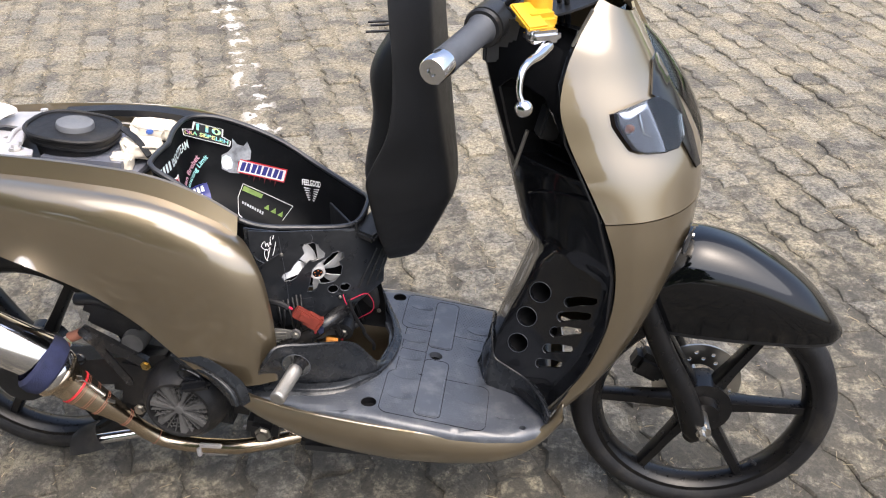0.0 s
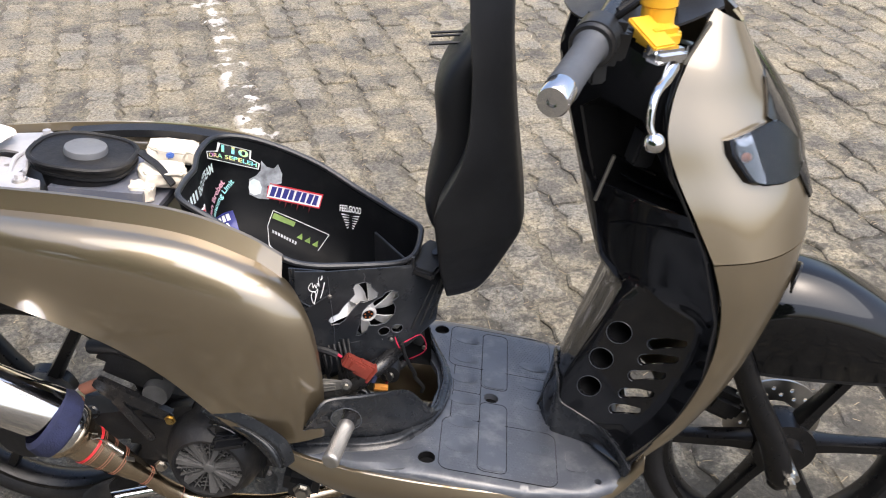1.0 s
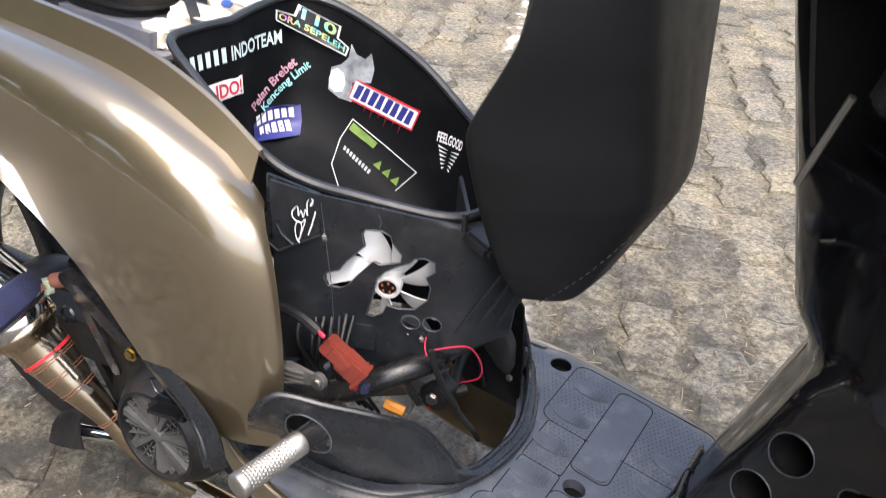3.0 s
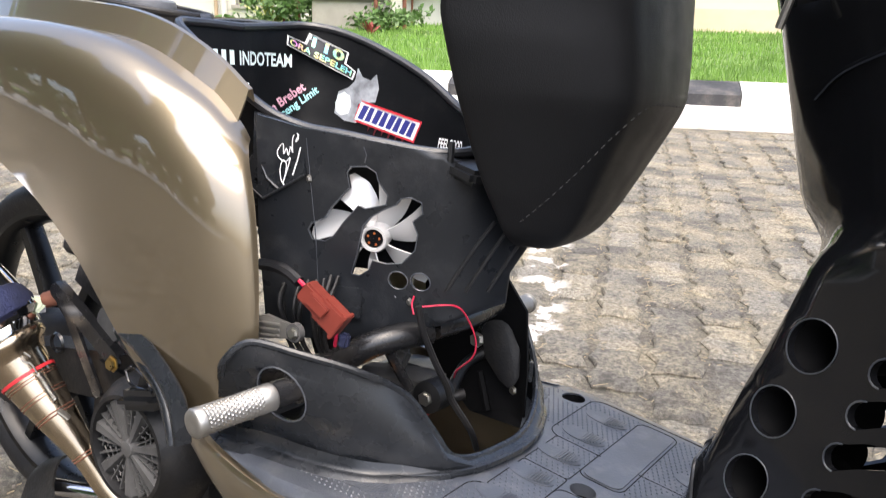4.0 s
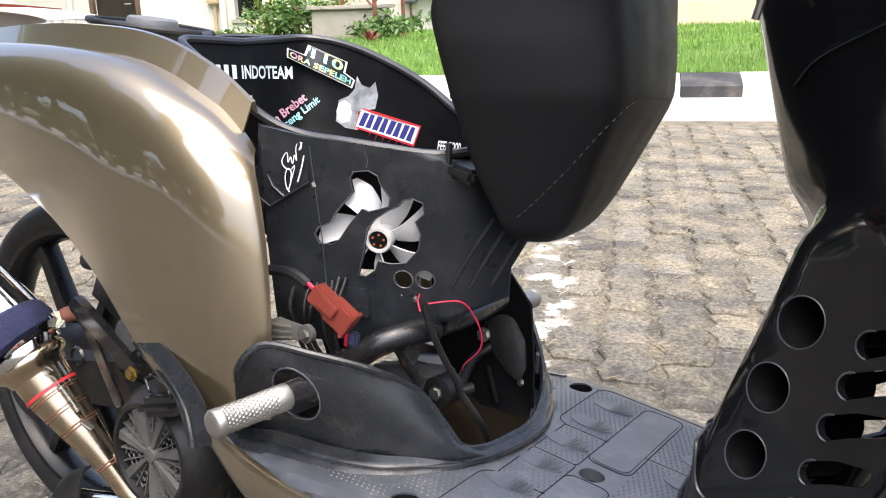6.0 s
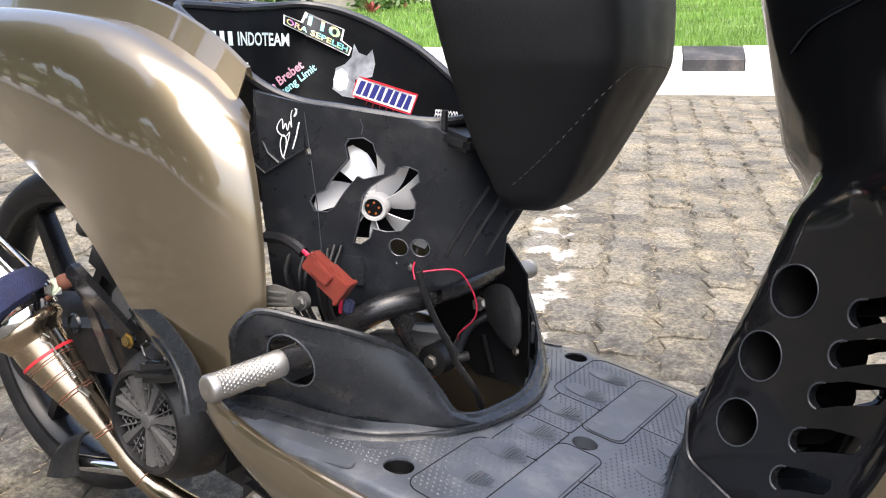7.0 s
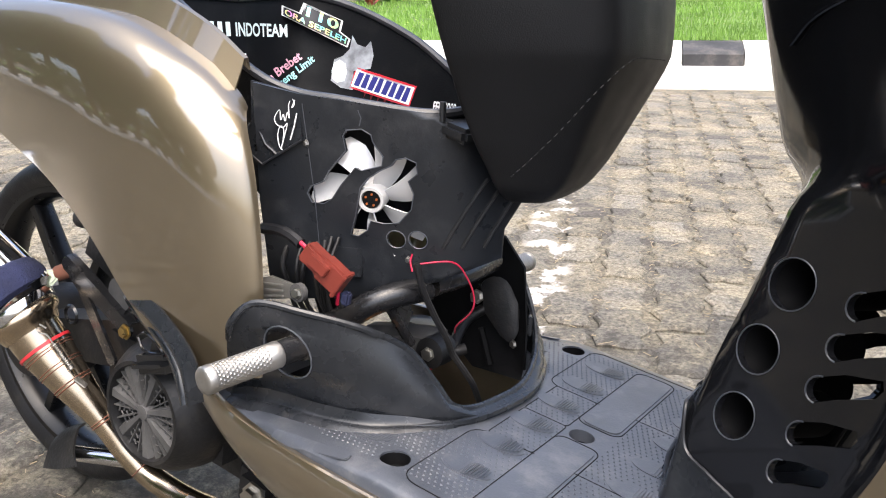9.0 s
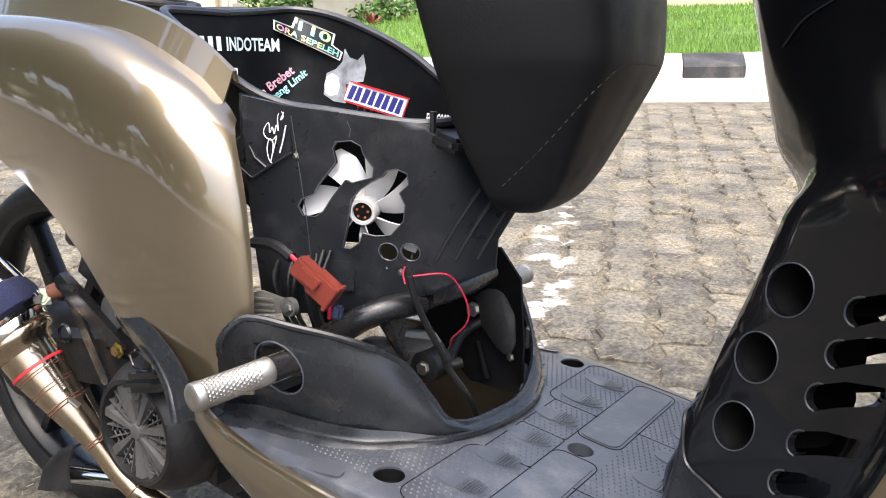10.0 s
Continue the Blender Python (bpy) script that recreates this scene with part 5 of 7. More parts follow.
# added near-black sheet over the far inner wall, standing in for the shade there
shade_sheet = grid([[on_pod(0.52 + 0.44 * k / 40, 0.04 + 0.9 * q / 6, 0.006) for q in range(7)] for k in range(41)])[0]
part("cover_shade_sheet", shade_sheet, DARK_MATTE, pod, "dark sheet added to deepen the shade inside the cover")
part("clip_tab", box((0.004, 0.012, 0.022), (-0.0195, 0.096, 0.357), (0, 0, 30), 0.001), BLACK_SCUFFED, pod)
part("clip_tab", box((0.012, 0.004, 0.016), (-0.028, -0.094, 0.343), (0, 0, 40), 0.001), BLACK_SCUFFED, pod)
part("clip_tab", box((0.022, 0.004, 0.006), (-0.055, -0.136, 0.401), (0, 10, 34), 0.001), BLACK_SCUFFED, pod)

# ---- foot pegs ----
for side, tip, base in ((-1, (-0.127, -0.266, 0.377), (-0.112, -0.165, 0.384)), (1, (-0.114, 0.262, 0.381), (-0.112, 0.16, 0.386))):
    a, b = Vector(tip), Vector(base)
    peg = part("foot_peg", lathe([(0.0, 0.0), (-0.001, 0.007), (0.0, 0.011), (0.002, 0.0125), (0.008, 0.0125), (0.009, 0.0115), (0.062, 0.0115), (0.063, 0.0122), (0.075, 0.0122), (0.076, 0.0105), (0.09, 0.0105)], a, b, 32), ALLOY, scooter, "knurled aluminium foot peg")
    kn = bmesh.new()
    d = (b - a).normalized()
    up_ = d.orthogonal().normalized()
    sd = d.cross(up_)
    for s_ in range(16):
        for r_ in range(20):
            t, ang = 0.0105 + s_ * 0.0033, 2 * math.pi * (r_ + 0.5 * (s_ % 2)) / 20
            def kp(dt, da, dr):
                q = ang + da
                return kn.verts.new(a + d * (t + dt) + (up_ * math.cos(q) + sd * math.sin(q)) * (0.0116 + dr))
            apex = kp(0, 0, 0.0006)
            base_ = [kp(-0.0016, 0, 0), kp(0, 0.14, 0), kp(0.0016, 0, 0), kp(0, -0.14, 0)]
            for q in range(4):
                kn.faces.new((base_[q], base_[(q + 1) % 4], apex))
    tagged(part("knurling", kn, ALLOY, peg, smooth=False), kind="stuff")
    part("peg_sleeve", lathe([(0.076, 0.0118), (0.10, 0.0118), (0.10, 0.014), (0.13, 0.014)], a, b, 20), FRAME_BLACK, peg)

# ---- frame tubes, engine parts and wiring seen below the tub ----
part("frame_tube", tube([(-0.22, -0.13, 0.352), (-0.16, -0.118, 0.372), (-0.114, -0.109, 0.394), (-0.088, -0.098, 0.412), (-0.071, -0.08, 0.4205), (-0.055, -0.05, 0.424)], 0.0125, 30, 14), FRAME_BLACK, scooter, "glossy black frame tube")
part("frame_tube", tube([(-0.22, 0.13, 0.36), (-0.12, 0.112, 0.378), (-0.07, 0.095, 0.39)], 0.0125, 12, 14), FRAME_BLACK, scooter)
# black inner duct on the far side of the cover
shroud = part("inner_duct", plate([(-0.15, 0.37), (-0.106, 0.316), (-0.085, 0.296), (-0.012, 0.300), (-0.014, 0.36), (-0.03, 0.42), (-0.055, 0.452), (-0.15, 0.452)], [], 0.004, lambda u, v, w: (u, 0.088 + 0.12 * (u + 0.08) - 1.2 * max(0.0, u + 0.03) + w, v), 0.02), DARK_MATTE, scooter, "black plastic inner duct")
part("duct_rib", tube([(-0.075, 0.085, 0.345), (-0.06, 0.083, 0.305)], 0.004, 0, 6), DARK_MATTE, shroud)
part("duct_bolt", bolt((-0.0245, 0.07, 0.341), (-0.3, -1, 0.1), 0.0035, 0.003), STEEL, shroud)
casting = part("engine_hanger", loft([[(x + dx * r, y, z + dz * r) for dx, dz in [(math.cos(t), math.sin(t)) for t in [math.tau * k / 20 for k in range(20)]]] for x, y, z, r in ((-0.075, -0.018, 0.343, 0.010), (-0.075, -0.016, 0.343, 0.0165), (-0.076, 0.01, 0.343, 0.0175), (-0.078, 0.012, 0.343, 0.012))]), ENGINE, scooter, "dusty grey engine hanger")
part("hanger_arm", loft([[(x, y - 0.012, z - h), (x, y + 0.02, z - h), (x, y + 0.022, z + h * 0.8), (x, y + 0.012, z + h), (x, y - 0.004, z + h), (x, y - 0.014, z + h * 0.6)] for x, y, z, h in ((-0.078, 0.0, 0.346, 0.015), (-0.10, 0.0, 0.347, 0.014), (-0.125, -0.004, 0.340, 0.019), (-0.16, -0.008, 0.33, 0.024))]), ENGINE_GREY, casting)
part("hanger_bolt", bolt((-0.0745, -0.019, 0.343), (0.2, -1, 0.1), 0.0055, 0.005), STEEL, casting)
part("cable_guide", box((0.018, 0.012, 0.03), (-0.115, -0.01, 0.372), (0, 20, 12), 0.004), ENGINE_GREY, casting)
part("carburettor", box((0.05, 0.05, 0.06), (-0.165, -0.05, 0.40), (0, -20, 15), 0.012), ENGINE, scooter, "dark grey metal carburettor body")
part("air_hose", tube([(-0.052, 0.085, 0.372), (-0.066, 0.08, 0.371), (-0.078, 0.06, 0.3593), (-0.0725, 0.03, 0.3463), (-0.062, 0.012, 0.341), (-0.054, 0.02, 0.343)], 0.006, 26, 10), RUBBER, scooter, "black rubber breather hose")
part("air_valve", loft([[(x + r * math.cos(t), y + 0.3 * r * math.cos(t), z + r * math.sin(t)) for t in [math.tau * k / 14 for k in range(14)]] for x, y, z, r in ((-0.066, 0.082, 0.395, 0.008), (-0.055, 0.08, 0.392, 0.017), (-0.046, 0.078, 0.375, 0.019), (-0.036, 0.076, 0.355, 0.012), (-0.032, 0.075, 0.345, 0.005))]), RUBBER, scooter, "black rubber air valve body")
part("hose_clamp", bolt((-0.075, 0.074, 0.3835), (0.2, -1, 0.2), 0.006, 0.008), STEEL, scooter)
part("hinge_tube", tube([(-0.055, -0.045, 0.426), (-0.045, 0.0, 0.43), (-0.05, 0.06, 0.432)], 0.012, 16, 12), FRAME_BLACK, scooter)
clip = part("metal_clip", plate([(-0.162, 0.4175), (-0.128, 0.424), (-0.126, 0.437), (-0.152, 0.441), (-0.164, 0.437)], [], 0.004, lambda u, v, w: (u, -0.1645 + 0.1 * (u + 0.15) + w, v), 0.02), ALLOY, scooter, "pale metal bracket")
for k in range(3):
    part("clip_rib", box((0.026, 0.003, 0.0022), (-0.148, -0.166, 0.4235 + 0.0055 * k), (0, -8 + 2 * k, 6), 0.0005), ALLOY, clip)
part("clip_plate", plate(circle(-0.121, 0.4305, 0.0085, 16), [], 0.006, lambda u, v, w: (u, -0.1625 + w, v)), ENGINE_GREY, clip)
part("clip_screw", bolt((-0.120, -0.163, 0.4305), (0.1, -1, 0.1), 0.004, 0.004), STEEL, clip)
part("strut", tube([(-0.078, -0.085, 0.412), (-0.068, -0.058, 0.366)], 0.005, 0, 8), FRAME_BLACK, scooter)
con = part("wiring_connector", box((0.03, 0.016, 0.019), (-0.112, -0.144, 0.459), (0, 36, 12), 0.002), BROWN_CONN, scooter, "brown plastic wiring connector")
part("connector_half", box((0.028, 0.015, 0.024), (-0.096, -0.142, 0.4475), (0, 36, 12), 0.002), BROWN_CONN, con)
part("connector_latch", box((0.022, 0.006, 0.011), (-0.104, -0.153, 0.4575), (0, 36, 12), 0.001), BROWN_CONN, con)
part("connector_lip", box((0.004, 0.018, 0.026), (-0.0855, -0.142, 0.441), (0, 36, 12), 0.001), BROWN_CONN, con)
part("blue_plug", box((0.009, 0.008, 0.013), (-0.083, -0.139, 0.428), (0, 10, 12), 0.002), BLUE_CLOTH, con)


def wire(pts, r, mat, name="wire", n=40):
    return part(name, tube(pts, r, n, 8), mat, scooter)


wire([(-0.19, -0.135, 0.475), (-0.165, -0.14, 0.478), (-0.148, -0.142, 0.476), (-0.135, -0.142, 0.47)], 0.0055, RUBBER, "taped_loom")
wire([(-0.15, -0.142, 0.477), (-0.138, -0.1435, 0.474), (-0.128, -0.143, 0.468)], 0.0022, RED_WIRE, "red_wire", 12)
wire([(-0.095, -0.14, 0.446), (-0.09, -0.142, 0.435), (-0.094, -0.138, 0.42)], 0.0018, RED_WIRE, "red_wire", 12)
wire([(-0.058, -0.075, 0.461), (-0.054, -0.083, 0.456), (-0.05, -0.085, 0.448)], 0.0009, RED_WIRE, "red_wire", 12)
wire([(-0.046, -0.084, 0.456), (-0.0428, -0.078, 0.4318), (-0.0364, -0.066, 0.4035), (-0.0298, -0.052, 0.3773), (-0.0296, -0.042, 0.3605), (-0.0188, -0.022, 0.3281), (-0.0225, 0.0, 0.2998)], 0.0032, RUBBER, "taped_wire")
wire([(-0.046, -0.084, 0.455), (-0.0433, -0.08, 0.4557), (-0.0226, -0.06, 0.4568), (-0.0164, -0.045, 0.4414), (-0.0132, -0.035, 0.4206), (-0.0182, -0.03, 0.4028), (-0.0403, -0.02, 0.3817), (-0.05, -0.008, 0.369)], 0.0009, RED_WIRE, "red_wire")
for k in range(9):
    rr = random.Random(k)
    x = -0.19 + 0.008 * k
    wire([(x, -0.10, 0.47), (x + 0.01, -0.13 + 0.02 * rr.random(), 0.44), (x + 0.02 * rr.random(), -0.11, 0.40), (x + 0.03, -0.09, 0.36)], 0.0018 + 0.001 * rr.random(), RUBBER, "loose_cable", 16)
part("red_plug", tube([(-0.088, -0.006, 0.334), (-0.076, -0.012, 0.3265)], [0.0035, 0.0065], 0, 12), RED, scooter, "red rubber cap")
part("orange_tube", tube([(-0.09, -0.09, 0.375), (-0.07, -0.085, 0.37)], 0.006, 0, 8), ORANGE, scooter)

# ---- handlebar controls ----
part("steering_stem", tube([(0.30, 0, 0.60), (0.262, 0, 0.80), (0.235, 0, 0.985)], 0.022, 12, 16), FRAME_BLACK, scooter)
part("throttle_housing", lathe([(0.146, 0.012), (0.146, 0.024), (0.151, 0.026), (0.155, 0.022), (0.156, 0.026), (0.19, 0.026), (0.192, 0.0)], BE, GI, 24), BLACK_PLASTIC, scooter, "black throttle housing")
part("switch_box", box((0.055, 0.05, 0.05), (0.192, -0.20, 0.965), (5, 10, 25), 0.01), BLACK_PLASTIC, scooter, "black switch box")
part("housing_tab", box((0.02, 0.012, 0.034), (0.188, -0.222, 0.938), (0, 0, 20), 0.003), BLACK_PLASTIC, scooter)
lever_pts = [(0.236, -0.354, 0.909), (0.230, -0.352, 0.922), (0.231, -0.345, 0.943), (0.238, -0.328, 0.952), (0.250, -0.297, 0.953), (0.260, -0.268, 0.957)]
lv = cr(lever_pts, 40)
rad = [v.x for v in cr([(r, 0, 0) for r in (0.0032, 0.0036, 0.004, 0.0048, 0.0062, 0.0075)], 40)]
lever = part("brake_lever", tube(lv, rad, 0, 14), CHROME, scooter, "polished aluminium brake lever")
ball = bmesh.new()
bmesh.ops.create_uvsphere(ball, u_segments=24, v_segments=16, radius=0.0105)
bmesh.ops.translate(ball, vec=(0.236, -0.354, 0.905), verts=ball.verts)
part("ball_tip", ball, CHROME, lever)
part("lever_perch", box((0.042, 0.03, 0.016), (0.252, -0.262, 0.968), (0, 0, 30), 0.005), CHROME, lever)
part("pivot_bolt", lathe([(0, 0.009), (0.012, 0.009), (0.013, 0.006), (0.013, 0)], (0.240, -0.266, 0.970), (0.240, -0.27, 1.0), 20), CHROME, lever)
mc = part("master_cylinder", box((0.045, 0.036, 0.022), (0.244, -0.245, 0.984), (10, 0, 35), 0.006), YELLOW, scooter, "yellow brake master cylinder")
part("cylinder_guard", box((0.03, 0.05, 0.006), (0.235, -0.262, 0.99), (25, 0, 35), 0.002), YELLOW, mc)
part("reservoir", lathe([(0, 0.018), (0.02, 0.018), (0.021, 0.02), (0.03, 0.02), (0.03, 0)], (0.245, -0.225, 0.99), (0.245, -0.225, 1.2), 24), YELLOW, mc)
wire([(0.2, -0.2, 0.985), (0.225, -0.215, 1.01), (0.25, -0.19, 1.02), (0.28, -0.13, 0.99), (0.29, -0.08, 0.92)], 0.004, RUBBER, "brake_hose")
wire([(0.21, -0.17, 0.99), (0.25, -0.15, 1.01), (0.275, -0.1, 0.97), (0.28, -0.06, 0.88)], 0.0035, RUBBER, "throttle_cable")
part("cluster", box((0.09, 0.13, 0.05), (0.30, 0.0, 0.99), (0, -25, 0), 0.014), BLACK_PLASTIC, scooter, "black instrument cluster")
part("column_cover", skin([[(0.20, -0.12, 0.955), (0.17, -0.05, 0.955), (0.165, 0.05, 0.955), (0.20, 0.12, 0.955)], [(0.27, -0.15, 0.965), (0.27, -0.05, 0.975), (0.27, 0.05, 0.975), (0.27, 0.15, 0.965)], [(0.34, -0.12, 0.985), (0.35, -0.05, 0.99), (0.35, 0.05, 0.99), (0.34, 0.12, 0.985)]], 12, 14, 0.003), BLACK_PLASTIC, scooter)
part("cowl_bolt_strip", box((0.004, 0.008, 0.055), (0.305, -0.165, 0.955), (0, 25, 0), 0.001), STEEL, scooter)
part("cable_rod", tube([(0.24, -0.075, 0.775), (0.222, -0.07, 0.706)], 0.003, 0, 8), ALLOY, scooter)
part("ignition_box", box((0.03, 0.03, 0.05), (0.272, -0.10, 0.80), (0, 15, 20), 0.004), BLACK_PLASTIC, scooter)

# ---- engine, exhaust and rear details ----
eng = part("crankcase", box((0.26, 0.17, 0.15), (-0.37, -0.03, 0.25), (0, 8, 0), 0.03), ENGINE, scooter, "dirty black engine crankcase")
gc = Vector((-0.3446, -0.163, 0.2525))
part("cover_drum", lathe([(0.09, 0.080), (0.045, 0.079), (0.02, 0.074), (0.006, 0.066), (0.0, 0.0605), (-0.004, 0.0585), (-0.004, 0.054), (0.002, 0.0525), (0.014, 0.052), (0.016, 0.0)], gc, gc + Vector((0, 1, 0)), 48), ENGINE, eng, "black drum-shaped cooling fan cover")


def spoke(a, r0, r1, w0, w1, y0, y1):
    """Radial bar of the grille, tapered, with a bevelled back."""
    d, s_ = Vector((math.cos(a), 0, math.sin(a))), Vector((-math.sin(a), 0, math.cos(a)))
    return loft([[gc + d * r + s_ * (w * k) + Vector((0, y, 0)) for k, y in ((-1.0, y1), (-0.55, y0), (0.55, y0), (1.0, y1))] for r, w in ((r0, w0), (r1, w1))])


for k in range(7):
    a = math.tau * k / 7 + 0.25
    part("grille_blade", spoke(a, 0.008, 0.0525, 0.0032, 0.0088, -0.001, 0.008), ENGINE_GREY, eng)
    for da in (-0.30, 0.30):
        part("grille_bar", spoke(a + da, 0.016, 0.0525, 0.0009, 0.0013, 0.001, 0.008), ENGINE_GREY, eng)
    for r, lean in ((0.026, 0.22), (0.036, 0.18), (0.045, 0.15)):
        p0 = gc + Vector((r * math.cos(a - 0.45), 0.004, r * math.sin(a - 0.45)))
        p1 = gc + Vector(((r + 0.004) * math.cos(a + 0.45), 0.004, (r + 0.004) * math.sin(a + 0.45)))
        part("grille_cross_bar", tube([p0, p1], 0.0010, 0, 5), ENGINE_GREY, eng)
part("grille_hub", lathe([(-0.003, 0.0), (-0.002, 0.008), (0.001, 0.0105), (0.01, 0.011)], gc, gc + Vector((0, 1, 0)), 14), ENGINE_GREY, eng)
# shroud over the fan: outer rim, groove, raised bead, inner edge
sh_out = ((-0.323, -0.190, 0.395), (-0.298, -0.198, 0.395), (-0.268, -0.204, 0.390), (-0.236, -0.208, 0.374), (-0.212, -0.213, 0.357), (-0.203, -0.215, 0.338), (-0.201, -0.214, 0.320))
sh_in = ((-0.337, -0.176, 0.380), (-0.322, -0.178, 0.366), (-0.300, -0.182, 0.356), (-0.270, -0.190, 0.347), (-0.249, -0.198, 0.334), (-0.235, -0.204, 0.322), (-0.226, -0.208, 0.310))
rows = []
for k, lift in ((-0.25, 0.008), (0.0, 0.0), (0.12, -0.003), (0.3, 0.001), (0.45, 0.0015), (0.55, -0.003), (0.7, -0.001), (1.0, 0.003), (1.1, 0.014)):
    rows.append([(o[0] + (i[0] - o[0]) * k, o[1] + (i[1] - o[1]) * k + lift, o[2] + (i[2] - o[2]) * k) for o, i in zip(sh_out, sh_in)])
shroud = part("fan_shroud", skin(rows, 36, 30, 0.003), BLACK_SCUFFED, scooter, "curved black engine shroud with a double ridge")
part("shroud_bead", tube([(o[0] * 0.62 + i[0] * 0.38, o[1] * 0.62 + i[1] * 0.38 - 0.0012, o[2] * 0.62 + i[2] * 0.38) for o, i in zip(sh_out, sh_in)], 0.0016, 30, 6), RIM_PLASTIC, shroud)
inlet = part("inlet_block", box((0.06, 0.036, 0.02), (-0.298, -0.176, 0.3255), (0, -14, 0), 0.008), BLACK_GLOSS, scooter, "glossy black inlet block under the shroud")
part("inlet_opening", tube([(-0.3321, -0.175, 0.3453), (-0.3159, -0.176, 0.3523), (-0.2906, -0.178, 0.3411), (-0.2977, -0.178, 0.3345), (-0.322, -0.176, 0.333), (-0.3321, -0.175, 0.3453)], 0.0016, 30, 6), BLACK_GLOSS, inlet)
part("inlet_neck", box((0.05, 0.05, 0.05), (-0.312, -0.14, 0.335), (0, 20, 0), 0.014), ENGINE, inlet)
part("side_bolt_block", box((0.06, 0.05, 0.05), (-0.21, -0.11, 0.19), (0, 10, 0), 0.012), ENGINE, scooter)
part("pivot_nut", bolt((-0.205, -0.135, 0.19), (0, -1, 0), 0.011, 0.012), STEEL, scooter)
def flat_bar(a, b, w, t=0.004):
    """Pressed flat bar with rounded ends between two points."""
    a, b = Vector(a), Vector(b)
    d = (b - a).normalized()
    s_ = d.cross(Vector((0, 1, 0))).normalized() * w
    ring = [a - d * w * 0.6 + s_ * 0.5, a + s_, b + s_, b + d * w * 0.6 + s_ * 0.5, b + d * w * 0.6 - s_ * 0.5, b - s_, a - s_, a - d * w * 0.6 - s_ * 0.5]
    return loft([[p + Vector((0, y, 0)) for p in ring] for y in (0, t)])


hanger = part("exhaust_bracket", flat_bar((-0.515, -0.136, 0.384), (-0.407, -0.134, 0.3225), 0.0085), FRAME_BLACK, scooter, "flat black exhaust hanger bar")
part("hanger_edge", flat_bar((-0.512, -0.1355, 0.393), (-0.404, -0.1335, 0.3315), 0.0012, 0.012), FRAME_BLACK, hanger)
part("hanger_bar", flat_bar((-0.492, -0.131, 0.352), (-0.446, -0.129, 0.276), 0.0075), FRAME_BLACK, hanger)
part("hanger_bar", flat_bar((-0.51, -0.131, 0.372), (-0.484, -0.131, 0.350), 0.009), FRAME_BLACK, hanger)
part("bracket_bolt", bolt((-0.406, -0.136, 0.3235), (0, -1, 0), 0.0068, 0.006), BRASS, hanger, "brass-coloured bolt")
part("hub_nut", bolt((-0.4424, -0.118, 0.209), (0, -1, 0), 0.008, 0.008), STEEL, scooter)
part("hub_ring", lathe([(0.0, 0.009), (-0.003, 0.0115), (0.0, 0.0135)], (-0.5453, -0.112, 0.3084), (-0.5453, 0, 0.3084), 20), FRAME_BLACK, scooter)
part("rear_hub_cover", lathe([(0, 0.0), (0, 0.05), (0.03, 0.062), (0.07, 0.066), (0.09, 0.06)], (RAX + 0.01, -0.10, AXZ), (RAX + 0.01, 0, AXZ), 28), ENGINE, scooter, "black rear hub casing")
part("swing_arm", loft([[(x, -0.085 + dy * 0.025, z + dz * h) for dy, dz in ((-1, -1), (1, -1), (1, 1), (-1, 1))] for x, z, h in ((-0.70, 0.245, 0.03), (-0.58, 0.27, 0.026), (-0.45, 0.29, 0.03), (-0.38, 0.28, 0.05))]), ENGINE, scooter, "black swing arm")
part("shock_absorber", tube([(-0.62, 0.10, 0.28), (-0.52, 0.10, 0.58)], 0.02, 0, 12), FRAME_BLACK, scooter)
part("head_cover", box((0.13, 0.07, 0.10), (-0.46, -0.075, 0.40), (0, 25, 0), 0.02), ENGINE, eng)
part("hose_joint", tube([(-0.53, -0.10, 0.43), (-0.47, -0.115, 0.44), (-0.40, -0.12, 0.41), (-0.36, -0.115, 0.36)], 0.012, 16, 10), RUBBER, eng)
part("head_cover_cap", lathe([(0, 0), (0, 0.02), (0.01, 0.022), (0.03, 0.022)], (-0.43, -0.125, 0.36), (-0.43, 0, 0.36), 20), ENGINE_GREY, eng)
# exhaust: polished cone with weld beads, then a long bronzed pipe
pipe = [(-0.551, -0.164, 0.305), (-0.535, -0.156, 0.280), (-0.500, -0.144, 0.239), (-0.466, -0.131, 0.198), (-0.442, -0.118, 0.160), (-0.415, -0.106, 0.132), (-0.375, -0.1, 0.119), (-0.32, -0.1, 0.119), (-0.25, -0.1, 0.127), (-0.14, -0.06, 0.135)]
radii = [0.0325, 0.031, 0.0235, 0.0155, 0.0150, 0.0150, 0.0148, 0.0145, 0.0145, 0.0145]
pc = cr(pipe, 91)


def pipe_at(s_):
    """Centre, direction and radius at a share 0..1 of the pipe's keys."""
    k = min(89, max(0, int(s_ * 90)))
    return pc[k].lerp(pc[k + 1], s_ * 90 - k), (pc[k + 1] - pc[k]).normalized(), float(np.interp(s_ * 9, range(10), radii))


ex = part("exhaust_pipe", tube(pipe, radii, 90, 24), BRONZE_PIPE, scooter, "heat-tinted steel exhaust pipe")
for s_ in (0.128, 0.136, 0.172, 0.180, 0.218, 0.226, 0.333, 0.341, 0.52):
    c_, d, rk = pipe_at(s_)
    part("weld_bead", lathe([(-0.0014, rk - 0.001), (0, rk + 0.0013), (0.0014, rk - 0.001)], c_, c_ + d, 28), RUST, ex)
c_, d, rk = pipe_at(0.113)
part("red_band", lathe([(-0.0022, rk - 0.001), (-0.0018, rk + 0.0016), (0.0018, rk + 0.0014), (0.0022, rk - 0.001)], c_, c_ + d, 30), RED, ex, "red sealant band")
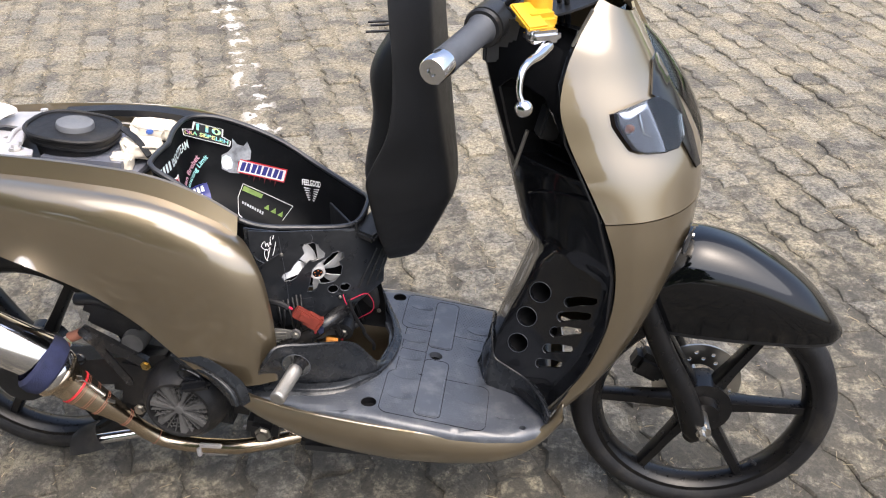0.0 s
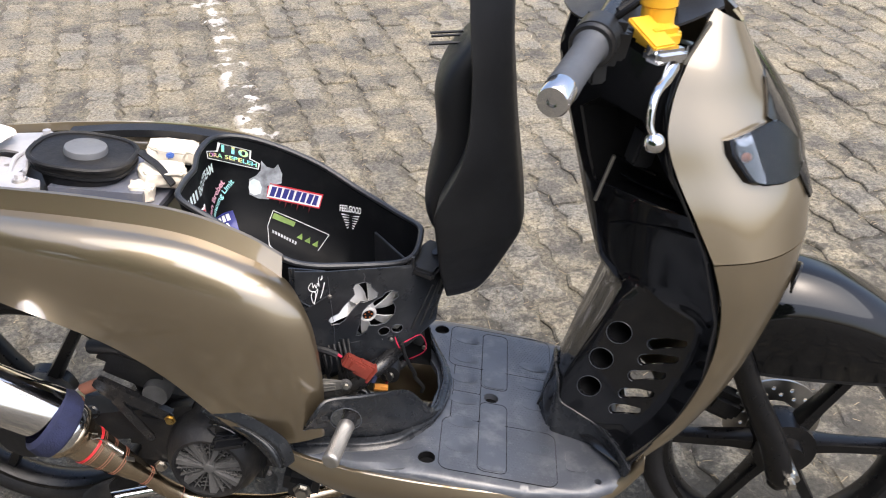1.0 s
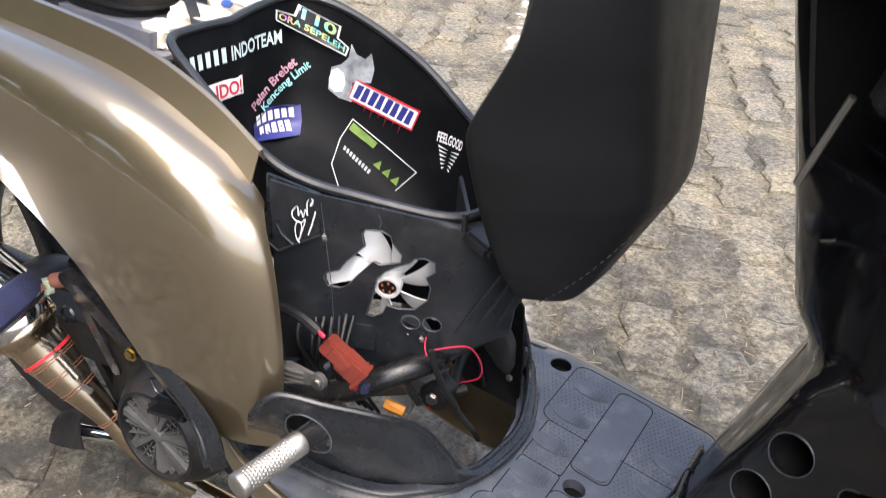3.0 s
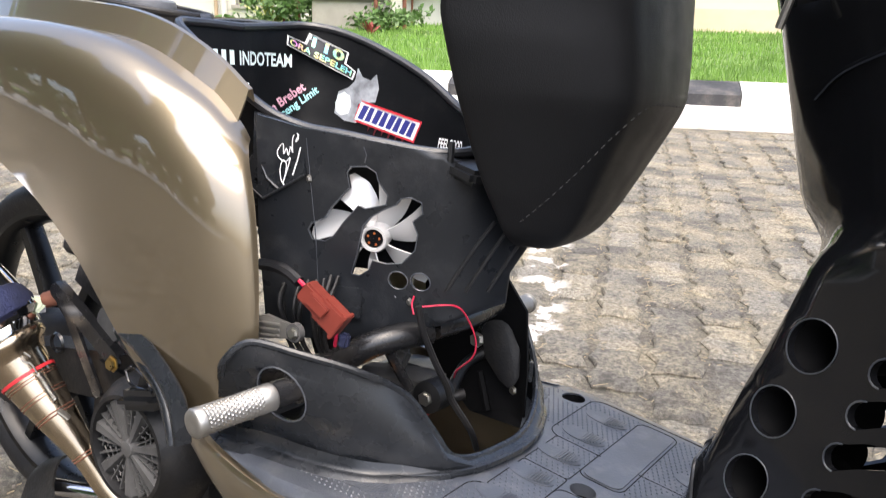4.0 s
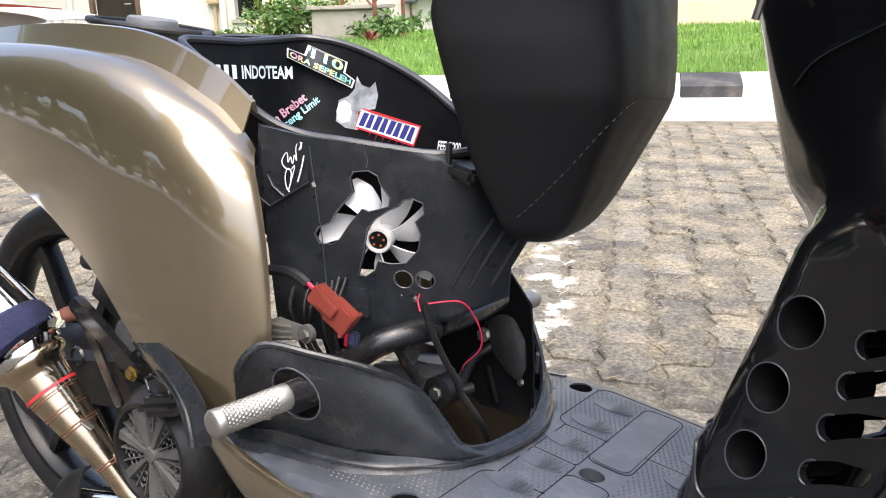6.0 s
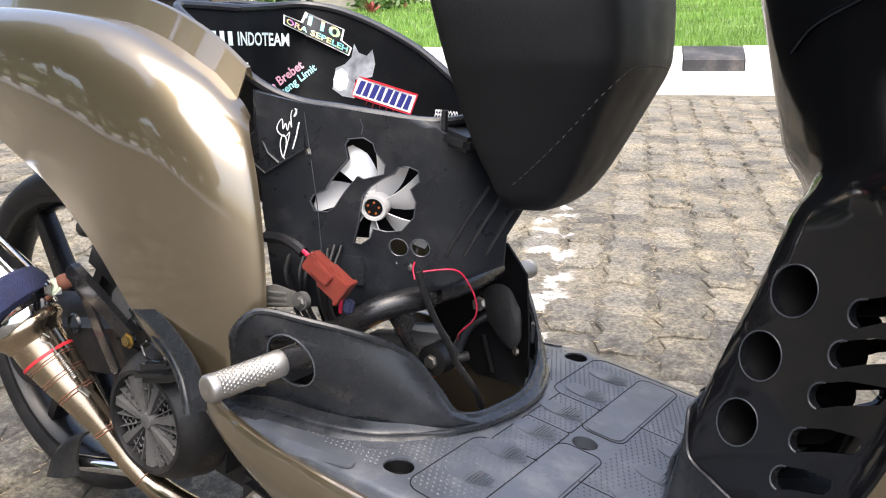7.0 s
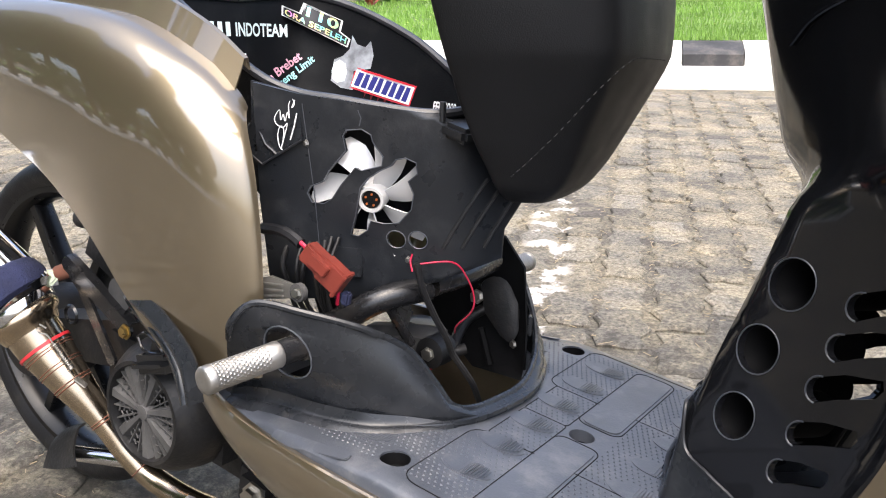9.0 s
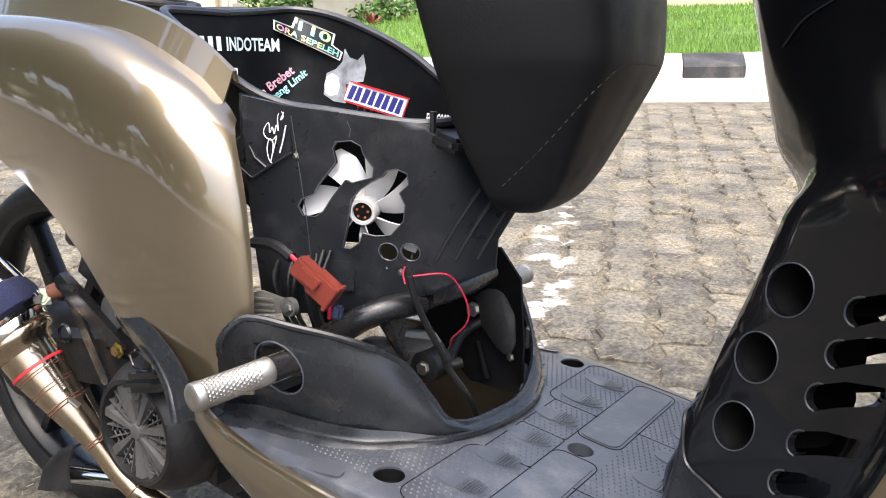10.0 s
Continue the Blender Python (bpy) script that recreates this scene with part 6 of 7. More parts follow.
out_ = Vector((0.86, -0.24, 0.45)).normalized()
on_pipe = lambda s_, h: pipe_at(s_)[0] + (out_ - pipe_at(s_)[1] * out_.dot(pipe_at(s_)[1])).normalized() * (pipe_at(s_)[2] + h)
p0, p1 = on_pipe(0.128, 0.004), on_pipe(0.2, 0.004)
ax = (p1 - p0).normalized()
e1 = ax.orthogonal().normalized()
e2 = ax.cross(e1)
part("exhaust_spring", tube([p0.lerp(p1, k / 110) + (e1 * math.cos(k * 0.8) + e2 * math.sin(k * 0.8)) * 0.0038 for k in range(111)], 0.0009, 0, 5), STEEL, ex, "coiled steel spring")
hk = on_pipe(0.05, 0.003)
part("spring_hook", tube([p0, hk.lerp(p0, 0.35), hk + e1 * 0.006, hk - ax * 0.006 + e1 * 0.005, hk - ax * 0.008, hk - e1 * 0.004], 0.0011, 24, 6), STEEL, ex)
part("spring_tab", box((0.016, 0.008, 0.003), on_pipe(0.235, 0.002), (25, 40, 40), 0.001), STEEL, ex)
part("pipe_clamp", box((0.044, 0.008, 0.009), (-0.319, -0.112, 0.129), (0, -2, 0), 0.002), STEEL_PALE, ex, "plated pipe clamp")
part("clamp_lug", box((0.008, 0.014, 0.02), (-0.342, -0.112, 0.114), (0, 0, 0), 0.002), STEEL_PALE, ex)
part("pipe_spring", tube([Vector((-0.337 + 0.0445 * k / 90, -0.104 + 0.0034 * math.cos(k * 0.9), 0.101 + 0.004 * k / 90 + 0.0034 * math.sin(k * 0.9))) for k in range(91)], 0.0009, 0, 5), STEEL, ex, "coiled steel spring")
for a, b in (((-0.350, -0.104, 0.102), (-0.337, -0.104, 0.101)), ((-0.2925, -0.104, 0.105), (-0.272, -0.102, 0.118))):
    part("spring_hook", tube([a, b], 0.001, 0, 5), STEEL, ex)
part("collar", lathe([(-0.004, 0.0345), (0.004, 0.037), (0.010, 0.0435), (0.016, 0.0445), (0.021, 0.042), (0.023, 0.036)], (-0.549, -0.163, 0.302), (-0.565, -0.171, 0.327), 40), BRONZE_PIPE, ex, "flared polished collar")
part("flange_ring", lathe([(-0.012, 0.034), (-0.010, 0.041), (-0.004, 0.043), (0.004, 0.0425), (0.010, 0.041), (0.012, 0.034)], (-0.557, -0.170, 0.326), (-0.62, -0.198, 0.393), 40), CHROME, ex)
muf = part("muffler", lathe([(0.0, 0.03), (0.005, 0.040), (0.02, 0.042), (0.17, 0.042), (0.185, 0.036), (0.19, 0.02), (0.15, 0.018)], (-0.545, -0.168, 0.336), (-0.645, -0.215, 0.43), 40), CHROME, scooter, "polished steel muffler")
part("cloth_wrap", lathe([(0.0, 0.043), (0.004, 0.05), (0.018, 0.054), (0.034, 0.051), (0.04, 0.043)], (-0.552, -0.178, 0.332), (-0.645, -0.215, 0.43), 24), BLUE_CLOTH, muf, "navy cloth tied round the muffler")
part("muffler_clamp", skin([[(-0.546, -0.126, 0.370), (-0.556, -0.152, 0.371), (-0.580, -0.182, 0.370), (-0.60, -0.20, 0.365)], [(-0.540, -0.130, 0.351), (-0.550, -0.157, 0.351), (-0.574, -0.190, 0.350), (-0.594, -0.208, 0.345)]], 6, 10, 0.003), STEEL_PALE, muf, "plated steel clamp strap")
part("clamp_bolt", bolt((-0.545, -0.139, 0.361), (0.8, -0.5, 0.3), 0.0075, 0.005), BOLT_GREEN, muf, "green-tinted plated bolt")
part("clamp_tube", tube([(-0.545, -0.126, 0.364), (-0.515, -0.120, 0.376)], 0.0095, 0, 14), RUST, muf)
# stand
st = part("stand_leg", tube([(-0.45, -0.08, 0.125), (-0.575, -0.12, 0.118)], 0.010, 0, 14), CHROME, scooter, "chrome stand leg")
part("stand_foot", skin([[(-0.532, -0.112, 0.168), (-0.566, -0.115, 0.152), (-0.588, -0.118, 0.134)], [(-0.54, -0.118, 0.158), (-0.572, -0.123, 0.138), (-0.592, -0.126, 0.122)], [(-0.536, -0.128, 0.136), (-0.566, -0.131, 0.118), (-0.592, -0.132, 0.108)], [(-0.518, -0.138, 0.122), (-0.556, -0.138, 0.106), (-0.592, -0.137, 0.096)]], 14, 12, 0.003), ENGINE, st, "curved dark foot plate")
for sy in (1,):
    part("side_stand", tube([(0.0, 0.11, 0.2), (-0.03, 0.17, 0.09), (-0.035, 0.205, 0.012)], 0.010, 8, 12), ENGINE, scooter, "black side stand")
    part("stand_pad", box((0.05, 0.03, 0.008), (-0.035, 0.21, 0.022), (-12, 0, 0), 0.003), ENGINE, scooter)

# ---- top of the tail: tank cap, rails, cloths, brackets ----
part("tail_deck", skin([[(-0.405, -0.10, 0.655), (-0.405, 0.0, 0.645), (-0.405, 0.10, 0.655)], [(-0.5, -0.11, 0.675), (-0.5, 0.0, 0.655), (-0.5, 0.11, 0.675)], [(-0.65, -0.09, 0.68), (-0.65, 0, 0.675), (-0.65, 0.09, 0.68)], [(-0.78, -0.05, 0.685), (-0.78, 0, 0.685), (-0.78, 0.05, 0.685)]], 16, 12, 0.004), BLACK_PLASTIC, scooter)
part("fuel_tank", box((0.18, 0.17, 0.05), (-0.50, 0.01, 0.652), (0, 2, 0), 0.02), TANK_GREY, scooter, "blue-grey steel fuel tank")
tray = [(-0.535 + 0.073 * math.copysign(abs(math.cos(a)) ** 0.75, math.cos(a)), 0.006 + 0.064 * math.copysign(abs(math.sin(a)) ** 0.75, math.sin(a))) for a in [math.tau * k / 44 for k in range(44)]]
tray_z = lambda u, h: 0.708 + h - 0.12 * (u + 0.535)
tr = part("filler_tray", plate(tray, [], 0.004, lambda u, v, w: (u, v, tray_z(u, -0.009) - w), 0.03), BLACK_PLASTIC, scooter, "black rubber filler tray")
part("tray_rim", tube([(u, v, tray_z(u, 0.003)) for u, v in tray + tray[:1]], 0.0042, 0, 8, cap=False), RUBBER, tr)
part("tray_skirt", loft([[(-0.535 + (u + 0.535) * k, 0.006 + (v - 0.006) * k, tray_z(u, h)) for u, v in tray] for k, h in ((1.0, 0.003), (0.97, -0.014), (0.86, -0.020), (0.8, -0.05))]), RUBBER, tr)
part("tray_bead", tube([(-0.535 + (u + 0.535) * 0.72, 0.006 + (v - 0.006) * 0.72, tray_z(u, -0.008)) for u, v in tray + tray[:1]], 0.0016, 0, 6, cap=False), RUBBER, tr)
cap = part("tank_cap", lathe([(0, 0.0), (0, 0.0305), (0.013, 0.0315), (0.018, 0.030), (0.0195, 0.0275), (0.0195, 0.0)], (-0.533, 0.006, 0.702), (-0.521, 0.006, 0.8), 44), GREY_CAP, scooter, "grey fuel tank cap")
part("cap_collar", lathe([(0, 0.034), (0.003, 0.0355), (0.006, 0.034)], (-0.533, 0.006, 0.699), (-0.521, 0.006, 0.8), 36), RUBBER, cap)


def cloth(seed, centre, size, rz):
    rr = random.Random(seed)
    b = bmesh.new()
    bmesh.ops.create_icosphere(b, subdivisions=4, radius=1)
    for v in b.verts:
        n_ = noise.noise(v.co * 1.7 + Vector((seed, 0, 0))) * 0.2 + (0.5 - abs(noise.noise(v.co * 2.6 + Vector((0, seed, 0))))) * 0.2 + noise.noise(v.co * 7) * 0.05
        v.co = Vector([math.copysign(abs(c) ** 0.42, c) for c in v.co]) * (1 + n_)
    bmesh.ops.scale(b, vec=size, verts=b.verts)
    bmesh.ops.transform(b, matrix=pose(*centre, 0, 8, rz), verts=b.verts)
    return b


part("cloth_bag", cloth(1, (-0.434, 0.093, 0.680), (0.036, 0.024, 0.013), 8), WHITE_CLOTH, scooter, "folded cream cloth bag")
part("cloth_bag", cloth(2, (-0.420, 0.012, 0.676), (0.032, 0.027, 0.013), 25), WHITE_CLOTH, scooter, "crumpled cream cloth bag")
part("cloth_bag", cloth(3, (-0.440, -0.03, 0.668), (0.018, 0.016, 0.011), 10), WHITE_CLOTH, scooter, "crumpled cream cloth bag")
part("blue_clip", box((0.012, 0.010, 0.008), (-0.423, 0.054, 0.690), (0, 0, 30), 0.002), BLUE_CLIP, scooter)
part("strap", loft([[Vector(p) + Vector((0.35 * q, 0.9 * q, 0.1 * q)) + Vector((0, 0, h)) for q, h in ((-0.006, 0), (0.006, 0), (0.006, 0.003), (-0.006, 0.003))] for p in cr([(-0.482, 0.040, 0.690), (-0.462, 0.030, 0.702), (-0.440, 0.012, 0.700), (-0.418, -0.004, 0.694), (-0.396, -0.016, 0.672)], 14)]), RUBBER, scooter, "dark rubber strap")
rail_ = cr([(-0.605, 0.100, 0.701), (-0.52, 0.112, 0.705), (-0.44, 0.121, 0.703), (-0.355, 0.126, 0.692)], 20)
part("tank_rail", loft([[p + Vector((0, dy, dz)) for dy, dz in ((0.0, -0.012), (0.0, 0.0), (0.022, 0.003), (0.022, -0.012))] for p in rail_]), BLACK_PLASTIC, scooter, "black inner rail beside the tank")
rear_plate = [(-0.66, -0.098), (-0.585, -0.112), (-0.552, -0.104), (-0.562, -0.082), (-0.606, -0.064), (-0.604, -0.03), (-0.612, 0.0), (-0.636, 0.035), (-0.642, 0.062), (-0.612, 0.080), (-0.628, 0.098), (-0.70, 0.085), (-0.76, 0.05), (-0.76, -0.06)]
slot_ = [(-0.694, 0.010), (-0.668, 0.022), (-0.644, 0.016), (-0.628, 0.002), (-0.632, -0.012), (-0.652, -0.006), (-0.676, -0.004)]
rp = part("rear_bracket", plate(rear_plate, [slot_, circle(-0.634, -0.035, 0.0055, 12)], 0.004, lambda u, v, w: (u, v, 0.702 - w), 0.05), STEEL_PALE, scooter, "pale painted steel tail bracket with a slot")
for x, y in ((-0.5895, -0.085), (-0.655, -0.055), (-0.629, 0.082), (-0.69, 0.065)):
    part("bracket_washer", lathe([(0, 0), (0, 0.0115), (0.002, 0.0115), (0.0025, 0.0)], (x, y, 0.702), (x, y, 1), 18), STEEL, rp)
    part("bracket_bolt", bolt((x, y, 0.704), (0, 0, 1), 0.0068, 0.008), STEEL_PALE, rp)
for x in (-0.596, -0.618):
    part("bracket_fold", tube([(x, -0.06, 0.702), (x - 0.012, -0.02, 0.706), (x - 0.014, 0.012, 0.703)], 0.0035, 10, 8), STEEL_PALE, rp)
tl = [[(x, w * u, z + 0.005 * (1 - u * u)) for u in (-1, -0.5, 0, 0.5, 1)] for x, w, z in ((-0.660, 0.050, 0.716), (-0.668, 0.058, 0.722), (-0.70, 0.064, 0.727), (-0.76, 0.062, 0.731), (-0.815, 0.054, 0.733), (-0.83, 0.05, 0.728), (-0.832, 0.046, 0.705))]
light = part("tail_light", skin(tl, 22, 16, 0.004), WHITE_PLASTIC, scooter, "pale plastic tail light cover")
part("red_reflector", box((0.04, 0.075, 0.006), (-0.785, 0, 0.7365), (0, 3, 0), 0.002), BROWN_CONN, light, "dull red reflector")


# ---- ground ----
UA = radians(22)
U, V = Vector((math.cos(UA), math.sin(UA), 0)), Vector((-math.sin(UA), math.cos(UA), 0))
KV = Vector((-1.374, 4.34, 0)).dot(V)


def at_uv(u, v, z=0.0):
    return U * u + V * v + Vector((0, 0, z))


def uvbox(u0, u1, v0, v1, z0, z1, bevel=0.0):
    return box((u1 - u0, v1 - v0, z1 - z0), at_uv((u0 + u1) / 2, (v0 + v1) / 2, (z0 + z1) / 2), (0, 0, 22), bevel)


g = bmesh.new()
bmesh.ops.create_grid(g, x_segments=50, y_segments=50, size=400)
ground = tagged(part("ground", g, SOIL), "sandy soil filling the joints of the paving", "ground", kind="structure")
ground.location = (0, 0, -0.0085)

# ---- kerbs: white step with painted blocks behind ----
def kerb(v0, angle, u_from, u_to, shift):
    """Runs at distance v0 from the middle of the yard, along the line turned by angle."""
    ca, sa = math.cos(radians(angle)), math.sin(radians(angle))

    def at_uv(u, v, z):
        return Vector((ca * u - sa * v, sa * u + ca * v, z))
    s = 1
    base = tagged(part("kerb_step", box((u_to - u_from, 0.34, 0.168), at_uv((u_from + u_to) / 2, v0 + 0.17, 0.034), (0, 0, angle), 0.012), KERB_WHITE), "white painted concrete kerb step", "kerb", kind="structure")
    k = math.floor((u_from - shift) / 0.35)
    prof = [(0.09, 0.118), (0.09, 0.185), (0.12, 0.205), (0.26, 0.245), (0.34, 0.245), (0.34, 0.118)]
    while shift + k * 0.35 < u_to:
        a, b = shift + k * 0.35 + 0.003, shift + (k + 1) * 0.35 - 0.003
        bm = loft([[at_uv(q, v0 + s * p, z) for p, z in prof] for q in (a, b)])
        part("kerb_block", bm, KERB_BLACK if k % 2 == 0 else KERB_WHITE, base, "", smooth=False)
        k += 1
    return base


kerb(KV, 22, -8.0, 7.0, 0.39)
kerb(8.0, 134, -14.0, 8.0, 0.1)

# ---- lawn ----
gl = bmesh.new()
rng = random.Random(4)
rows = []
for j in range(40):
    v = KV + 0.33 + j * 0.24
    rows.append([at_uv(-14 + i * 0.4, v, 0.235 + 0.02 * noise.noise(Vector((i * 0.5, j * 0.6, 0)))) for i in range(70)])
lawn = tagged(part("lawn", grid(rows)[0], GRASS_GROUND), "bright green lawn behind the kerb", "lawn", kind="structure")
verts, faces = [], []
for k in range(52000):
    v = KV + 0.32 + 8.6 * rng.random() ** 1.7
    u = rng.uniform(-7.5 - (v - KV) * 0.4, 3.0)
    hgt, a = rng.uniform(0.03, 0.085), rng.uniform(0, math.tau)
    p = at_uv(u, v, 0.228)
    w = 0.004 + 0.0008 * (v - KV)
    q = Vector((math.cos(a), math.sin(a), 0))
    tip = p + q.orthogonal() * 0 + Vector((rng.uniform(-0.03, 0.03), rng.uniform(-0.03, 0.03), hgt))
    i = len(verts)
    verts += [p - q * w, p + q * w, tip]
    faces.append((i, i + 1, i + 2))
me = bpy.data.meshes.new("grass")
me.from_pydata(verts, [], faces)
me.materials.append(GRASS_BLADE)
tagged(new("grass", me), "short green grass blades", "grass", kind="stuff")
vf, ff = [], []
for k in range(500):
    u, v = rng.uniform(-4, 3), rng.uniform(KV + 0.5, KV + 6)
    p = at_uv(u, v, rng.uniform(0.29, 0.34))
    i = len(vf)
    r = rng.uniform(0.008, 0.016)
    vf += [p + Vector((r * math.cos(t), r * math.sin(t), 0.004 * (t > 2))) for t in (0, 1.26, 2.5, 3.77, 5.0)]
    ff.append(tuple(range(i, i + 5)))
me = bpy.data.meshes.new("lawn_flowers")
me.from_pydata(vf, [], ff)
me.materials.append(STICKER_YELLOW)
tagged(new("lawn_flowers", me), "tiny yellow flowers in the lawn", "flowers", kind="stuff")

# ---- buildings behind the lawn ----
WV = 13.25


def with_openings(u0, u1, z0, z1, openings):
    out = [(u0, z0), (u1, z0), (u1, z1), (u0, z1)]
    return plate(out, [[(a, c), (b, c), (b, d), (a, d)] for a, b, c, d in openings], 0.2, lambda u, z, w: at_uv(u, WV + w, z))


wall_white = tagged(part("wall_1", with_openings(-16, -2.2, 0.0, 4.2, [(-9.05, -8.25, 0.05, 2.15), (-6.43, -5.94, 0.48, 2.0), (-10.62, -10.45, 0.7, 2.0)]), WALL_WHITE, smooth=False), "off-white plastered building wall", "wall", kind="structure")
door = tagged(part("door_1", uvbox(-9.05, -8.25, WV + 0.08, WV + 0.13, 0.05, 2.15, 0.004), DARK_OPENING), "dark brown wooden door, closed", "door", kind="structure")
part("door_frame", uvbox(-9.13, -9.05, WV - 0.03, WV + 0.06, 0.05, 2.22, 0.006), DOOR_WOOD, door)
part("door_frame", uvbox(-8.25, -8.17, WV - 0.03, WV + 0.06, 0.05, 2.22, 0.006), DOOR_WOOD, door)
part("door_handle", tube([at_uv(-8.34, WV + 0.06, 0.78), at_uv(-8.34, WV + 0.0, 0.78), at_uv(-8.46, WV + 0.0, 0.78)], 0.012, 0, 8), STEEL, door)
window = tagged(part("window_1", uvbox(-6.43, -5.94, WV + 0.12, WV + 0.14, 0.48, 2.0), BLACK_GLOSS), "dark glazed window in the white wall", "window", kind="structure")
part("window_frame", uvbox(-6.47, -6.43, WV - 0.02, WV + 0.1, 0.45, 2.0), WALL_WHITE, window)
part("window_sill", uvbox(-6.5, -5.88, WV - 0.05, WV + 0.1, 0.42, 0.48, 0.005), CONCRETE, window)
tagged(part("window_2", uvbox(-10.62, -10.45, WV + 0.12, WV + 0.14, 0.7, 2.0), BLACK_GLOSS), "narrow dark window", "window", kind="structure")
wall_cream = tagged(part("wall_2", uvbox(-1.6, 9, WV, WV + 0.2, 0.0, 4.2), WALL_CREAM), "cream plastered building wall", "wall", kind="structure")
part("plinth", uvbox(-1.6, 9, WV - 0.03, WV - 0.002, 0.2, 0.575, 0.01), WALL_PLINTH, wall_cream, "beige skirting along the wall")
tagged(part("pillar", uvbox(-10.0, -9.62, WV - 1.3, WV - 0.9, 0.2, 4.2, 0.02), WALL_WHITE), "white plastered porch pillar", "pillar", kind="structure")
for u in (-9.48, -6.62):
    tagged(part("downpipe", tube([at_uv(u, WV - 0.07, 0.2), at_uv(u, WV - 0.07, 4.0)], 0.055, 0, 12), WALL_WHITE), "white plastic downpipe on the wall", "pipe", "downpipes")
mb = tagged(part("meter_box", uvbox(-6.9, -6.66, WV - 0.12, WV, 0.72, 1.06, 0.03), METER_BEIGE), "beige electricity meter box on the wall", "meter box")
part("meter_window", uvbox(-6.84, -6.72, WV - 0.128, WV - 0.118, 0.9, 1.0), BLACK_GLOSS, mb)
part("conduit", tube([at_uv(-6.78, WV - 0.03, 0.72), at_uv(-6.78, WV - 0.03, 0.2)], 0.03, 0, 8), METER_BEIGE, mb)
ac = tagged(part("air_conditioner", uvbox(-3.3, -2.5, WV - 0.35, WV - 0.02, 0.85, 1.4, 0.02), WALL_WHITE), "white outdoor air conditioner unit", "air conditioner")
part("fan_grille", lathe([(0, 0.22), (0.01, 0.22), (0.01, 0.03), (0, 0)], at_uv(-2.95, WV - 0.36, 1.12), at_uv(-2.95, WV, 1.12), 24), ENGINE_GREY, ac)
wb = tagged(part("wall_box", uvbox(-3.5, -3.27, WV - 0.2, WV - 0.02, 0.66, 0.98, 0.02), GREY_CAP), "grey service box on a post", "box")
part("box_label", uvbox(-3.36, -3.29, WV - 0.208, WV - 0.2, 0.8, 0.95), STICKER_WHITE, wb)
part("post", tube([at_uv(-3.38, WV - 0.1, 0.66), at_uv(-3.38, WV - 0.1, 0.2)], 0.02, 0, 8), RUST, wb)

# concrete block and rusty steel stand
tank = tagged(part("concrete_block", uvbox(-4.12, -3.22, 10.6, 11.4, 0.2, 0.62, 0.02), CONCRETE), "weathered grey concrete block", "block")
part("slab", uvbox(-4.17, -3.17, 10.55, 11.45, 0.62, 0.67, 0.01), CONCRETE, tank)
frame_ = thing("steel_stand", "rusty steel frame of a water tank stand", "stand")
for u, v in ((-4.42, 10.9), (-3.2, 10.5), (-3.0, 11.2), (-4.0, 11.6)):
    part("post", tube([at_uv(u, v, 0.2), at_uv(u, v, 4.0)], 0.028, 0, 8), RUST, frame_)
for a, b in (((-4.42, 10.9, 0.3), (-3.2, 10.5, 0.3)), ((-4.0, 11.6, 1.15), (-3.2, 10.5, 0.62)), ((-4.0, 11.6, 0.8), (-3.7, 11.3, 1.1)), ((-3.2, 10.5, 0.7), (-3.0, 11.2, 1.1)), ((-4.42, 10.9, 1.3), (-3.2, 10.5, 1.3))):
    part("brace", tube([at_uv(*a), at_uv(*b)], 0.016, 0, 6), RUST, frame_)


# ---- plants ----
def leaf_cloud(name, n, centre, size, leaf, mat, parent, seed, long=1.0, droop=0.0):
    rr = random.Random(seed)
    verts, faces = [], []
    blobs = [(Vector((rr.gauss(0, 0.42), rr.gauss(0, 0.42), rr.gauss(0, 0.36))), rr.uniform(0.22, 0.45)) for _ in range(14)]
    for k in range(n):
        b, r = rr.choice(blobs)
        d = Vector((rr.gauss(0, 1), rr.gauss(0, 1), rr.gauss(0, 1))).normalized() * r * rr.uniform(0.6, 1.05)
        p = b + d
        p = Vector(centre) + Vector((p.x * size[0], p.y * size[1], p.z * size[2]))
        a = Vector((rr.gauss(0, 1), rr.gauss(0, 1), rr.gauss(0, 0.6) - droop)).normalized()
        s = a.orthogonal().normalized()
        s.rotate(Matrix.Rotation(rr.uniform(0, math.tau), 3, a))
        l, i = leaf * rr.uniform(0.6, 1.3), len(verts)
        verts += [p, p + a * l * 0.5 * long + s * l * 0.28, p + a * l * long, p + a * l * 0.5 * long - s * l * 0.28]
        faces.append((i, i + 1, i + 2, i + 3))
    me = bpy.data.meshes.new(name)
    me.from_pydata(verts, [], faces)
    me.materials.append(mat)
    ob = new(name, me)
    ob.parent = parent
    return ob


def tuft(name, label, u, v, n, length, width, mat, seed):
    """A rosette of long arching blades."""
    rr = random.Random(seed)
    bm = bmesh.new()
    for k in range(n):
        a, tilt = rr.uniform(0, math.tau), rr.uniform(0.15, 1.1)
        d = Vector((math.cos(a), math.sin(a), 0))
        s = Vector((-d.y, d.x, 0))
        l, rows = length * rr.uniform(0.6, 1.1), []
        for q in range(6):
            t = q / 5
            p = d * l * t * math.sin(tilt) + Vector((0, 0, l * t * math.cos(tilt) - 0.35 * l * t * t * math.sin(tilt)))
            w = width * (1 - t ** 2) * (0.5 + t) + 0.001
            rows.append([p - s * w, p + Vector((0, 0, -0.2 * w)), p + s * w])
        grid(rows, False, bm)
    ob = part(name, bm, mat)
    ob.location = at_uv(u, v, 0.22)
    return tagged(ob, label, "plant")


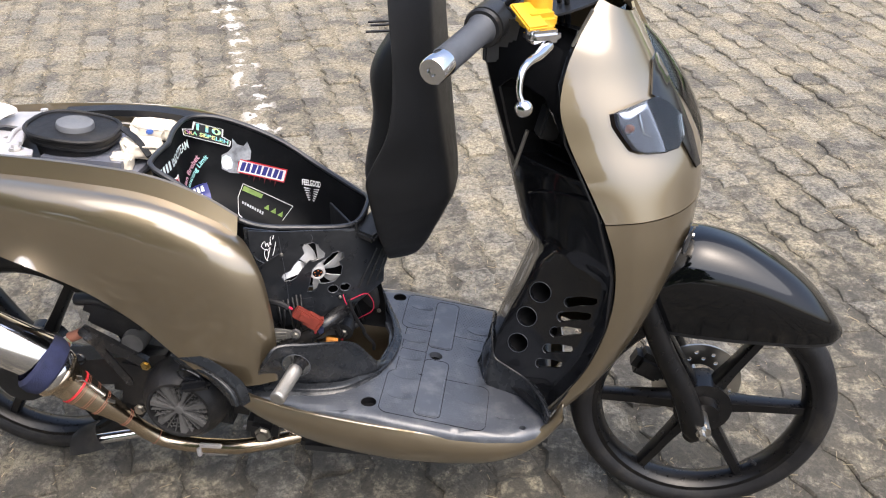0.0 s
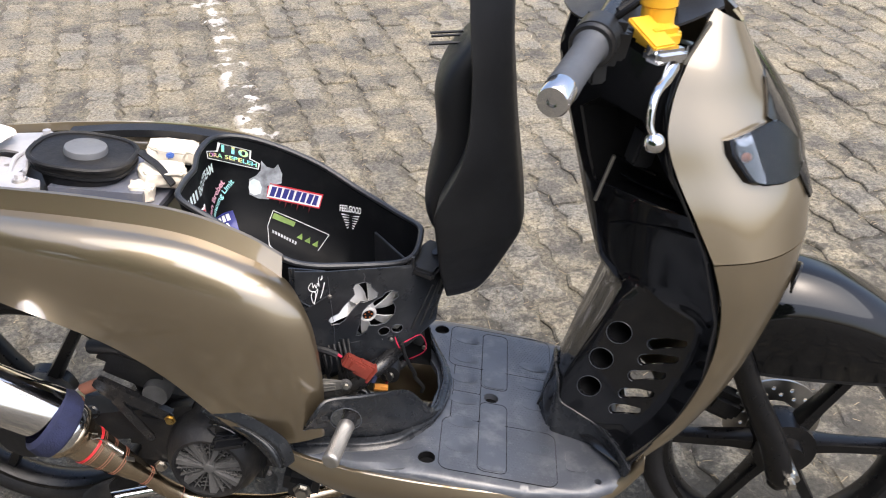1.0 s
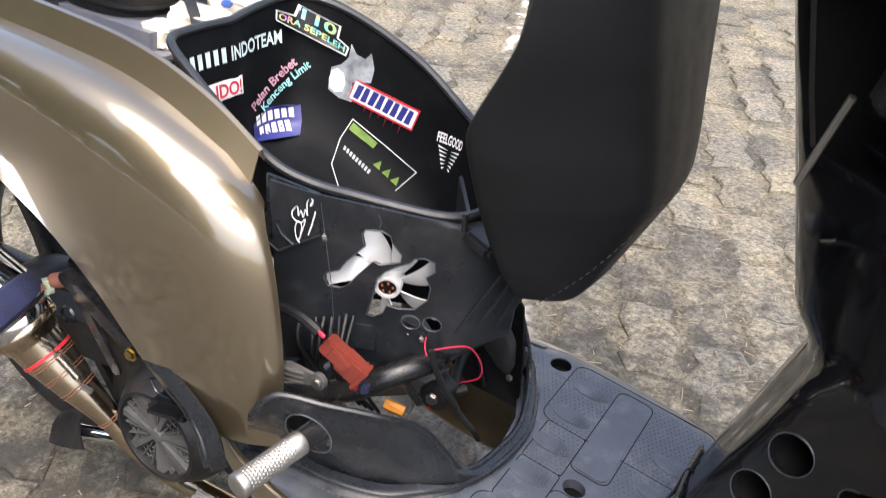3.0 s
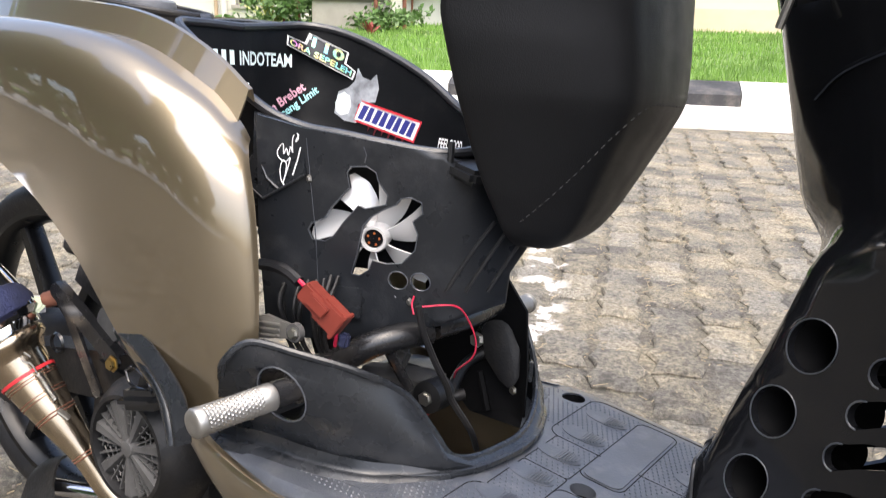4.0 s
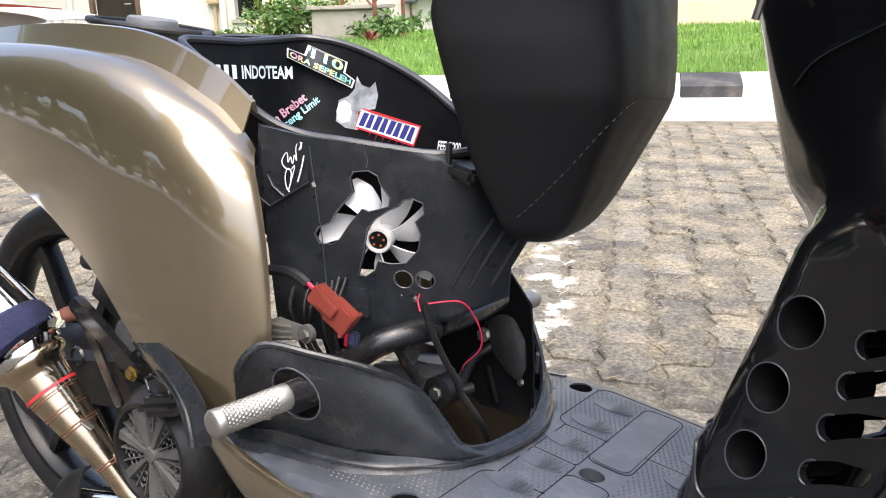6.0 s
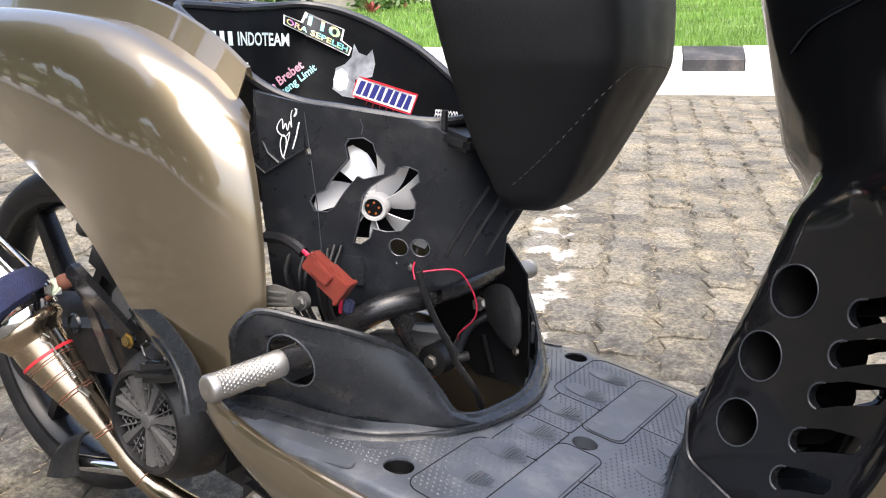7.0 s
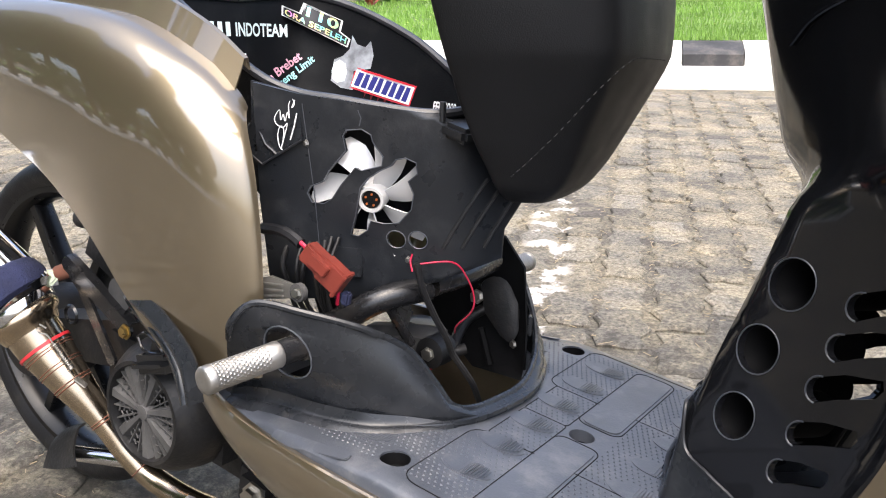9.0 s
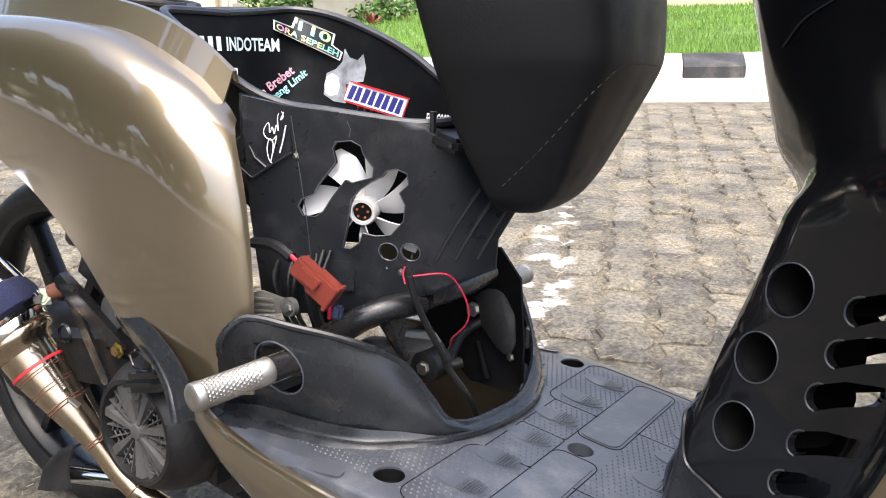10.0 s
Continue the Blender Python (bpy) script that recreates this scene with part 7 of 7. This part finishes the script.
tuft("agave", "pale striped spiky garden plant", -4.95, 11.2, 26, 0.95, 0.035, LEAF_YELLOW, 3)
tuft("agave", "pale striped spiky garden plant", -4.35, 11.6, 22, 0.8, 0.03, LEAF_YELLOW, 5)
tuft("red_plant", "small red-leaved garden plant", -3.0, 9.6, 18, 0.22, 0.03, LEAF_RED, 7)
for i, (u, v, sx, sz, n, mat) in enumerate(((-4.7, 11.0, 0.7, 0.35, 1500, LEAF), (-4.0, 10.9, 0.5, 0.3, 900, LEAF), (-4.3, 12.2, 0.6, 1.0, 1300, LEAF_YELLOW), (-3.1, 10.6, 0.6, 0.25, 800, LEAF), (-10.8, 11.5, 0.7, 0.5, 1200, LEAF), (-11.6, 12.0, 0.8, 1.2, 1400, LEAF))):
    sh = thing("shrub", "green leafy garden shrub by the building", "shrub", at_uv(u, v, 0.22), group="shrubs by the building")
    leaf_cloud("foliage", n, (0, 0, sz * 0.7), (sx, sx, sz), 0.09, mat, sh, 20 + i)
    part("stem", tube([(0, 0, -0.02), (0.02, 0.02, sz * 0.5), (0.05, -0.03, sz)], [0.02, 0.014, 0.006], 10, 6), RUST, sh)


def tree(x, y, height, seed):
    tr_ = thing("tree", "leafy dark green tree beyond the far kerb", "tree", (x, y, 0.1), group="trees beyond the far kerb")
    rr = random.Random(seed)
    part("trunk", tube([(0, 0, -0.1), (0.1, 0.05, height * 0.25), (0.0, 0.1, height * 0.5), (0.1, 0, height * 0.8)], [0.2, 0.15, 0.1, 0.03], 16, 10), RUST, tr_)
    for k in range(5):
        a = k * 1.3 + rr.random()
        part("limb", tube([(0.05, 0.06, height * (0.3 + 0.08 * k)), (math.cos(a) * height * 0.15, math.sin(a) * height * 0.15, height * (0.45 + 0.08 * k)), (math.cos(a) * height * 0.3, math.sin(a) * height * 0.3, height * (0.55 + 0.08 * k))], [0.07, 0.05, 0.015], 10, 7), RUST, tr_)
    leaf_cloud("crown", 9000, (0, 0, height * 0.56), (height * 0.34, height * 0.34, height * 0.5), 0.6, LEAF, tr_, seed)


def far_side(s, d, z=0.0):
    """A point beyond the far kerb: s along it, d behind it."""
    a = radians(134)
    return Vector((math.cos(a) * s - math.sin(a) * (8.0 + d), math.sin(a) * s + math.cos(a) * (8.0 + d), z))


for i in range(12):
    p = far_side(-13.5 + 1.85 * i + 0.5 * math.sin(i * 5), 2.6 + 1.4 * (i % 2))
    tree(p.x, p.y, 8.6 + 1.4 * math.sin(i * 2.3), 40 + i)
for i in range(8):
    sh = thing("shrub", "dark green leafy shrub under the trees", "shrub", far_side(-12.5 + 2.6 * i, 1.5 + 0.4 * (i % 3), 0.15), group="shrubs under the trees")
    leaf_cloud("foliage", 900, (0, 0, 0.6), (1.3, 1.3, 0.8), 0.22, LEAF, sh, 80 + i)
    part("stem", tube([(0, 0, -0.05), (0.05, 0.02, 0.5), (0.1, -0.03, 0.9)], [0.03, 0.02, 0.01], 10, 6), RUST, sh)
tagged(part("hedge_ground", box((26, 12, 0.28), far_side(-3, 6.34, 0.06), (0, 0, 134)), GRASS_GROUND), "rough grass under the trees", "lawn", kind="structure")

# ---- paving ----
PU, PV = 0.1185, 0.206


def paver_mesh(seed):
    rr = random.Random(seed)
    a, b = PU / 2 - 0.003, PV / 2 - 0.003
    q = 0.013
    out = [(-a + q, -b), (-a * 0.3, -b + 0.003), (a * 0.3, -b - 0.004), (a - q * 0.2, -b), (a - q, -b * 0.5), (a - q * 0.2, -b * 0.2), (a + q * 0.35, 0.0), (a - q, b * 0.5), (a - q * 0.2, b), (a * 0.3, b - 0.003), (-a * 0.3, b + 0.004), (-a + q, b), (-a - q * 0.1, b * 0.5), (-a + q * 0.5, b * 0.2), (-a + q * 1.15, 0), (-a - q * 0.1, -b * 0.5)]
    out = [(x + rr.uniform(-0.0055, 0.0055), y + rr.uniform(-0.0055, 0.0055)) for x, y in out]
    v, f = [], []
    for k, z in ((0.86, 0.001), (0.97, -0.004), (1.0, -0.03)):
        v += [(x * k, y * k, z + rr.uniform(-0.0015, 0.0015)) for x, y in out]
    v.append((0, 0, 0.003))
    n = len(out)
    for i in range(n):
        j = (i + 1) % n
        f += [(3 * n, i, j), (i, n + i, n + j, j), (n + i, 2 * n + i, 2 * n + j, n + j)]
    return v, f


variants = [paver_mesh(100 + k) for k in range(8)]
shapes = []
for k, (v, f) in enumerate(variants):
    me = bpy.data.meshes.new("paver")
    me.from_pydata(v, [], [q[::-1] for q in f])
    me.materials.append(PAVER)
    me.update()
    shapes.append(me)
pavement = tagged(new("pavement"), "old concrete paving blocks with sandy mossy joints", "pavement", kind="structure")
rng = random.Random(11)
jv, jf = [], []
count = 0
cells = []
for i in range(-76, 62):
    for j in range(-17, 22):
        u = i * PU
        v = (j + 0.5 * (i % 2)) * PV
        if v + PV / 2 > KV - 0.01 or v < -3.3:
            continue
        c = at_uv(u, v, 0)
        cells.append(((c - Vector((-0.25, 1.0, 0))).length, u, v, i, j))
cells.sort()
for dist, u, v, i, j in cells:
    k = rng.randrange(8)
    turn = 22 + 180 * rng.randrange(2) + rng.uniform(-2.2, 2.2)
    m = pose(*at_uv(u + rng.uniform(-0.003, 0.003), v + rng.uniform(-0.004, 0.004), rng.uniform(-0.006, 0.004) - 0.002), rng.uniform(-1.6, 1.6), rng.uniform(-1.6, 1.6), turn)
    if count < 300:
        ob = new("paver", shapes[k])
        ob.matrix_world = m
        ob.parent = pavement
        count += 1
    else:
        base = len(jv)
        jv += [m @ Vector(p) for p in variants[k][0]]
        jf += [tuple(base + q for q in f[::-1]) for f in variants[k][1]]
me = bpy.data.meshes.new("far_pavers")
me.from_pydata(jv, [], jf)
me.materials.append(PAVER)
far = tagged(new("far_pavers", me), kind="stuff")
far.parent = pavement

# litter in the joints: dry straw, small stones, moss
vs, fs = [], []
rng = random.Random(31)
for k in range(15000):
    u, v = rng.uniform(-5.5, 2.6), -0.9 + (KV + 0.87) * rng.random() ** 0.75
    if rng.random() < 0.65:
        u = round(u / PU) * PU + PU / 2 + rng.gauss(0, 0.012)
    p = at_uv(u, v, rng.uniform(0.0, 0.006))
    a, l, w = rng.uniform(0, math.tau), rng.uniform(0.004, 0.012) + 0.02 * rng.random() ** 4, rng.uniform(0.0004, 0.001)
    d = Vector((math.cos(a), math.sin(a), rng.uniform(-0.1, 0.15)))
    s = Vector((-d.y, d.x, 0)) * w
    i = len(vs)
    e = p + d * l + Vector((0, 0, 0.001))
    vs += [p - s, p + s, e + s, e - s, p + Vector((0, 0, w * 1.5)), e + Vector((0, 0, w * 1.5))]
    fs += [(i, i + 3, i + 5, i + 4), (i + 1, i + 4, i + 5, i + 2), (i, i + 1, i + 2, i + 3)]
me = bpy.data.meshes.new("straw_litter")
me.from_pydata(vs, [], fs)
me.materials.append(STRAW)
tagged(new("straw_litter", me), "dry straw and leaf litter on paving", "litter", kind="stuff")
vs, fs = [], []
for k in range(2600):
    u, v = rng.uniform(-5.0, 2.6), rng.uniform(-1.2, KV - 0.03)
    if rng.random() < 0.6:
        u = round(u / PU) * PU + PU / 2 + rng.gauss(0, 0.014)
    p = at_uv(u, v, 0.001)
    r = rng.choice((0.0015, 0.002, 0.003, 0.004, 0.006))
    i = len(vs)
    o = [Vector((rng.uniform(0.7, 1.3) * math.cos(t), rng.uniform(0.7, 1.3) * math.sin(t), 0)) * r for t in (0, 1.26, 2.51, 3.77, 5.03)]
    vs += [p + q for q in o] + [p + q * 0.6 + Vector((0, 0, r * 0.8)) for q in o]
    fs += [(i + q, i + (q + 1) % 5, i + 5 + (q + 1) % 5, i + 5 + q) for q in range(5)] + [tuple(i + 5 + q for q in range(5))]
me = bpy.data.meshes.new("gravel")
me.from_pydata(vs, [], fs)
me.materials.append(PEBBLE)
tagged(new("gravel", me), "small stones and grit on paving", "gravel", kind="stuff")
